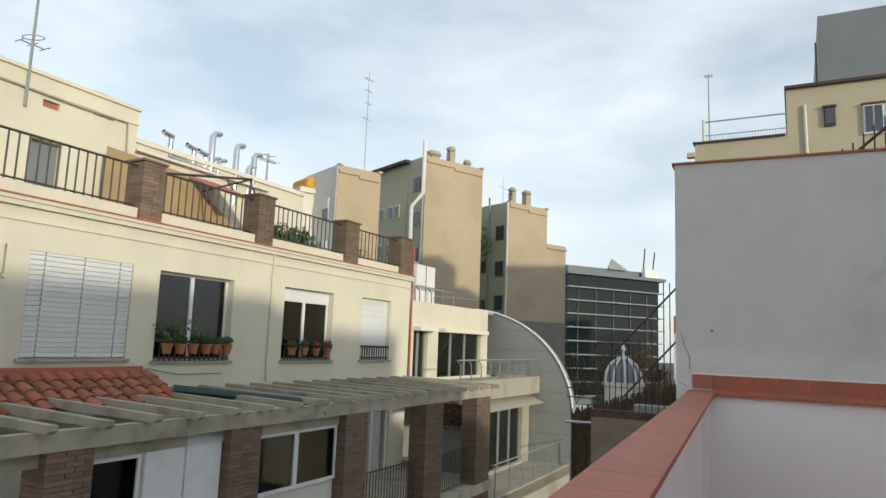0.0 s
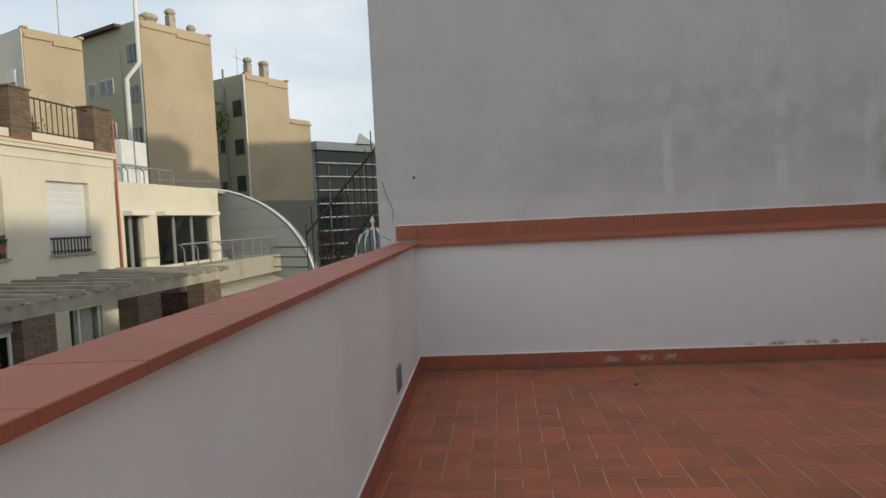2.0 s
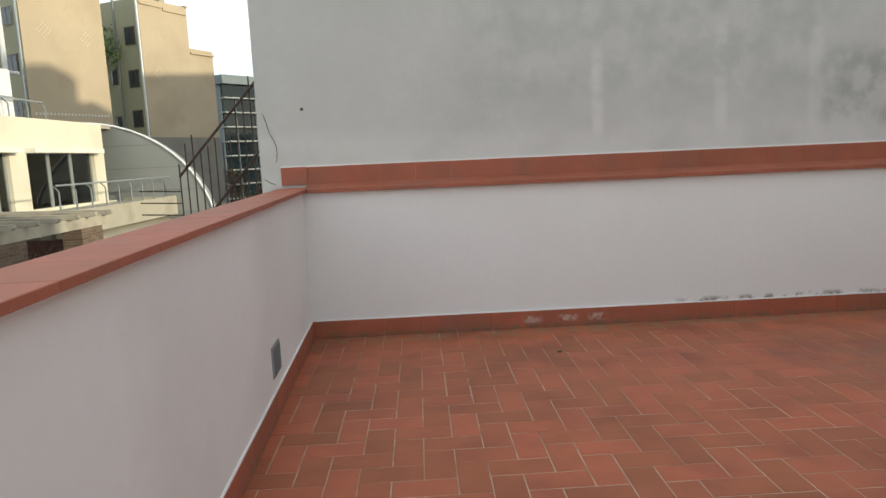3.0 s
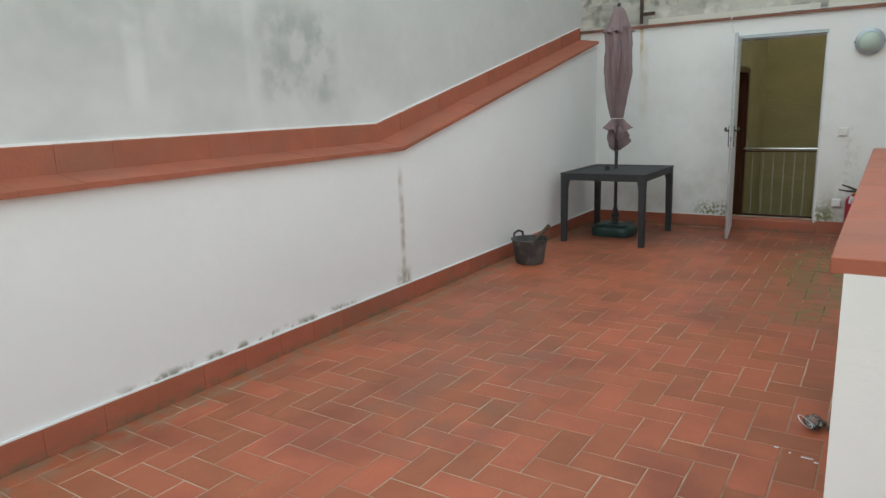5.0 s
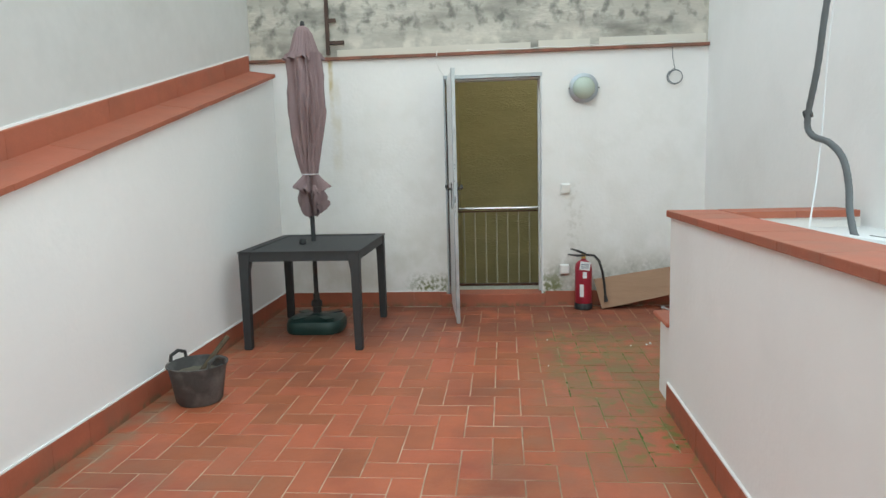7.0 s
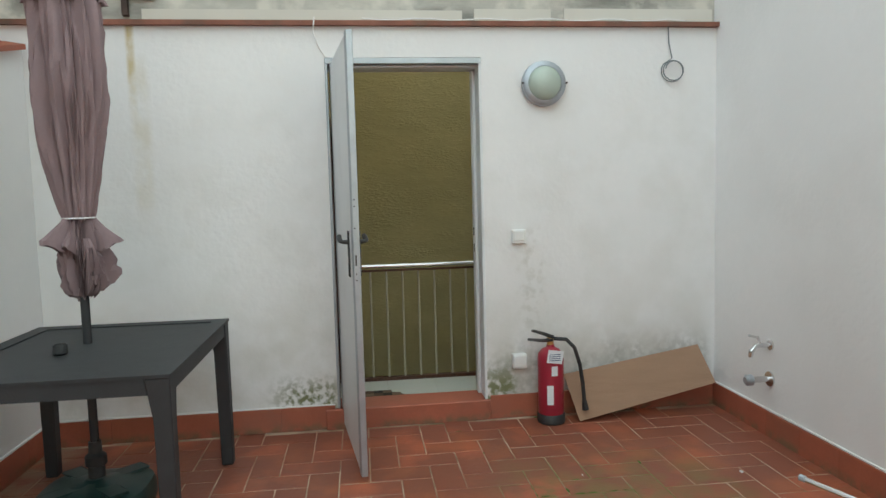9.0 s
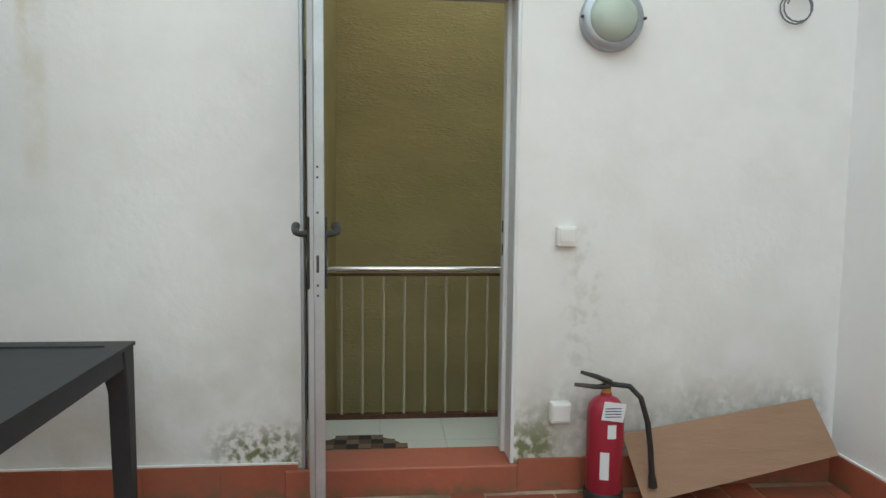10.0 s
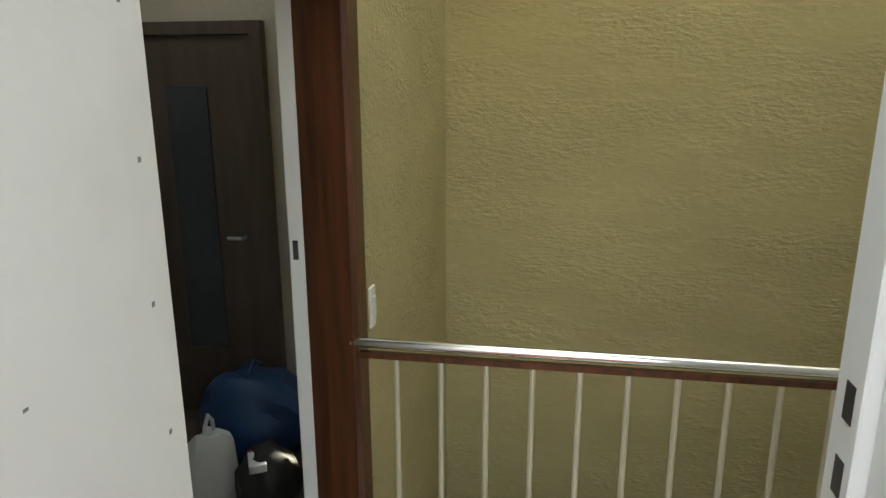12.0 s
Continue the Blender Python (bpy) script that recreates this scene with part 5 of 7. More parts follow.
for y0, y1 in PIERS:
    bm = add_box(bmesh.new(), (FX - 0.38, y0 + 0.012, 3.44), (FX + 0.048, y1 - 0.012, 4.58))
    me_m = part("pier", bm, MORTAR, house, "brown brick pier")
    bm = bmesh.new()
    for k in range(17):
        z = 3.50 + k * 0.064
        off = 0.12 if k % 2 else 0
        ys = [y0] + [y0 + off + 0.24 * j for j in range(1, 4) if y0 + off + 0.24 * j < y1 - 0.04] + [y1]
        for a, b in zip(ys, ys[1:]):
            add_box(bm, (FX - 0.39, a + 0.005, z), (FX + 0.06, b - 0.005, z + 0.054))
    add_box(bm, (FX - 0.41, y0 - 0.03, 4.585), (FX + 0.09, y1 + 0.03, 4.625))
    part("bricks", bm, BRICK, me_m, kind="stuff")
part("curb", boxes(*[((FX - 0.28, b, 3.50), (FX + 0.0, a, 3.72)) for a, b in ((5.4, -6), (8.42, 5.85), (11.37, 8.9), (14.6, 11.88), (17.35, 15.2))]), CREAM, house, "cream curb under the railing")


def bar_railing(parent, axis, at, a, b, z0, z1, gap, mat, r=0.013, label="black iron railing"):
    def P(u, z):
        return (at, u, z) if axis == "x" else (u, at, z)
    top = part("railing", add_tube(tube([P(a, z1), P(b, z1)], r * 1.3, 6), [P(a, z0 + 0.06), P(b, z0 + 0.06)], r, 6), mat, parent, label)
    data = None
    n = int(abs(b - a) / gap)
    for k in range(1, n):
        if data is None:
            o = flat_ob("bar", add_lathe(bmesh.new(), [(r * 0.8, z0), (r * 0.8, z1)], 6), mat)
            data = o.data
        else:
            o = new("bar", data)
        o.parent = top
        o.matrix_basis = Matrix.Translation(P(a + (b - a) * k / n, 0))
    return top


for a, b in ((5.85, 8.42), (8.9, 11.37), (11.88, 14.6), (15.2, 17.35), (1.5, 5.4)):
    bar_railing(house, "x", FX - 0.12, a, b, 3.72, 4.50, 0.155 if a < 12 else 0.17, IRON, 0.018)

# windows of the front
for k, (y0, y1, z0, z1) in enumerate(WINS):
    sill = part("sill", boxes(((FX - 0.2, y0 - 0.06, z0 - 0.05), (FX + 0.06, y1 + 0.06, z0 - 0.0))), CONCRETE, house)
    if k in (0, 3):
        box_z = z1 - (0.0 if k == 0 else 0.0)
        w = part("window", boxes(((FX - 0.16, y0, z0), (FX - 0.13, y1, z1))), BLIND, house, "white slatted blind, closed" if k == 0 else "white roller shutter, lowered")
        z, n = z0 + 0.02, 0
        data = None
        x_front = FX - 0.03 if k == 0 else FX - 0.12
        step = 0.078 if k == 0 else 0.055
        while z < z1 - 0.04:
            if data is None:
                o = flat_ob("slat", add_box(bmesh.new(), (-0.006, -(y1 - y0) / 2 + 0.012, 0), (0.006, (y1 - y0) / 2 - 0.012, step * 0.9), bevel=0.003), BLIND)
                data = o.data
            else:
                o = new("slat", data)
            o.parent = w
            o.matrix_basis = pose(x_front, (y0 + y1) / 2, z, 0, 10 if k == 0 else 0, 0)
            z += step
            n += 1
        if k == 0:
            for y in (y0 + 0.25, (y0 + y1) / 2, y1 - 0.25):
                part("tape", boxes(((FX - 0.018, y - 0.012, z0 + 0.02), (FX - 0.015, y + 0.012, z1))), METAL_GREY, w)
        continue
    x = FX - 0.22
    fr = 0.045
    top = z1 if k == 1 else z1 - 0.26
    w = part("window", boxes(((x, y0, z0), (x + 0.05, y0 + fr, top)), ((x, y1 - fr, z0), (x + 0.05, y1, top)), ((x, y0 + fr, z0), (x + 0.05, y1 - fr, z0 + fr)),
                             ((x, y0 + fr, top - fr), (x + 0.05, y1 - fr, top)), ((x, (y0 + y1) / 2 - 0.04, z0 + fr), (x + 0.05, (y0 + y1) / 2 + 0.04, top - fr))), METAL_WHITE, house, "white aluminium window frame")
    if k == 2:
        part("shutter_box", boxes(((x - 0.05, y0, top), (x + 0.07, y1, z1))), METAL_WHITE, w)
    for a, b in ((y0 + fr, (y0 + y1) / 2 - 0.04), ((y0 + y1) / 2 + 0.04, y1 - fr)):
        part("pane", boxes(((x + 0.02, a, z0 + fr), (x + 0.026, b, top - fr))), CLEAR, w)
for k in (1, 2, 3):
    y0, y1, z0, z1 = WINS[k]
    bar_railing(house, "x", FX - 0.02, y0 + 0.03, y1 - 0.03, z0 + 0.0, z0 + 0.36, 0.115, IRON, 0.02)


def leaves(bm, centre, radius, count, size, seed, squash=1.0):
    rnd = random.Random(seed)
    for _ in range(count):
        v = Vector((rnd.gauss(0, 1), rnd.gauss(0, 1), rnd.gauss(0, 1)))
        v = v.normalized() * radius * rnd.random() ** 0.45
        v.z *= squash
        v *= 1 + 0.35 * noise.noise(v * 3 + Vector((seed, 0, 0)))
        c = Vector(centre) + v
        m = Matrix.Translation(c) @ Euler((rnd.uniform(0, 6.3), rnd.uniform(0, 6.3), rnd.uniform(0, 6.3))).to_matrix().to_4x4()
        s = size * rnd.uniform(0.6, 1.3)
        vs = [bm.verts.new(m @ Vector(p)) for p in ((-s, 0, 0), (0, -s * 0.4, s * 0.1), (s, 0, 0), (0, s * 0.4, s * 0.1))]
        bm.faces.new(vs)
    return bm


def potted(at, r, h, plant, label, seed, mat=POT, flower=False, trail=1.0):
    e = empty("potted_plant", at, label, "potted plant", "pots on the window sills" if at[2] < 2 else "plants on the roof terrace")
    x, y, z = at
    part("pot", lathe([(r * 0.68, 0), (r * 0.95, h * 0.8), (r * 1.08, h * 0.8), (r * 1.1, h), (r * 0.95, h), (r * 0.9, h * 0.88)], 14, at), mat, e, smooth=True)
    if plant:
        part("leaves", leaves(bmesh.new(), (x, y, z + h + plant * 0.55), plant, 160 if plant < 0.4 else 700, 0.035 if plant < 0.4 else 0.06, seed, trail), LEAF, e)
    if flower:
        part("flowers", leaves(bmesh.new(), (x, y, z + h + plant * 0.9), plant * 0.7, 40, 0.03, seed + 9, 0.6), FLOWER, e)


for k, y in enumerate((9.25, 9.55, 9.85, 10.18, 10.42, 10.72)):
    big = k in (0, 2)
    potted((FX + 0.09, y, WINS[1][2] + 0.14), 0.105, 0.19, 0.30 if big else 0.13, "clay pot with a bushy green plant on the window railing" if big else "clay pot with a small plant on the window railing", 30 + k, trail=0.8)
for k, y in enumerate((12.72, 13.15, 13.58, 14.02)):
    potted((FX + 0.09, y, WINS[2][2] + 0.14), 0.10, 0.17, 0.13, "clay pot with pink flowers on the window railing", 40 + k, flower=True)
for k, (y, r, tr) in enumerate(((12.8, 0.42, 0.8), (13.6, 0.45, 0.7), (14.2, 0.3, 0.8), (15.75, 0.42, 0.9), (16.35, 0.36, 0.9))):
    potted((FX - 0.75, y, 3.44), 0.18, 0.30, r, "large potted shrub on the roof terrace", 60 + k, trail=tr)

# penthouse behind the roof terrace
PX = -12.8
pent = empty("penthouse", (PX, 6, 3.44), "cream rendered penthouse set back on the roof terrace", "house")
part("wall", wall_with_holes("x", PX, -0.3, -6, 10.9, 3.4, 6.75, [(8.48, 9.14, 4.35, 5.42), (8.62, 8.98, 6.12, 6.28)]), CREAM, pent)
part("body", boxes(((-18, -6, 3.4), (PX - 0.3, 10.9, 6.6))), CREAM, pent)
part("parapet_edge", boxes(((PX - 0.3, -6, 6.75), (PX + 0.05, 10.95, 6.83)), ((PX, -6, 6.40), (PX + 0.03, 10.92, 6.44))), CREAM, pent)
part("shutter", boxes(((PX - 0.2, 8.48, 4.35), (PX - 0.16, 9.14, 5.42))), GREY_DARK, pent, "grey window shutter")
bm = boxes(((PX - 0.12, 8.62, 6.12), (PX - 0.08, 8.98, 6.28)))
part("air_brick", bm, POT, pent, "terracotta air brick")
part("slot", boxes(((PX + 0.001, 9.75, 6.31), (PX + 0.012, 10.25, 6.38))), GREY_DARK, pent)
part("lower_body", boxes(((-18, 10.9, 3.4), (PX - 0.1, 17.2, 6.02))), CREAM, pent)
part("lower_edge", boxes(((PX - 0.4, 10.9, 6.02), (PX - 0.04, 17.2, 6.14)), ((PX - 0.1, 10.9, 5.80), (PX + 0.05, 15.5, 5.86))), CREAM_LIGHT, pent)
part("cable", tube([(PX + 0.03, -2, 6.46), (PX + 0.03, 6, 6.44), (PX + 0.03, 9.5, 6.36), (PX + 0.03, 10.6, 6.38), (PX + 0.03, 10.65, 5.6), (PX + 0.03, 10.55, 4.5)], 0.03, 6), CONCRETE, pent)
part("roof_unit", boxes(((PX - 0.7, 9.9, 6.83), (PX - 0.3, 10.3, 6.98))), CONCRETE, pent)


def duct(y, z0, z1, r, out=0.28):
    e = empty("flue", (PX - 0.1, y, z0), "shiny steel flue with a bent cowl on the roof", "flue", "steel flues")
    part("pipe", tube([(PX - 0.15, y, z0), (PX - 0.15, y, z1 - 0.08), (PX - 0.15, y + 0.06, z1), (PX - 0.15, y + out, z1 + 0.05)], r, 12), CHROME, e, smooth=True)
    part("mouth", tube([(PX - 0.15, y + out, z1 + 0.05), (PX - 0.15, y + out + 0.03, z1 + 0.055)], r * 0.85, 12), RUBBER, e)


for y, z0, z1, r in ((12.0, 6.0, 6.50, 0.07), (12.75, 5.9, 6.38, 0.07), (13.15, 5.85, 6.33, 0.07), (13.4, 5.85, 6.30, 0.06), (13.62, 5.85, 6.30, 0.06),
                     (13.35, 5.9, 6.98, 0.085), (14.25, 5.2, 6.90, 0.085), (14.75, 5.2, 6.40, 0.08), (14.95, 5.2, 6.82, 0.085)):
    duct(y, z0, z1, r, -0.24 if z1 < 6.6 and y < 13.3 else 0.24)
e = empty("steel_duct", (PX, 13.4, 5.85), "horizontal steel duct under the flues", "flue")
part("duct", tube([(PX - 0.15, 11.9, 5.98), (PX - 0.15, 13.9, 5.88), (PX - 0.15, 14.2, 5.6)], 0.08, 10), CHROME, e, smooth=True)


def aerial(at, h, arms, label, lean=0.0):
    e = empty("aerial", at, label, "aerial")
    x, y, z = at
    part("mast", tube([(x, y, z), (x, y + lean, z + h)], [0.035, 0.022], 6), METAL_GREY, e)
    for t, ln, n in arms:
        bm = bmesh.new()
        zz = z + h * t
        add_tube(bm, [(x, y + lean * t - ln, zz), (x, y + lean * t + ln, zz)], 0.014, 5)
        for k in range(n):
            yy = y + lean * t - ln + 2 * ln * k / max(1, n - 1)
            add_tube(bm, [(x - 0.18, yy, zz), (x + 0.18, yy, zz)], 0.010, 4)
        part("antenna", bm, METAL_GREY, e)
    return e


aerial((PX + 0.04, 8.25, 6.0), 3.1, [(0.42, 0.25, 3), (0.92, 0.4, 7)], "tall steel aerial mast on the penthouse")
aerial((PX - 0.5, 15.9, 6.1), 1.05, [(0.8, 0.35, 6), (0.95, 0.15, 2)], "small television aerial on the roof")
ring = [(PX + 0.04 + 0.2 * math.cos(k * 0.42), 8.25 + 0.2 * math.sin(k * 0.42), 7.45 + 0.04 * math.sin(k * 0.42)) for k in range(16)]
wire("aerial_loop", ring, 0.010, STEEL, "wire ring aerial round the mast", "aerial")

aw = empty("awning", (-11, 12, 4.7), "faded red and ochre canvas awning on a black metal frame", "awning")
def quad_sheet(pts, th=0.01):
    bm = bmesh.new()
    n = (Vector(pts[1]) - Vector(pts[0])).cross(Vector(pts[2]) - Vector(pts[0])).normalized() * th
    a = [bm.verts.new(p) for p in pts]
    b = [bm.verts.new(Vector(p) + n) for p in pts]
    m = len(pts)
    for k in range(m):
        bm.faces.new((a[k], a[(k + 1) % m], b[(k + 1) % m], b[k]))
    bm.faces.new(a[::-1])
    bm.faces.new(b)
    return bm
part("red_cloth", quad_sheet([(PX + 0.02, 12.0, 5.62), (PX + 0.02, 13.5, 5.60), (-11.2, 14.0, 4.95), (-11.2, 12.6, 4.95)]), AWNING_RED, aw, "faded red canvas")
part("ochre_cloth", quad_sheet([(-12.4, 9.9, 3.6), (-12.4, 9.9, 5.60), (-12.4, 12.0, 5.50), (-12.4, 14.9, 3.9), (-12.4, 14.9, 3.6)]), AWNING_TAN, aw, "ochre canvas side")
part("frame", add_tube(add_tube(add_tube(add_tube(bmesh.new(), [(FX - 0.3, 9.1, 4.55), (FX - 0.3, 11.45, 4.98)], 0.028, 6), [(FX - 0.3, 11.45, 4.98), (FX - 0.3, 11.45, 4.2)], 0.028, 6), [(FX - 0.3, 11.45, 4.98), (PX, 12.8, 5.2)], 0.022, 6), [(FX - 0.3, 11.45, 4.85), (FX - 0.3, 11.75, 4.5)], 0.02, 6), IRON, aw, "black tube frame")

# wooden pergola with concrete beam and brick piers
perg = empty("pergola", (-6.5, 11, -10), "weathered concrete pergola on brick piers across the court", "pergola")
BXX = -6.5
part("beam", boxes(((BXX - 0.12, 2.0, 0.17), (BXX + 0.02, 18.25, 0.40))), CONCRETE, perg)
data = None
k = 0
y = 3.2
while y < 18.2:
    if data is None:
        bm = profile_wall([(FX + 0.0, 0.46), (BXX + 0.20, 0.40), (BXX + 0.26, 0.44), (BXX + 0.26, 0.50), (FX + 0.0, 0.58)], -0.05, 0.05)
        o = flat_ob("slat", bm, CONCRETE)
        data = o.data
    else:
        o = new("slat", data)
    o.parent = perg
    o.matrix_parent_inverse = perg.matrix_basis.inverted()
    o.matrix_basis = pose(0, y, random.uniform(-0.012, 0.012), 0, 0, 0)
    y += 0.70
for y0, y1 in ((5.42, 6.02), (8.24, 8.90), (11.15, 11.90), (14.25, 15.10), (17.0, 17.9)):
    p = part("pier", boxes(((BXX - 0.42, y0 + 0.015, -6), (BXX - 0.015, y1 - 0.015, 0.17))), MORTAR, perg, "brown brick pier")
    bm = bmesh.new()
    for j in range(48):
        z = 0.165 - 0.056 - j * 0.064
        off = 0.12 if j % 2 else 0
        ys = [y0] + [y0 + off + 0.24 * i for i in range(1, 4) if y0 + off + 0.24 * i < y1 - 0.05] + [y1]
        for a, b in zip(ys, ys[1:]):
            add_box(bm, (BXX - 0.43, a + 0.005, z), (BXX, b - 0.005, z + 0.054))
    part("bricks", bm, BRICK, p, kind="stuff")
# enclosed gallery between the piers
gal = empty("gallery_front", (BXX - 0.2, 8, -3), "glazed gallery front between brick piers", "window")
part("parapet", boxes(((BXX - 0.35, 2, -6), (BXX - 0.25, 11.15, -1.0))), CREAM_LIGHT, gal)
part("panel", boxes(((BXX - 0.22, 6.9, -1.0), (BXX - 0.17, 7.55, 0.15)), ((BXX - 0.21, 7.57, -1.0), (BXX - 0.16, 8.22, 0.15))), METAL_WHITE, gal, "white door panels")
for a, b in ((6.02, 6.86), (8.90, 10.0), (10.0, 11.15)):
    f = part("window", boxes(((BXX - 0.25, a, -1.0), (BXX - 0.2, a + 0.05, -0.02)), ((BXX - 0.25, b - 0.05, -1.0), (BXX - 0.2, b, -0.02)), ((BXX - 0.25, a + 0.05, -1.0), (BXX - 0.2, b - 0.05, -0.94)), ((BXX - 0.25, a + 0.05, -0.08), (BXX - 0.2, b - 0.05, -0.02))), METAL_WHITE, gal, "white sliding window frame")
    part("pane", boxes(((BXX - 0.23, a + 0.05, -0.94), (BXX - 0.226, b - 0.05, -0.08))), CLEAR, f)
    if a != 8.90:
        bm = bmesh.new()
        n = 9
        for j in range(n):
            yy = a + 0.1 + (b - a - 0.25) * j / n
            add_tube(bm, [(BXX - 0.42, yy, -1.0), (BXX - 0.42, yy, -0.03)], 0.05, 8)
        part("curtain", bm, CURTAIN, f, smooth=True)
part("lintel", boxes(((BXX - 0.3, 2, -0.02), (BXX - 0.16, 11.15, 0.17))), CONCRETE, gal)
part("gallery_back", boxes(((BXX - 2.6, 2, -6), (BXX - 2.5, 11.15, 0.3)), ((BXX - 2.5, 2, -1.6), (BXX - 0.35, 11.15, -1.5)), ((BXX - 2.5, 11.05, -6), (BXX - 0.35, 11.15, 0.17))), ROOM, gal)
fd = empty("french_window", (FX, 16.6, -2.1), "white french window with a pale curtain", "window")
part("frame", boxes(((FX - 0.15, 16.05, -2.1), (FX - 0.1, 16.11, -0.3)), ((FX - 0.15, 17.19, -2.1), (FX - 0.1, 17.25, -0.3)), ((FX - 0.15, 16.42, -2.1), (FX - 0.1, 16.50, -0.3))), METAL_WHITE, fd)
bm = bmesh.new()
for j in range(8):
    add_tube(bm, [(FX - 0.3, 16.55 + 0.085 * j, -2.1), (FX - 0.3, 16.55 + 0.085 * j, -0.3)], 0.045, 8)
part("curtain", bm, CURTAIN, fd, smooth=True)
bal = empty("balcony_railing", (BXX - 0.1, 14, -3), "black iron railing between the brick piers", "railing")
for a, b, z in ((11.9, 14.25, -1.05), (15.10, 17.0, -1.05)):
    bar_railing(bal, "x", BXX - 0.2, a, b, -2.0, z, 0.11, IRON)
structure("court_balcony", boxes(((FX - 0.02, 11.15, -2.35), (BXX, 18.2, -2.1))), CONCRETE)
bw = empty("planter_wall", (-8.2, 17, -2.1), "grey planter wall topped with a reddish trellis", "planter")
part("wall", boxes(((-9.2, 18.25, -2.4), (BXX - 0.3, 18.4, -0.75))), METAL_GREY, bw)
part("trellis", boxes(((-9.2, 18.3, -0.75), (BXX - 0.3, 18.36, -0.15))), material("dark_red_trellis", (0.09, 0.04, 0.035), 0.9, var=0.5, scale=12), bw)
part("hedge", leaves(bmesh.new(), (-7.8, 18.2, -0.55), 0.9, 900, 0.05, 77, 0.3), DRY, bw)
# tiled canopy on the left
can = empty("tiled_canopy", (FX, 6.5, 0.5), "small orange clay tiled canopy with a white eave", "roof")
part("eave", profile_wall([(0, 0)] * 0 + [(FX, 0.30), (FX + 0.95, 0.30), (FX + 0.95, 0.37), (FX, 0.80)], 3.0, 9.12), CREAM_LIGHT, can)
part("flashing", boxes(((FX, 3.0, 0.82), (FX + 0.05, 8.82, 0.95))), COPE, can, "terracotta flashing strip")
tile_bm = bmesh.new()
ringsA = []
for t in (0.0, 1.0):
    ring = []
    for j in range(7):
        a = math.pi * j / 6
        rr = 0.105 - 0.02 * (1 - t)
        ring.append((t * 0.30, rr * math.cos(a), rr * 0.75 * math.sin(a) + 0.015 * t))
    ringsA.append([tile_bm.verts.new(p) for p in ring] + [tile_bm.verts.new((p[0], p[1] * 0.86, p[2] * 0.84)) for p in ring[::-1]])
for j in range(14):
    tile_bm.faces.new((ringsA[0][j], ringsA[0][(j + 1) % 14], ringsA[1][(j + 1) % 14], ringsA[1][j]))
tile_bm.faces.new(ringsA[0][::-1])
tile_bm.faces.new(ringsA[1])
o = flat_ob("roof_tile", tile_bm, ROOF_TILE)
rt = o.data
bpy.data.objects.remove(o)
for row in range(4):
    for col in range(23):
        o = new("roof_tile", rt)
        o.parent = can
        o.matrix_parent_inverse = can.matrix_basis.inverted()
        o.matrix_basis = pose(FX + 0.02 + row * 0.25, 3.25 + col * 0.255 + random.uniform(-0.01, 0.01), 0.84 - row * 0.112, random.uniform(-2, 2), 24, random.uniform(-2, 2))
aw2 = empty("rolled_awning", (FX + 0.9, 10, 0.5), "rolled dark green awning over the pergola", "awning")
part("roll", tube([(FX + 0.75, 8.9, 0.60), (BXX - 0.05, 10.45, 0.40)], 0.085, 10), PLASTIC_GREEN, aw2)
part("arm", tube([(BXX - 0.05, 10.45, 0.40), (BXX - 0.02, 10.5, 0.22)], 0.02, 6), IRON, aw2)
wire("wall_cable", [(FX + 0.02, 8.9, 0.92), (FX + 0.02, 9.6, 0.80), (FX + 0.02, 10.7, 0.80)], 0.010, GREY_DARK, "thin cable sagging across the wall")
wire("wall_hook", [(FX + 0.02, 6.28, 2.75), (FX + 0.02, 6.28, 2.35), (FX + 0.03, 6.22, 2.27), (FX + 0.03, 6.30, 2.25)], 0.014, CONCRETE, "cable end hanging on the wall")

# ---- modern low building with the curved metal side ----
lb = empty("terraced_building", (FX, 21, -10), "low cream modern building with stepped balconies and steel rails", "house")
part("wall", wall_with_holes("x", FX, -0.25, 18.2, 23.95, 0.4, 2.85, [(18.4, 19.30, 0.5, 1.95), (20.0, 23.35, 0.5, 1.95)]), CREAM, lb)
part("roof", boxes(((-16, 18.2, 2.75), (FX - 0.25, 25.05, 2.85))), CONCRETE, lb)
part("back", boxes(((-12.2, 18.2, -8), (-12.0, 25.0, 2.75)), ((-12, 18.2, 0.35), (FX - 0.25, 25, 0.45)), ((-12, 18.2, -2.7), (FX - 0.25, 25, -2.6))), ROOM, lb)
for a, b in ((18.35, 19.45), (19.95, 23.45)):
    part("awning_box", boxes(((FX, a, 1.95), (FX + 0.28, b, 2.07))), CREAM_LIGHT, lb, "pale folded awning box")
for a, b in ((18.4, 18.85), (18.85, 19.30), (20.0, 21.1), (21.1, 22.2), (22.2, 23.35)):
    w = part("window", boxes(((FX - 0.15, a, 0.5), (FX - 0.1, a + 0.06, 1.95)), ((FX - 0.15, b - 0.06, 0.5), (FX - 0.1, b, 1.95))), METAL_GREY, lb)
    part("pane", boxes(((FX - 0.13, a + 0.06, 0.5), (FX - 0.125, b - 0.06, 1.95))), CLEAR, w)
part("curtain", boxes(((FX - 0.5, 20.2, 0.5), (FX - 0.48, 23.2, 1.95))), CURTAIN, lb)
# balcony and parts below it carry their shade in the colour
part("balcony", boxes(((FX, 15.6 + 2.6, 0.30), (-7.62, 25.05, 0.42)), ((-7.75, 18.2, -0.10), (-7.60, 25.05, 0.50)), ((-9.3, 24.9, -0.1), (-7.75, 25.05, 0.5))), SHADED, lb, "pale balcony slab and edge")
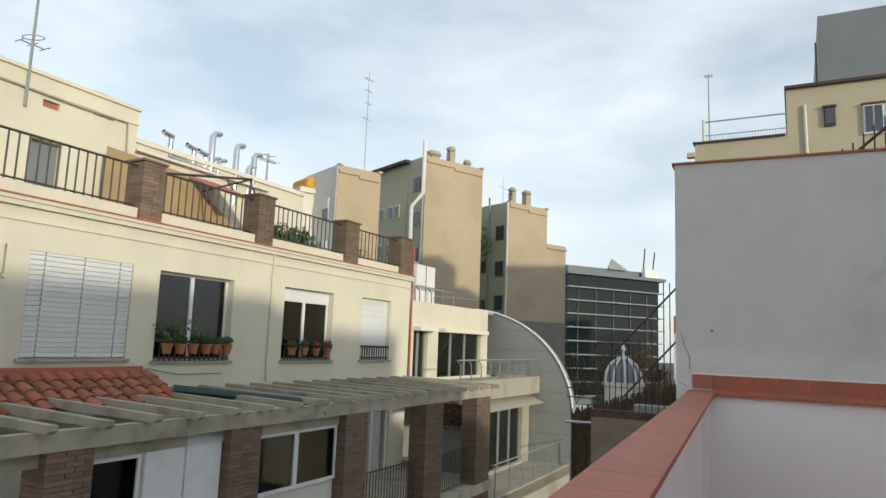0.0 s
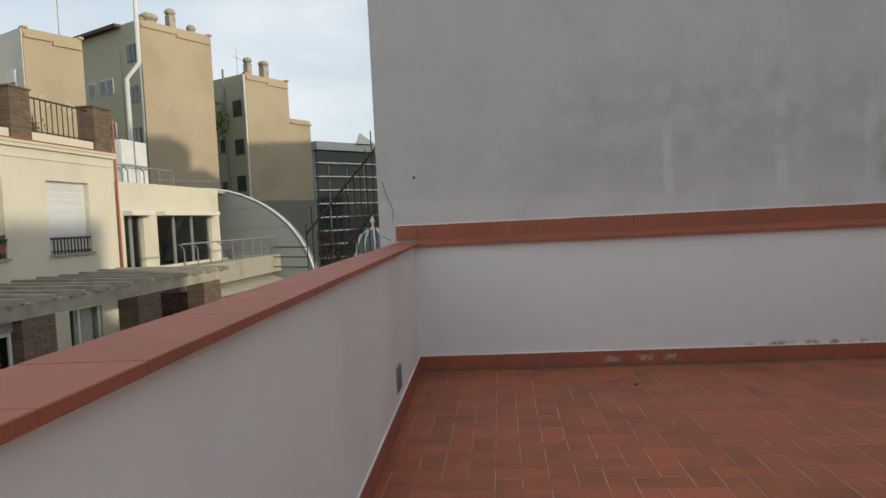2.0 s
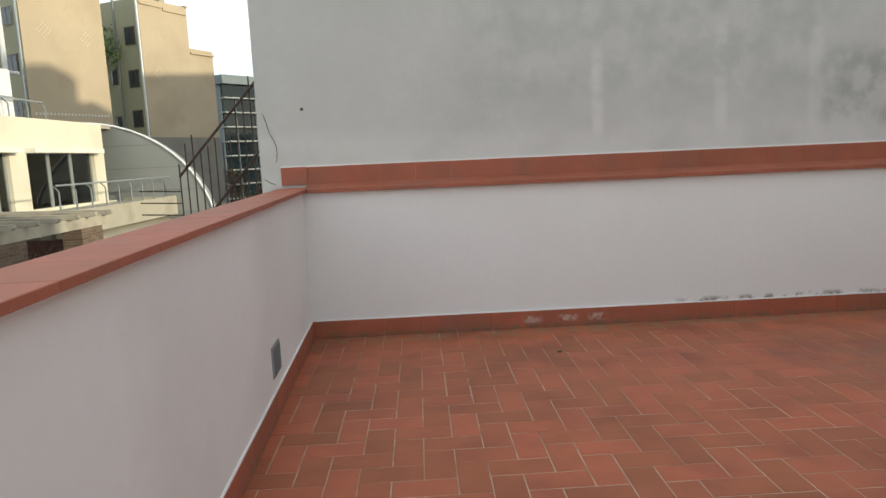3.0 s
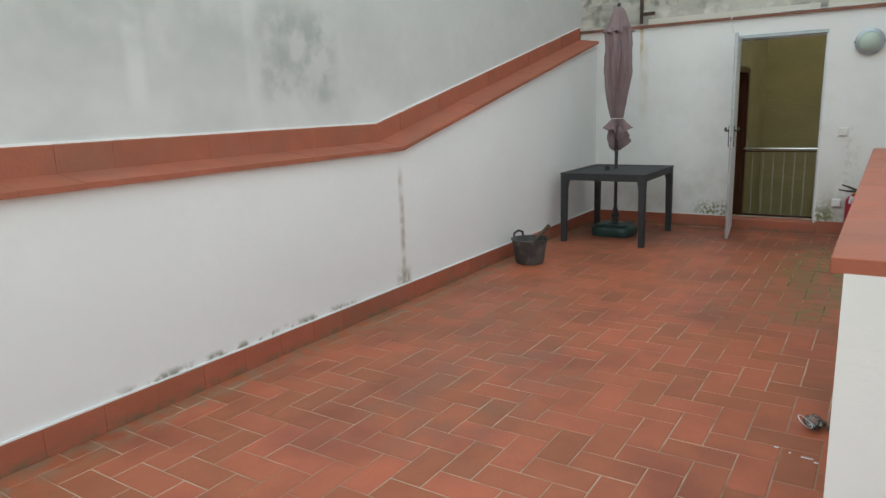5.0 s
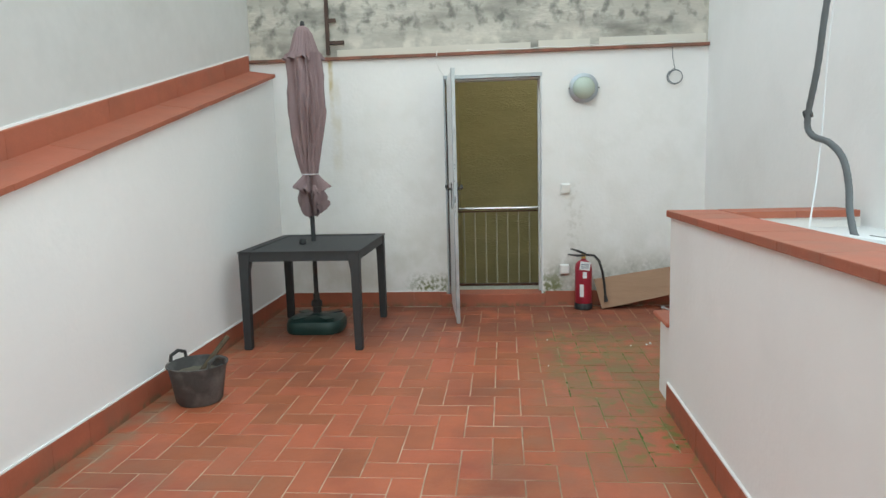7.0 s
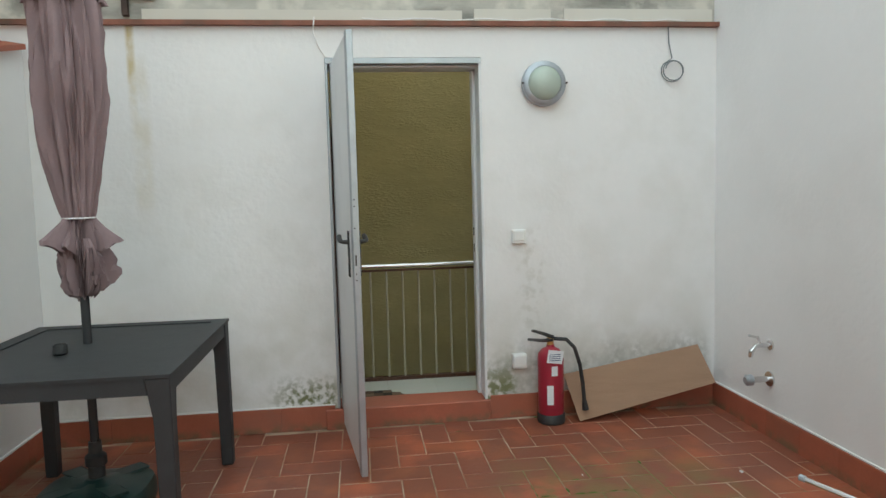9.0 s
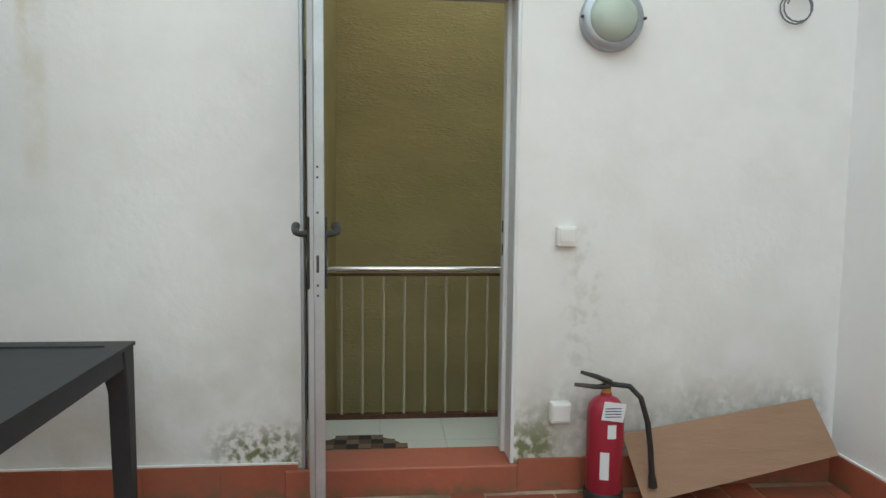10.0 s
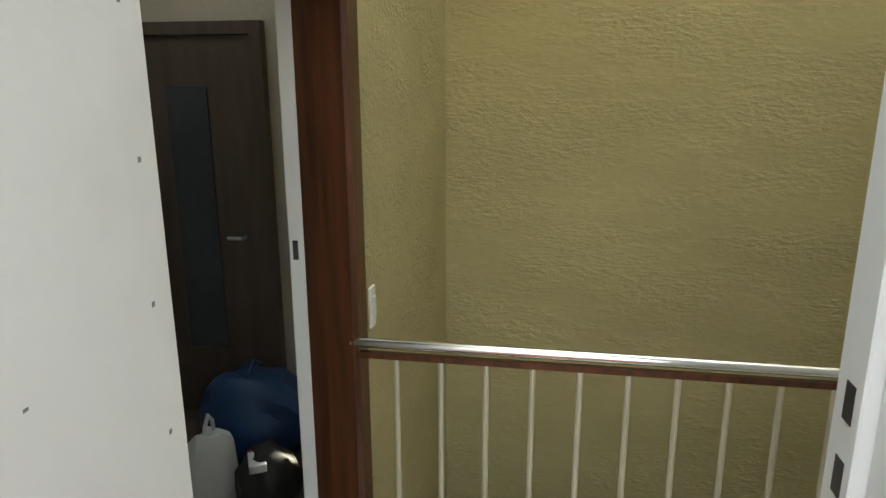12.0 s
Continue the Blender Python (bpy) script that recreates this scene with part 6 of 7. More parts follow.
part("lower_wall", wall_with_holes("x", -8.0, -0.25, 18.45, 25.05, -2.6, 0.3, [(20.4, 24.3, -2.5, -0.35)]), SHADED, lb)
part("awning", quad_sheet([(-7.98, 18.6, -0.15), (-7.98, 24.8, -0.15), (-7.35, 24.8, -0.42), (-7.35, 18.6, -0.42)], 0.03), SHADED, lb, "pale canvas awning")
for k in range(4):
    a = 20.4 + k * 0.975
    w = part("window", boxes(((-8.15, a, -2.5), (-8.1, a + 0.07, -0.35)), ((-8.15, a + 0.905, -2.5), (-8.1, a + 0.975, -0.35))), GREY_DARK, lb)
    part("pane", boxes(((-8.13, a + 0.07, -2.5), (-8.125, a + 0.905, -0.35))), CLEAR, w)
part("terrace", boxes(((-8.2, 18.2, -2.9), (-6.45, 33, -2.6)), ((-6.6, 18.2, -6), (-6.45, 33, -2.55))), SHADED, lb, "pale lower terrace slab")


def curved_rail(parent, pts, n, h=0.78):
    """A steel handrail on posts that bend outward at their tops."""
    a, b = Vector(pts[0]), Vector(pts[1])
    d = (b - a).normalized()
    out = Vector((d.y, -d.x, 0))
    up = Vector((0, 0, 1))
    rail = part("railing", tube([a + up * h - out * 0.05, b + up * h - out * 0.05], 0.022, 6), STEEL, parent, "steel handrail")
    for k in range(n):
        p = a + (b - a) * (k / (n - 1))
        part("post", tube([p, p + up * (h - 0.14), p + up * (h - 0.05) - out * 0.10 + out * 0.02, p + up * h - out * 0.14], 0.02, 6), GREY_DARK, rail)


curved_rail(lb, [(-7.68, 18.4, 0.50), (-7.68, 24.95, 0.50)], 10, 0.62)
curved_rail(lb, [(-6.52, 18.4, -2.55), (-6.52, 31.5, -2.55)], 13, 0.85)
curved_rail(lb, [(FX - 0.3, 18.4, 2.85), (FX - 0.3, 21.6, 2.85)], 5, 0.5)
part("roof_box", boxes(((-10.6, 19.3, 2.85), (-9.8, 20.55, 4.1))), METAL_WHITE, lb, "white roof cabin")
part("roof_box_frame", boxes(((-9.797, 19.28, 3.38), (-9.78, 20.57, 3.42)), ((-9.797, 19.9, 2.85), (-9.78, 19.94, 4.1))), METAL_GREY, lb)
dome = empty("curved_building", (-8, 28, -10), "building end clad in grey metal sheets with a curved roof edge", "building")
prof = [(-14, -6), (-14, 3.0)]
for k in range(17):
    a = radians(90 * k / 16)
    prof.append((-10.6 + 4.25 * math.sin(a), -0.8 + 3.78 * math.cos(a)))
prof += [(-6.35, -6)]
part("shell", profile_wall(prof, 25.1, 25.5), METAL_GREY, dome, smooth=False)
bm = bmesh.new()
for z in (2.2, 1.45, 0.7, -0.05, -0.8, -1.55, -2.3):
    xr = -10.6 + 4.25 * math.sqrt(max(0, 1 - ((z + 0.8) / 3.78) ** 2)) if z > -0.8 else -6.35
    add_box(bm, (-11.5, 25.085, z), (xr - 0.02, 25.1, z + 0.025))
part("seams", bm, GREY_DARK, dome, "dark seams between metal sheets")
bm = bmesh.new()
pts = [(-10.6 + 4.27 * math.sin(radians(90 * k / 16)), 25.08, -0.8 + 3.80 * math.cos(radians(90 * k / 16))) for k in range(17)]
part("edge_trim", add_tube(bm, pts, 0.035, 6), METAL_WHITE, dome, "pale curved edge trim")

# ---- rooftop blocks further off ----
def turned(p, deg=25):
    return Matrix.Translation((p[0], p[1], 0)) @ Matrix.Rotation(-radians(deg), 4, "Z")


def tower(p, length, depth, top, label, deep=9, wins=(), notch=None):
    """A blank tan gable of that length and, to its left, a side face with windows; p is their corner."""
    m = turned(p)
    e = empty("apartment_block", (p[0], p[1], -10), label, "building")
    part("body", add_box(bmesh.new(), (-deep, 0, -10), (0, length, top), m), GREENISH, e, "pale olive side walls")
    part("gable", add_box(bmesh.new(), (0, 0.0, -10), (0.08, length, top), m), TAN, e, "tan rendered gable")
    part("parapet", add_box(add_box(add_box(add_box(bmesh.new(), (0.08, 0.05, top - 0.55), (0.20, length * 0.45, top - 0.30), m), (0.08, length * 0.48, top - 0.75), (0.20, length - 0.1, top - 0.45), m),
                            (-0.3, 0, top), (0.16, 0.30, top + 0.12), m), (-0.3, length - 0.25, top - 0.05), (0.22, length + 0.05, top + 0.12), m), TAN, e, "tan parapet mouldings")
    for u, z, w, h, dark in wins:
        f = part("window", add_box(bmesh.new(), (u - w / 2, -0.05, z), (u + w / 2, -0.002, z + h), m), GREENISH if not dark else DOOR_DARK, e)
        part("pane", add_box(bmesh.new(), (u - w / 2 + 0.1, -0.08, z + 0.08), (u - 0.03, -0.051, z + h - 0.1), m), GLASS, f)
        part("pane", add_box(bmesh.new(), (u + 0.03, -0.08, z + 0.08), (u + w / 2 - 0.1, -0.051, z + h - 0.1), m), GLASS, f)
    return e, m


def chimney(e, m, u, v, z, h, w=0.55):
    part("chimney", add_box(add_box(bmesh.new(), (u - w / 2, v - w / 2, z), (u + w / 2, v + w / 2, z + h), m), (u - w * 0.7, v - w * 0.7, z + h), (u + w * 0.7, v + w * 0.7, z + h + 0.55), m, bevel=0.2), CONCRETE, e)


def pattern(e, m, v, z, s=0.16):
    bm = bmesh.new()
    for a in range(-3, 4):
        for b in range(-3, 4):
            if abs(a) + abs(b) <= 3 and (a + b) % 2:
                add_box(bm, (0.081, v + a * s - 0.06, z + b * s - 0.06), (0.10, v + a * s + 0.06, z + b * s + 0.06), m)
    part("vent_pattern", bm, TAN_LIGHT, e, "pale diamond of vent holes")


e, m = tower((-26.7, 49.5), 6.4, 2.6, 17.6, "tall tan rendered apartment block with chimneys", 10,
             [(-1.1, z, 1.1, 1.3, d) for z, d in ((14.6, True), (11.6, False), (8.4, True), (5.4, False))])
chimney(e, m, -0.5, 3.1, 17.7, 0.9)
chimney(e, m, -0.8, 1.3, 17.6, 0.25, 0.9)
chimney(e, m, -0.5, 5.0, 17.6, 0.15, 0.5)
pattern(e, m, 1.6, 11.4)
pattern(e, m, 4.9, 11.2)
part("drainpipe", add_box(bmesh.new(), (-0.2, -0.10, -8), (-0.08, -0.002, 17.4), m), STEEL, e)
bm = bmesh.new()
for k in range(22):
    add_box(bm, (0.081, 0.3 + 0.27 * k, 5.6), (0.11, 0.42 + 0.27 * k, 5.75), m)
part("nail_row", bm, CREAM_LIGHT, e)
part("render_patch", add_box(bmesh.new(), (0.081, 0.0, -2), (0.095, 6.4, 4.9), m), BAND_RENDER, e, "grey rendered lower band")
e, m = tower((-24.0, 61.9), 5.4, 2.6, 16.0, "tan rendered apartment block with two chimneys", 9,
             [(-1.2, z, 1.2, 1.5, True) for z in (12.2, 8.6, 5.2)] + [(-3.6, 9.0, 0.8, 1.3, True), (-3.6, 5.0, 0.8, 1.3, True)])
chimney(e, m, -0.5, 0.9, 16.0, 1.1)
chimney(e, m, -0.5, 2.9, 16.0, 1.1, 0.65)
pattern(e, m, 1.6, 9.8)
part("step_wing", add_box(bmesh.new(), (-9, 5.4, -10), (0.05, 8.3, 12.4), m), TAN, e, "lower tan wing")
part("step_top", add_box(bmesh.new(), (0.05, 5.4, 11.9), (0.2, 8.35, 12.1), m), TAN, e)
part("drainpipe", add_box(bmesh.new(), (-0.15, -0.14, -8), (0.02, -0.002, 15.9), m), METAL_WHITE, e, "white drainpipe")
part("drainpipe", add_box(bmesh.new(), (-2.9, -0.14, -8), (-2.75, -0.002, 16.8), m), METAL_GREY, e)
part("render_patch", add_box(bmesh.new(), (0.081, 0.0, -2), (0.095, 8.3, 4.3), m), BAND_RENDER, e, "grey rendered lower band")
part("roof_plants", leaves(bmesh.new(), m @ Vector((-3.6, -0.6, 12.0)), 1.5, 500, 0.2, 5, 1.3), LEAF, e, kind="stuff")
e, m = tower((-28.0, 39.0), 3.6, 4.7, 14.2, "pale apartment block with a tan gable and orange tarpaulin", 5,
             [(-1.4, 10.2, 1.0, 1.5, False), (-1.4, 7.2, 1.0, 1.5, False)])
part("front", add_box(bmesh.new(), (-5, -0.06, -10), (0.0, -0.001, 14.2), m), CREAM_LIGHT, e, "pale front wall")
pattern(e, m, 0.9, 9.9, 0.13)
pattern(e, m, 2.4, 9.7, 0.13)
for u in (-1.4,):
    for z in (10.3, 7.2):
        f = part("window", add_box(bmesh.new(), (u - 0.5, -0.10, z), (u + 0.5, -0.061, z + 1.6), m), METAL_WHITE, e)
        part("shutter", add_box(bmesh.new(), (u - 0.42, -0.13, z + 0.85), (u + 0.42, -0.101, z + 1.52), m), BLIND, f)
        part("pane", add_box(bmesh.new(), (u - 0.42, -0.13, z + 0.06), (u + 0.42, -0.101, z + 0.83), m), GLASS, f)
part("bay", add_box(add_box(bmesh.new(), (-6.8, -1.2, -10), (-3.4, 0.0, 13.0), m), (-6.9, -1.35, 12.55), (-3.2, 0.0, 12.85), m), CREAM_LIGHT, e, "pale bay front with a cornice")
f = part("window", add_box(bmesh.new(), (-6.0, -1.26, 9.9), (-4.7, -1.205, 11.6), m), METAL_WHITE, e)
part("shutter", add_box(bmesh.new(), (-5.9, -1.29, 10.7), (-4.8, -1.261, 11.5), m), BLIND, f)
part("pane", add_box(bmesh.new(), (-5.9, -1.29, 10.0), (-4.8, -1.261, 10.65), m), GLASS, f)
part("tarpaulin", add_box(bmesh.new(), (-6.3, -0.6, 13.0), (-3.6, 2.0, 13.9), m, bevel=0.15), ORANGE, e, "orange tarpaulin on the roof")
m2 = turned((-29.3, 50.6))
e = empty("apartment_block", (-28.7, 46, -10), "pale olive apartment block with a brown roof shed", "building")
part("body", add_box(bmesh.new(), (-9, 0, -10), (0.3, 8, 15.6), m2), GREENISH, e)
part("shed", add_box(bmesh.new(), (-4.2, 0.2, 15.6), (0.3, 6, 17.4), m2), DOOR_DARK, e, "brown timber roof shed")
part("shed_roof", add_box(bmesh.new(), (-5.2, -0.4, 17.4), (0.5, 6.3, 17.65), m2), RUST, e, "rusty shed roof")
for u in (-3.6, -2.1, -1.1):
    for z in (12.6, 9.2):
        f = part("window", add_box(bmesh.new(), (u - 0.4, -0.06, z), (u + 0.4, -0.002, z + 1.2), m2), CREAM_LIGHT, e)
        part("pane", add_box(bmesh.new(), (u - 0.32, -0.09, z + 0.08), (u + 0.32, -0.061, z + 1.1), m2), GLASS, f)
fl = empty("tall_flue", (-26.5, 46.3, 8), "tall white flue pipe against the blocks", "flue")
part("pipe", tube([(-26.1, 46.4, -10), (-26.1, 46.4, 12.5), (-25.2, 46.6, 13.6), (-25.2, 46.6, 17.9)], 0.16, 8), METAL_WHITE, fl, smooth=True)
part("pipe", tube([(-27.3, 46.4, 8.2), (-25.3, 46.4, 7.9)], 0.10, 8), METAL_WHITE, fl, smooth=True)
aerial((-28.5, 43.0, 14.2), 8.6, [(0.55, 0.5, 3), (0.7, 0.4, 5), (0.82, 0.4, 5), (0.93, 0.5, 6)], "tall lattice aerial on a far roof")
aerial((-24.9, 62.4, 16), 2.6, [(0.6, 0.9, 3)], "small aerial on a far roof")

# glass office building
m = turned((-36.3, 120.1), 35)
off = empty("office_building", (-36, 120, -10), "dark glass office building with pale floor bands", "building")
OW = 23
part("body", add_box(bmesh.new(), (-10, 0, -10), (0, OW, 13.5), m), BAND, off)
for k in range(9):
    z = -8.3 + k * 2.45
    part("storey_glass", add_box(bmesh.new(), (0, 0.2, z), (0.4 + 0.3 * (k == 8), OW - 0.4, z + 2.1), m), GLASS_BLUE, off, "blue-grey window band")
    part("floor_band", add_box(bmesh.new(), (-0.2, -0.2, z - 0.2), (1.3, OW + 0.4, z), m), METAL_GREY, off, "pale metal floor band")
    for j in range(5):
        v = 2.6 + j * 4.2
        part("mullion", add_box(bmesh.new(), (0.41, v, z), (0.55, v + 0.10, z + 2.1), m), BAND, off)
part("roof", add_box(add_box(bmesh.new(), (-9, -0.5, 13.5), (1.6, OW + 0.6, 14.1), m), (-8, 1, 14.1), (-0.5, OW - 3, 15.3), m), BAND, off, "grey roof slabs")
part("roof_fin", quad_sheet([m @ Vector((0, 10, 15.2)), m @ Vector((0, 15, 15.2)), m @ Vector((0, 11, 17.2))], 0.2), METAL_GREY, off)
part("mast", tube([m @ Vector((0, OW - 4, 14)), m @ Vector((0, OW - 3.4, 20))], 0.14, 5), RUST, off)
part("mast", tube([m @ Vector((0, OW - 1.6, 14)), m @ Vector((0, OW - 0.8, 19.5))], 0.14, 5), RUST, off)
part("stair_box", add_box(bmesh.new(), (0, OW - 4.3, 14.1), (0.9, OW - 1, 15.8), m), METAL_WHITE, off)
e = empty("far_block", (-14, 118, -10), "far pale block with an orange roof top", "building")
part("body", boxes(((-17, 118, -10), (-8, 126, 5.0))), CREAM_LIGHT, e)
part("top", boxes(((-17, 118, 5.0), (-8, 126, 7.8))), POT, e, "orange brick top storey")
for k in range(4):
    for j in range(4):
        part("window", boxes(((-16.4 + 2.1 * j, 117.95, -8 + 3.1 * k), (-15.2 + 2.1 * j, 117.99, -6.2 + 3.1 * k))), GLASS, e)


def tree(at, h, seed, spread=2.6, leafy=0):
    rnd = random.Random(seed)
    e = empty("tree", at, "slender bare tree with thin reddish branches", "tree", "street trees")
    base = Vector(at)
    bm = add_tube(bmesh.new(), [base, base + Vector((0.1, 0, h * 0.5)), base + Vector((0, 0.1, h))], [0.22, 0.15, 0.04], 7)
    part("trunk", bm, DRY, e)
    bm = bmesh.new()
    tips = []
    for k in range(26):
        t = rnd.uniform(0.35, 0.98)
        p = base + Vector((0, 0, h * t))
        a = rnd.uniform(0, 6.28)
        ln = spread * (1.1 - t) * rnd.uniform(0.8, 1.5)
        q = p + Vector((math.cos(a) * ln, math.sin(a) * ln, ln * 1.1))
        add_tube(bm, [p, (p + q) / 2 + Vector((0, 0, 0.2)), q], [0.07, 0.045, 0.02], 4, False)
        for _ in range(5):
            s = p.lerp(q, rnd.uniform(0.3, 1))
            add_tube(bm, [s, s + Vector((rnd.uniform(-1, 1), rnd.uniform(-1, 1), rnd.uniform(0.3, 1.2))) * spread * 0.3], [0.03, 0.01], 3, False)
        tips.append(q)
    part("branches", bm, DRY, e, kind="stuff")
    bm = bmesh.new()
    for k, q in enumerate(tips):
        leaves(bm, q, spread * 0.35, 45, 0.16, seed + k)
    part("leaves", bm, material("brown_leaf", (0.11, 0.075, 0.035), 0.8, var=0.4, island=0.4) if seed == 100 else bpy.data.materials["brown_leaf"], e)


for k, (x, y) in enumerate(((-22, 92), (-19, 88), (-16.5, 90), (-13.8, 86), (-24, 84))):
    tree((x, y, -10), 9.5 + (k % 3), 100 + k, 2.8)

# small domed pavilion and the street level
pv = empty("domed_pavilion", (-12.3, 60, -10), "small white ribbed dome on a pavilion", "pavilion")
part("drum", lathe([(1.6, -10), (1.6, -1.4), (1.75, -1.3), (1.75, -1.0)], 20, (-12.3, 60, 0)), CREAM_LIGHT, pv, smooth=True)
part("dome", lathe([(1.45, -1.0), (1.4, -0.3), (1.05, 0.45), (0.5, 0.85), (0.2, 0.95)], 20, (-12.3, 60, 0)), GREY_DARK, pv, smooth=True)
for k in range(10):
    a = 2 * math.pi * k / 10
    part("rib", tube([(-12.3 + r * math.cos(a), 60 + r * math.sin(a), z) for r, z in ((1.6, -1.2), (1.5, -0.25), (1.15, 0.5), (0.6, 0.95), (0.15, 1.1))], 0.09, 5), METAL_WHITE, pv)
part("finial", lathe([(0.5, 1.0), (0.5, 1.15), (0.12, 1.2), (0.1, 1.6), (0.25, 1.75), (0.05, 2.2)], 10, (-12.3, 60, 0)), METAL_WHITE, pv, "white finial")
structure("ground", boxes(((-600, -600, -10.4), (600, 600, -10))), GROUND, "street level far below")
vp = empty("flat_roof_building", (-9, 50, -10), "long pale flat roof beyond the court", "building")
part("body", boxes(((-24, 40, -10), (-3, 56, -3.2)), ((-24, 39.7, -3.2), (-3, 56.2, -2.9))), CREAM_LIGHT, vp)
part("band", boxes(((-24, 39.6, -5.0), (-3, 39.7, -4.2))), GREY_DARK, vp, "dark roof band")

# ---- metal fences, reed screen and box behind the parapet ----
fe = empty("spiked_fence", (-0.9, 9.6, 0.7), "rusty spiked metal fence with a slanting brace", "fence")
heads = [(-1.42, 1.37), (-1.31, 1.585), (-1.08, 1.48), (-0.88, 1.63), (-0.58, 2.31), (-0.35, 2.55)]
for k in range(14):
    x = -1.415 + k * 0.077
    top = next(za + (zb - za) * (x - xa) / (xb - xa) for (xa, za), (xb, zb) in zip(heads, heads[1:]) if x <= xb)
    part("spike", tube([(x, 9.6, 0.72), (x, 9.6, top + 0.05 * (k % 3))], 0.0075, 5), RUST, fe)
part("brace", tube([(-1.42, 9.6, 1.25), (-0.36, 9.6, 2.39)], 0.014, 6), RUST, fe)
part("brace", tube([(-1.12, 9.6, 0.88), (-0.34, 9.6, 1.74)], 0.014, 6), RUST, fe)
for z in (1.10, 0.98, 0.86):
    part("rod", tube([(-1.85, 9.62, z + 0.02), (-1.415, 9.6, z)], 0.007, 5), RUST, fe)
part("foot", boxes(((-1.5, 9.58, 0.64), (-0.1, 9.66, 0.74))), RUST, fe)
part("foot_wall", boxes(((-1.5, 9.58, -10), (-0.1, 9.72, 0.64))), MORTAR, fe)
sc = empty("reed_screen", (-1.5, 11.5, -2), "dark dry reed screen along the next terrace", "screen")
bm = bmesh.new()
rnd = random.Random(8)
for k in range(240):
    x = -2.35 + 1.75 * k / 240
    z = 0.50 + 0.58 * (k / 240) + rnd.uniform(-0.05, 0.06)
    add_box(bm, (x, 11.5 + rnd.uniform(0, 0.03), -2.5), (x + 0.008, 11.53 + rnd.uniform(0, 0.03), z))
part("reeds", bm, DRY, sc, kind="stuff")
part("backing", boxes(((-2.36, 11.56, -10), (-0.4, 11.6, 0.2))), DOOR_DARK, sc)
part("twigs", leaves(bmesh.new(), (-1.35, 11.45, 0.35), 0.55, 600, 0.03, 12, 0.5), DRY, sc)
part("top_pipe", tube([(-2.40, 11.42, 0.36), (-1.3, 11.42, 0.38)], 0.025, 8), STEEL, sc, "grey top pipe")
bx = empty("metal_box", (-1.0, 11.2, 0.2), "grey louvred metal box behind the parapet", "box")
part("body", add_box(bmesh.new(), (-1.28, 11.1, -0.6), (-0.70, 11.4, 0.72), bevel=0.01), METAL_GREY, bx)
for k in range(6):
    part("louvre", boxes(((-1.20, 11.085, 0.0 + 0.09 * k), (-0.78, 11.1, 0.05 + 0.09 * k))), GREY_DARK, bx)

# ---- yellowish building behind the party wall ----
yb = empty("ochre_building", (2.5, 30, -10), "pale ochre building with a roof terrace and a grey clad top", "building")
OCHRE = material("pale_ochre_render", (0.44, 0.39, 0.28), 0.9, var=0.07, scale=0.4, stain=(0.32, 0.28, 0.18), stain_amount=0.4, stain_scale=0.5)
part("low_wing", boxes(((-2.25, 30, -10), (1.25, 40, 10.15))), OCHRE, yb)
part("high_wing", boxes(((1.25, 29.99, -10), (9.5, 42, 12.05))), OCHRE, yb)
part("eave", boxes(((1.2, 29.85, 12.05), (9.6, 42, 12.17)), ((-2.32, 29.9, 10.15), (1.2, 40, 10.22))), RUST, yb, "rusty roof edge")
part("corner_spout", boxes(((-2.55, 29.8, 9.55), (-2.25, 30.1, 9.75))), OCHRE, yb)
for x0, x1, z0, z1 in ((2.56, 2.95, 10.35, 11.1), (3.87, 4.55, 9.88, 11.03), (5.5, 6.25, 9.85, 11.0)):
    f = part("window", boxes(((x0, 29.9, z0), (x1, 29.989, z1))), METAL_WHITE if x0 > 3 else RUST, yb)
    for a, b in (((x0 + 0.06, (x0 + x1) / 2 - 0.03), ((x0 + x1) / 2 + 0.03, x1 - 0.06)) if x0 > 3 else ((x0 + 0.04, x1 - 0.04),)):
        part("pane", boxes(((a, 29.87, z0 + 0.08), (b, 29.899, z1 - 0.06))), GLASS, f)
    part("lintel", boxes(((x0 - 0.05, 29.86, z1), (x1 + 0.05, 29.98, z1 + 0.08))), RUST, f)
bm = add_prism(bmesh.new(), [(2.5, 30.5), (7.0, 30.5), (7.0, 38), (2.5, 38)], 12.17, 15.2)
part("clad_top", bm, GREY_DARK, yb, "grey metal clad roof top")
part("trellis", boxes(((2.35, 30.3, 12.17), (2.42, 30.5, 14.0))), IRON, yb)
part("downpipe", tube([(1.9, 29.93, 11.3), (1.95, 29.93, 8)], 0.06, 6), CREAM_LIGHT, yb)
rl = part("roof_rail", add_tube(tube([(-1.95, 30.1, 11.1), (1.2, 30.1, 11.1)], 0.03, 6), [(-1.95, 30.1, 10.5), (1.2, 30.1, 10.5)], 0.02, 6), STEEL, yb, "steel terrace rail")
for k in range(30):
    part("bar", boxes(((-1.9 + k * 0.105, 30.09, 10.15), (-1.885 + k * 0.105, 30.11, 10.5))), STEEL, rl)
part("post", tube([(-1.9, 30.1, 10.2), (-1.9, 30.1, 11.2)], 0.06, 6), CREAM_LIGHT, rl)
aerial((-2.1, 30.3, 10.2), 3.3, [(0.97, 0.1, 3)], "thin aerial with a small head on the terrace")
sp = empty("spiked_barrier", (2.2, 9.2, 3.3), "rusty fan of iron spikes with slanting braces", "fence")
tops = [3.86, 3.92, 4.02, 4.10, 4.20, 4.28, 4.40, 4.48, 4.60, 4.58, 4.66, 4.60, 4.64, 4.58, 4.62, 4.60, 4.62, 4.6]
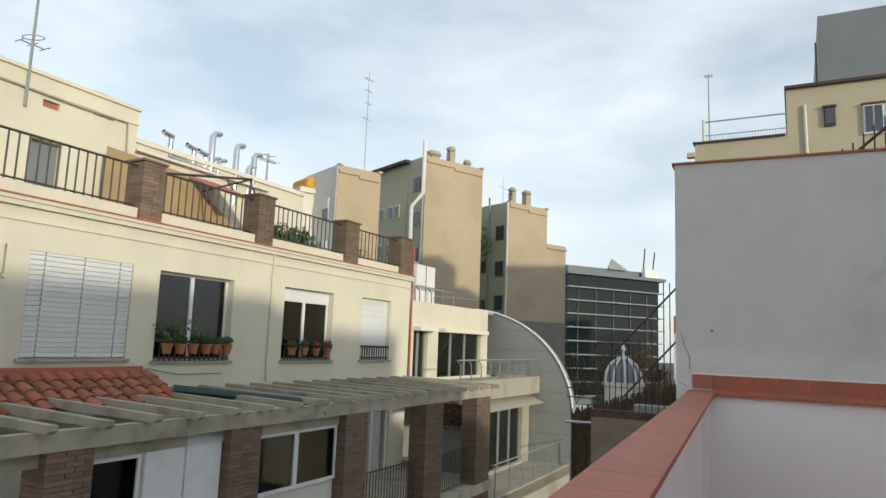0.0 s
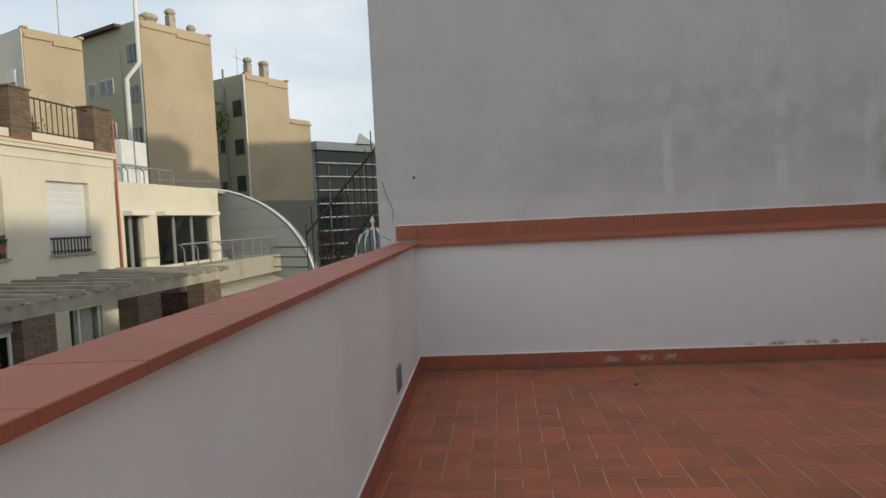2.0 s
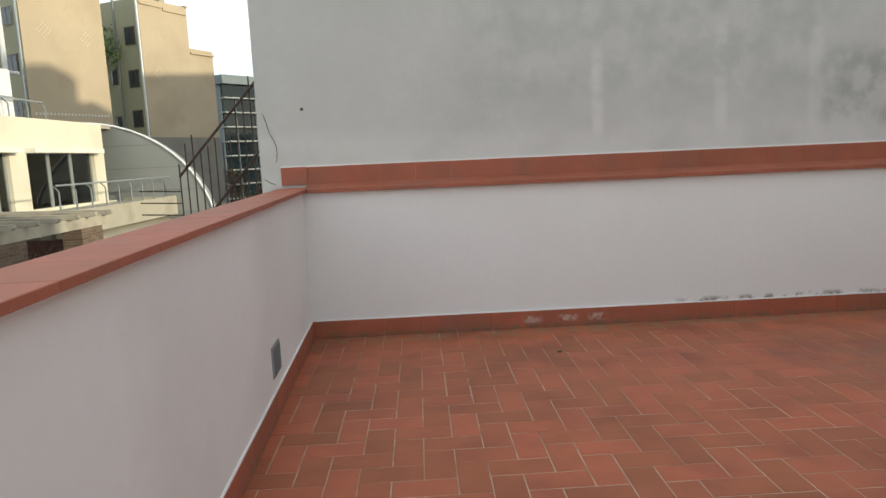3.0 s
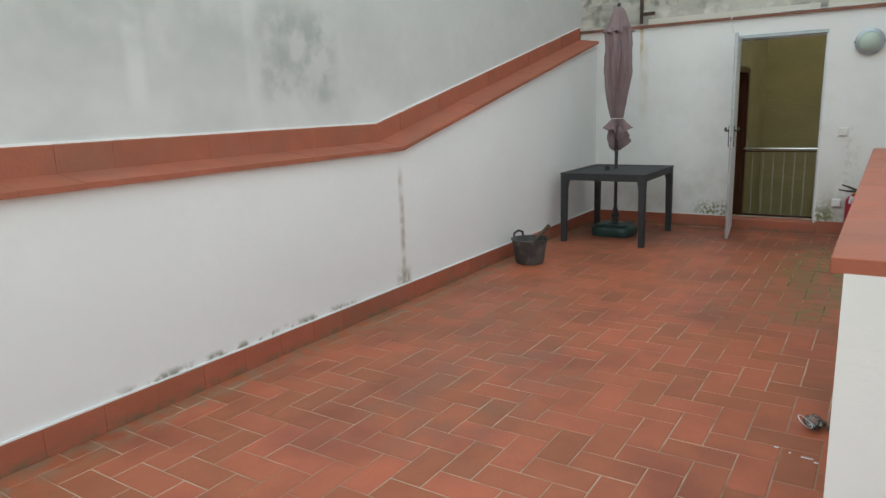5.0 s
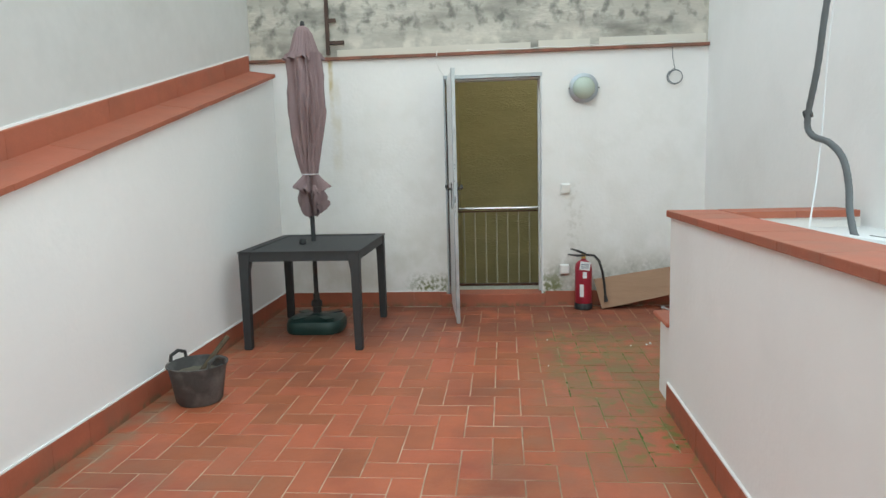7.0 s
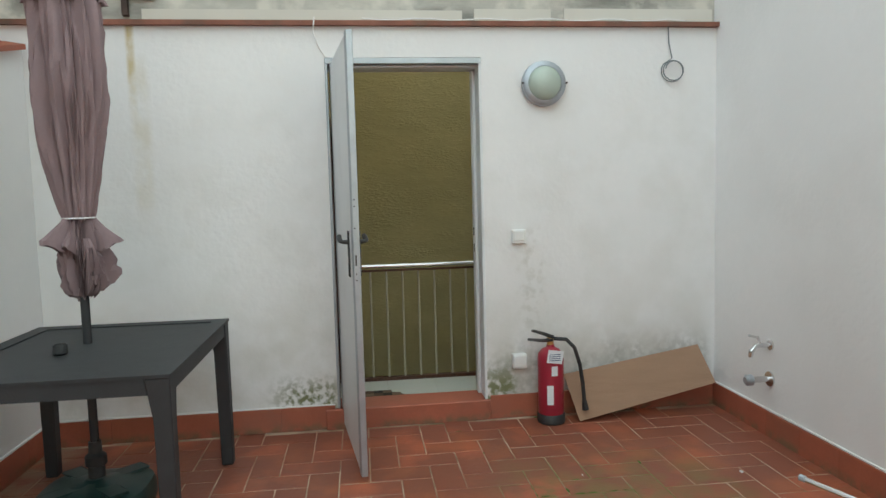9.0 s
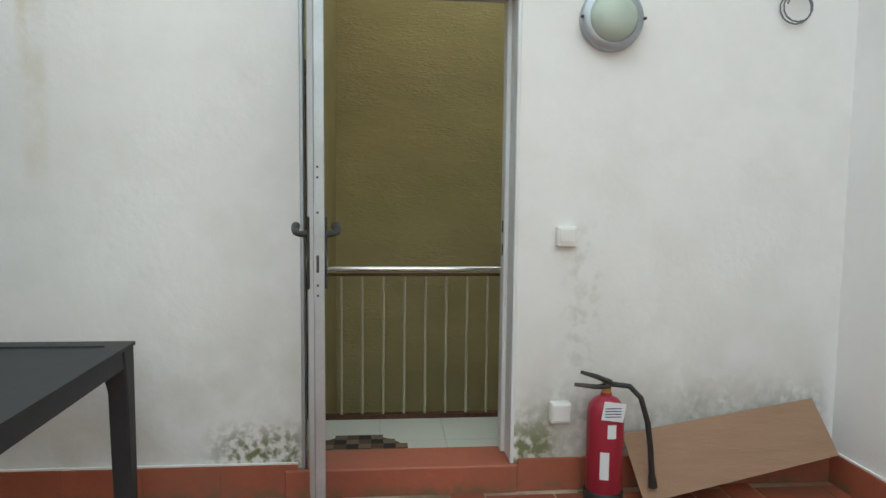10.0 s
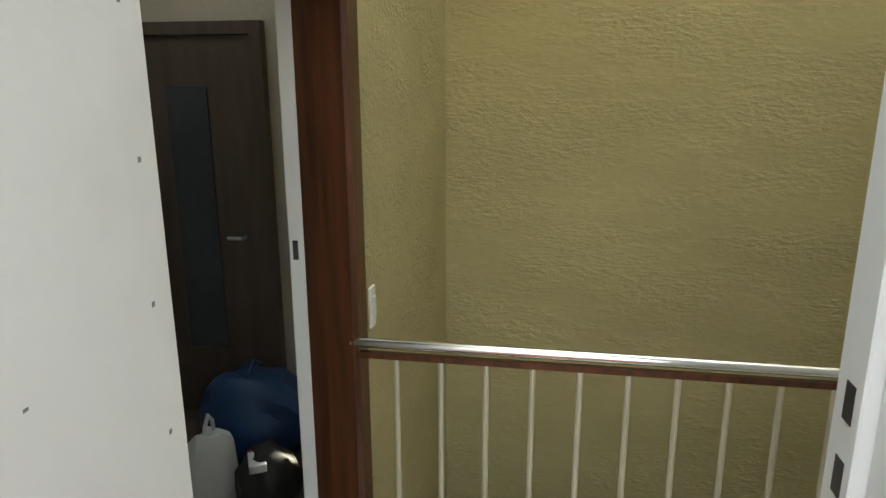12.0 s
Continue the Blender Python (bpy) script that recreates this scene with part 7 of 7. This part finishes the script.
for k, z in enumerate(tops):
    x = 1.45 + 0.105 * k
    part("spike", tube([(x, 9.2, 3.3), (x + 0.01, 9.2, z)], 0.009, 5), RUST, sp)
part("brace", tube([(1.3, 9.2, 3.55), (2.24, 9.2, 4.38), (3.3, 9.2, 4.42)], 0.018, 6), RUST, sp)
part("brace", tube([(2.0, 9.2, 3.6), (2.27, 9.2, 3.86), (3.3, 9.2, 3.80)], 0.018, 6), RUST, sp)
part("foot_wall", boxes(((1.0, 9.15, -10), (3.6, 9.3, 3.3))), CONCRETE, sp)
# added block east of the far blocks, hidden behind the party wall, shades their gables
structure("background_block", boxes(((3.0, 44, -10), (24, 70, 15.5))), CREAM)

# all beyond the terrace is laid out on its own plan, turned and set down here
outside = Matrix.Translation((0.82, 0.58, 0.13)) @ Matrix.Rotation(radians(-2.35), 4, "Z") @ Matrix((
    (1, 0, 0, 0), (0, 1, 0, 0), (0.0064, -0.0066, 1, 0), (0, 0, 0, 1))) @ Matrix.Translation((-1.15, -1.10, 0))
off.matrix_basis = Matrix.Translation((0, 0, 2.0)) @ off.matrix_basis
yb.matrix_basis = Matrix.Translation((-0.35, 0, 0.2))  @ yb.matrix_basis
for ob in [o for o in scene.objects if o not in near and o.parent is None and o.name != "ground"]:
    ob.matrix_basis = outside @ ob.matrix_basis

# cracks and marks in the grey wall
bm = bmesh.new()
rnd = random.Random(3)
for pts in ([(-0.20, 1.80), (-0.17, 1.70), (-0.16, 1.64), (-0.12, 1.57), (-0.11, 1.48), (-0.125, 1.40)], [(-0.22, 1.28), (-0.18, 1.25), (-0.13, 1.235)]):
    line = []
    for (xa, za), (xb, zb) in zip(pts, pts[1:]):
        line += [(xa + (xb - xa) * j / 5 + rnd.uniform(-0.006, 0.006), BY - 0.0005, za + (zb - za) * j / 5) for j in range(5)]
    add_tube(bm, line, 0.0035, 4)
part("crack", bm, DIRT, party, "dark crack in the render")
part("anchor_hole", lathe([(0.012, 0), (0.014, 0.004), (0.008, 0.006)], 10, (0.11, BY, 1.825), Matrix.Rotation(radians(90), 4, "X")), DIRT, party)
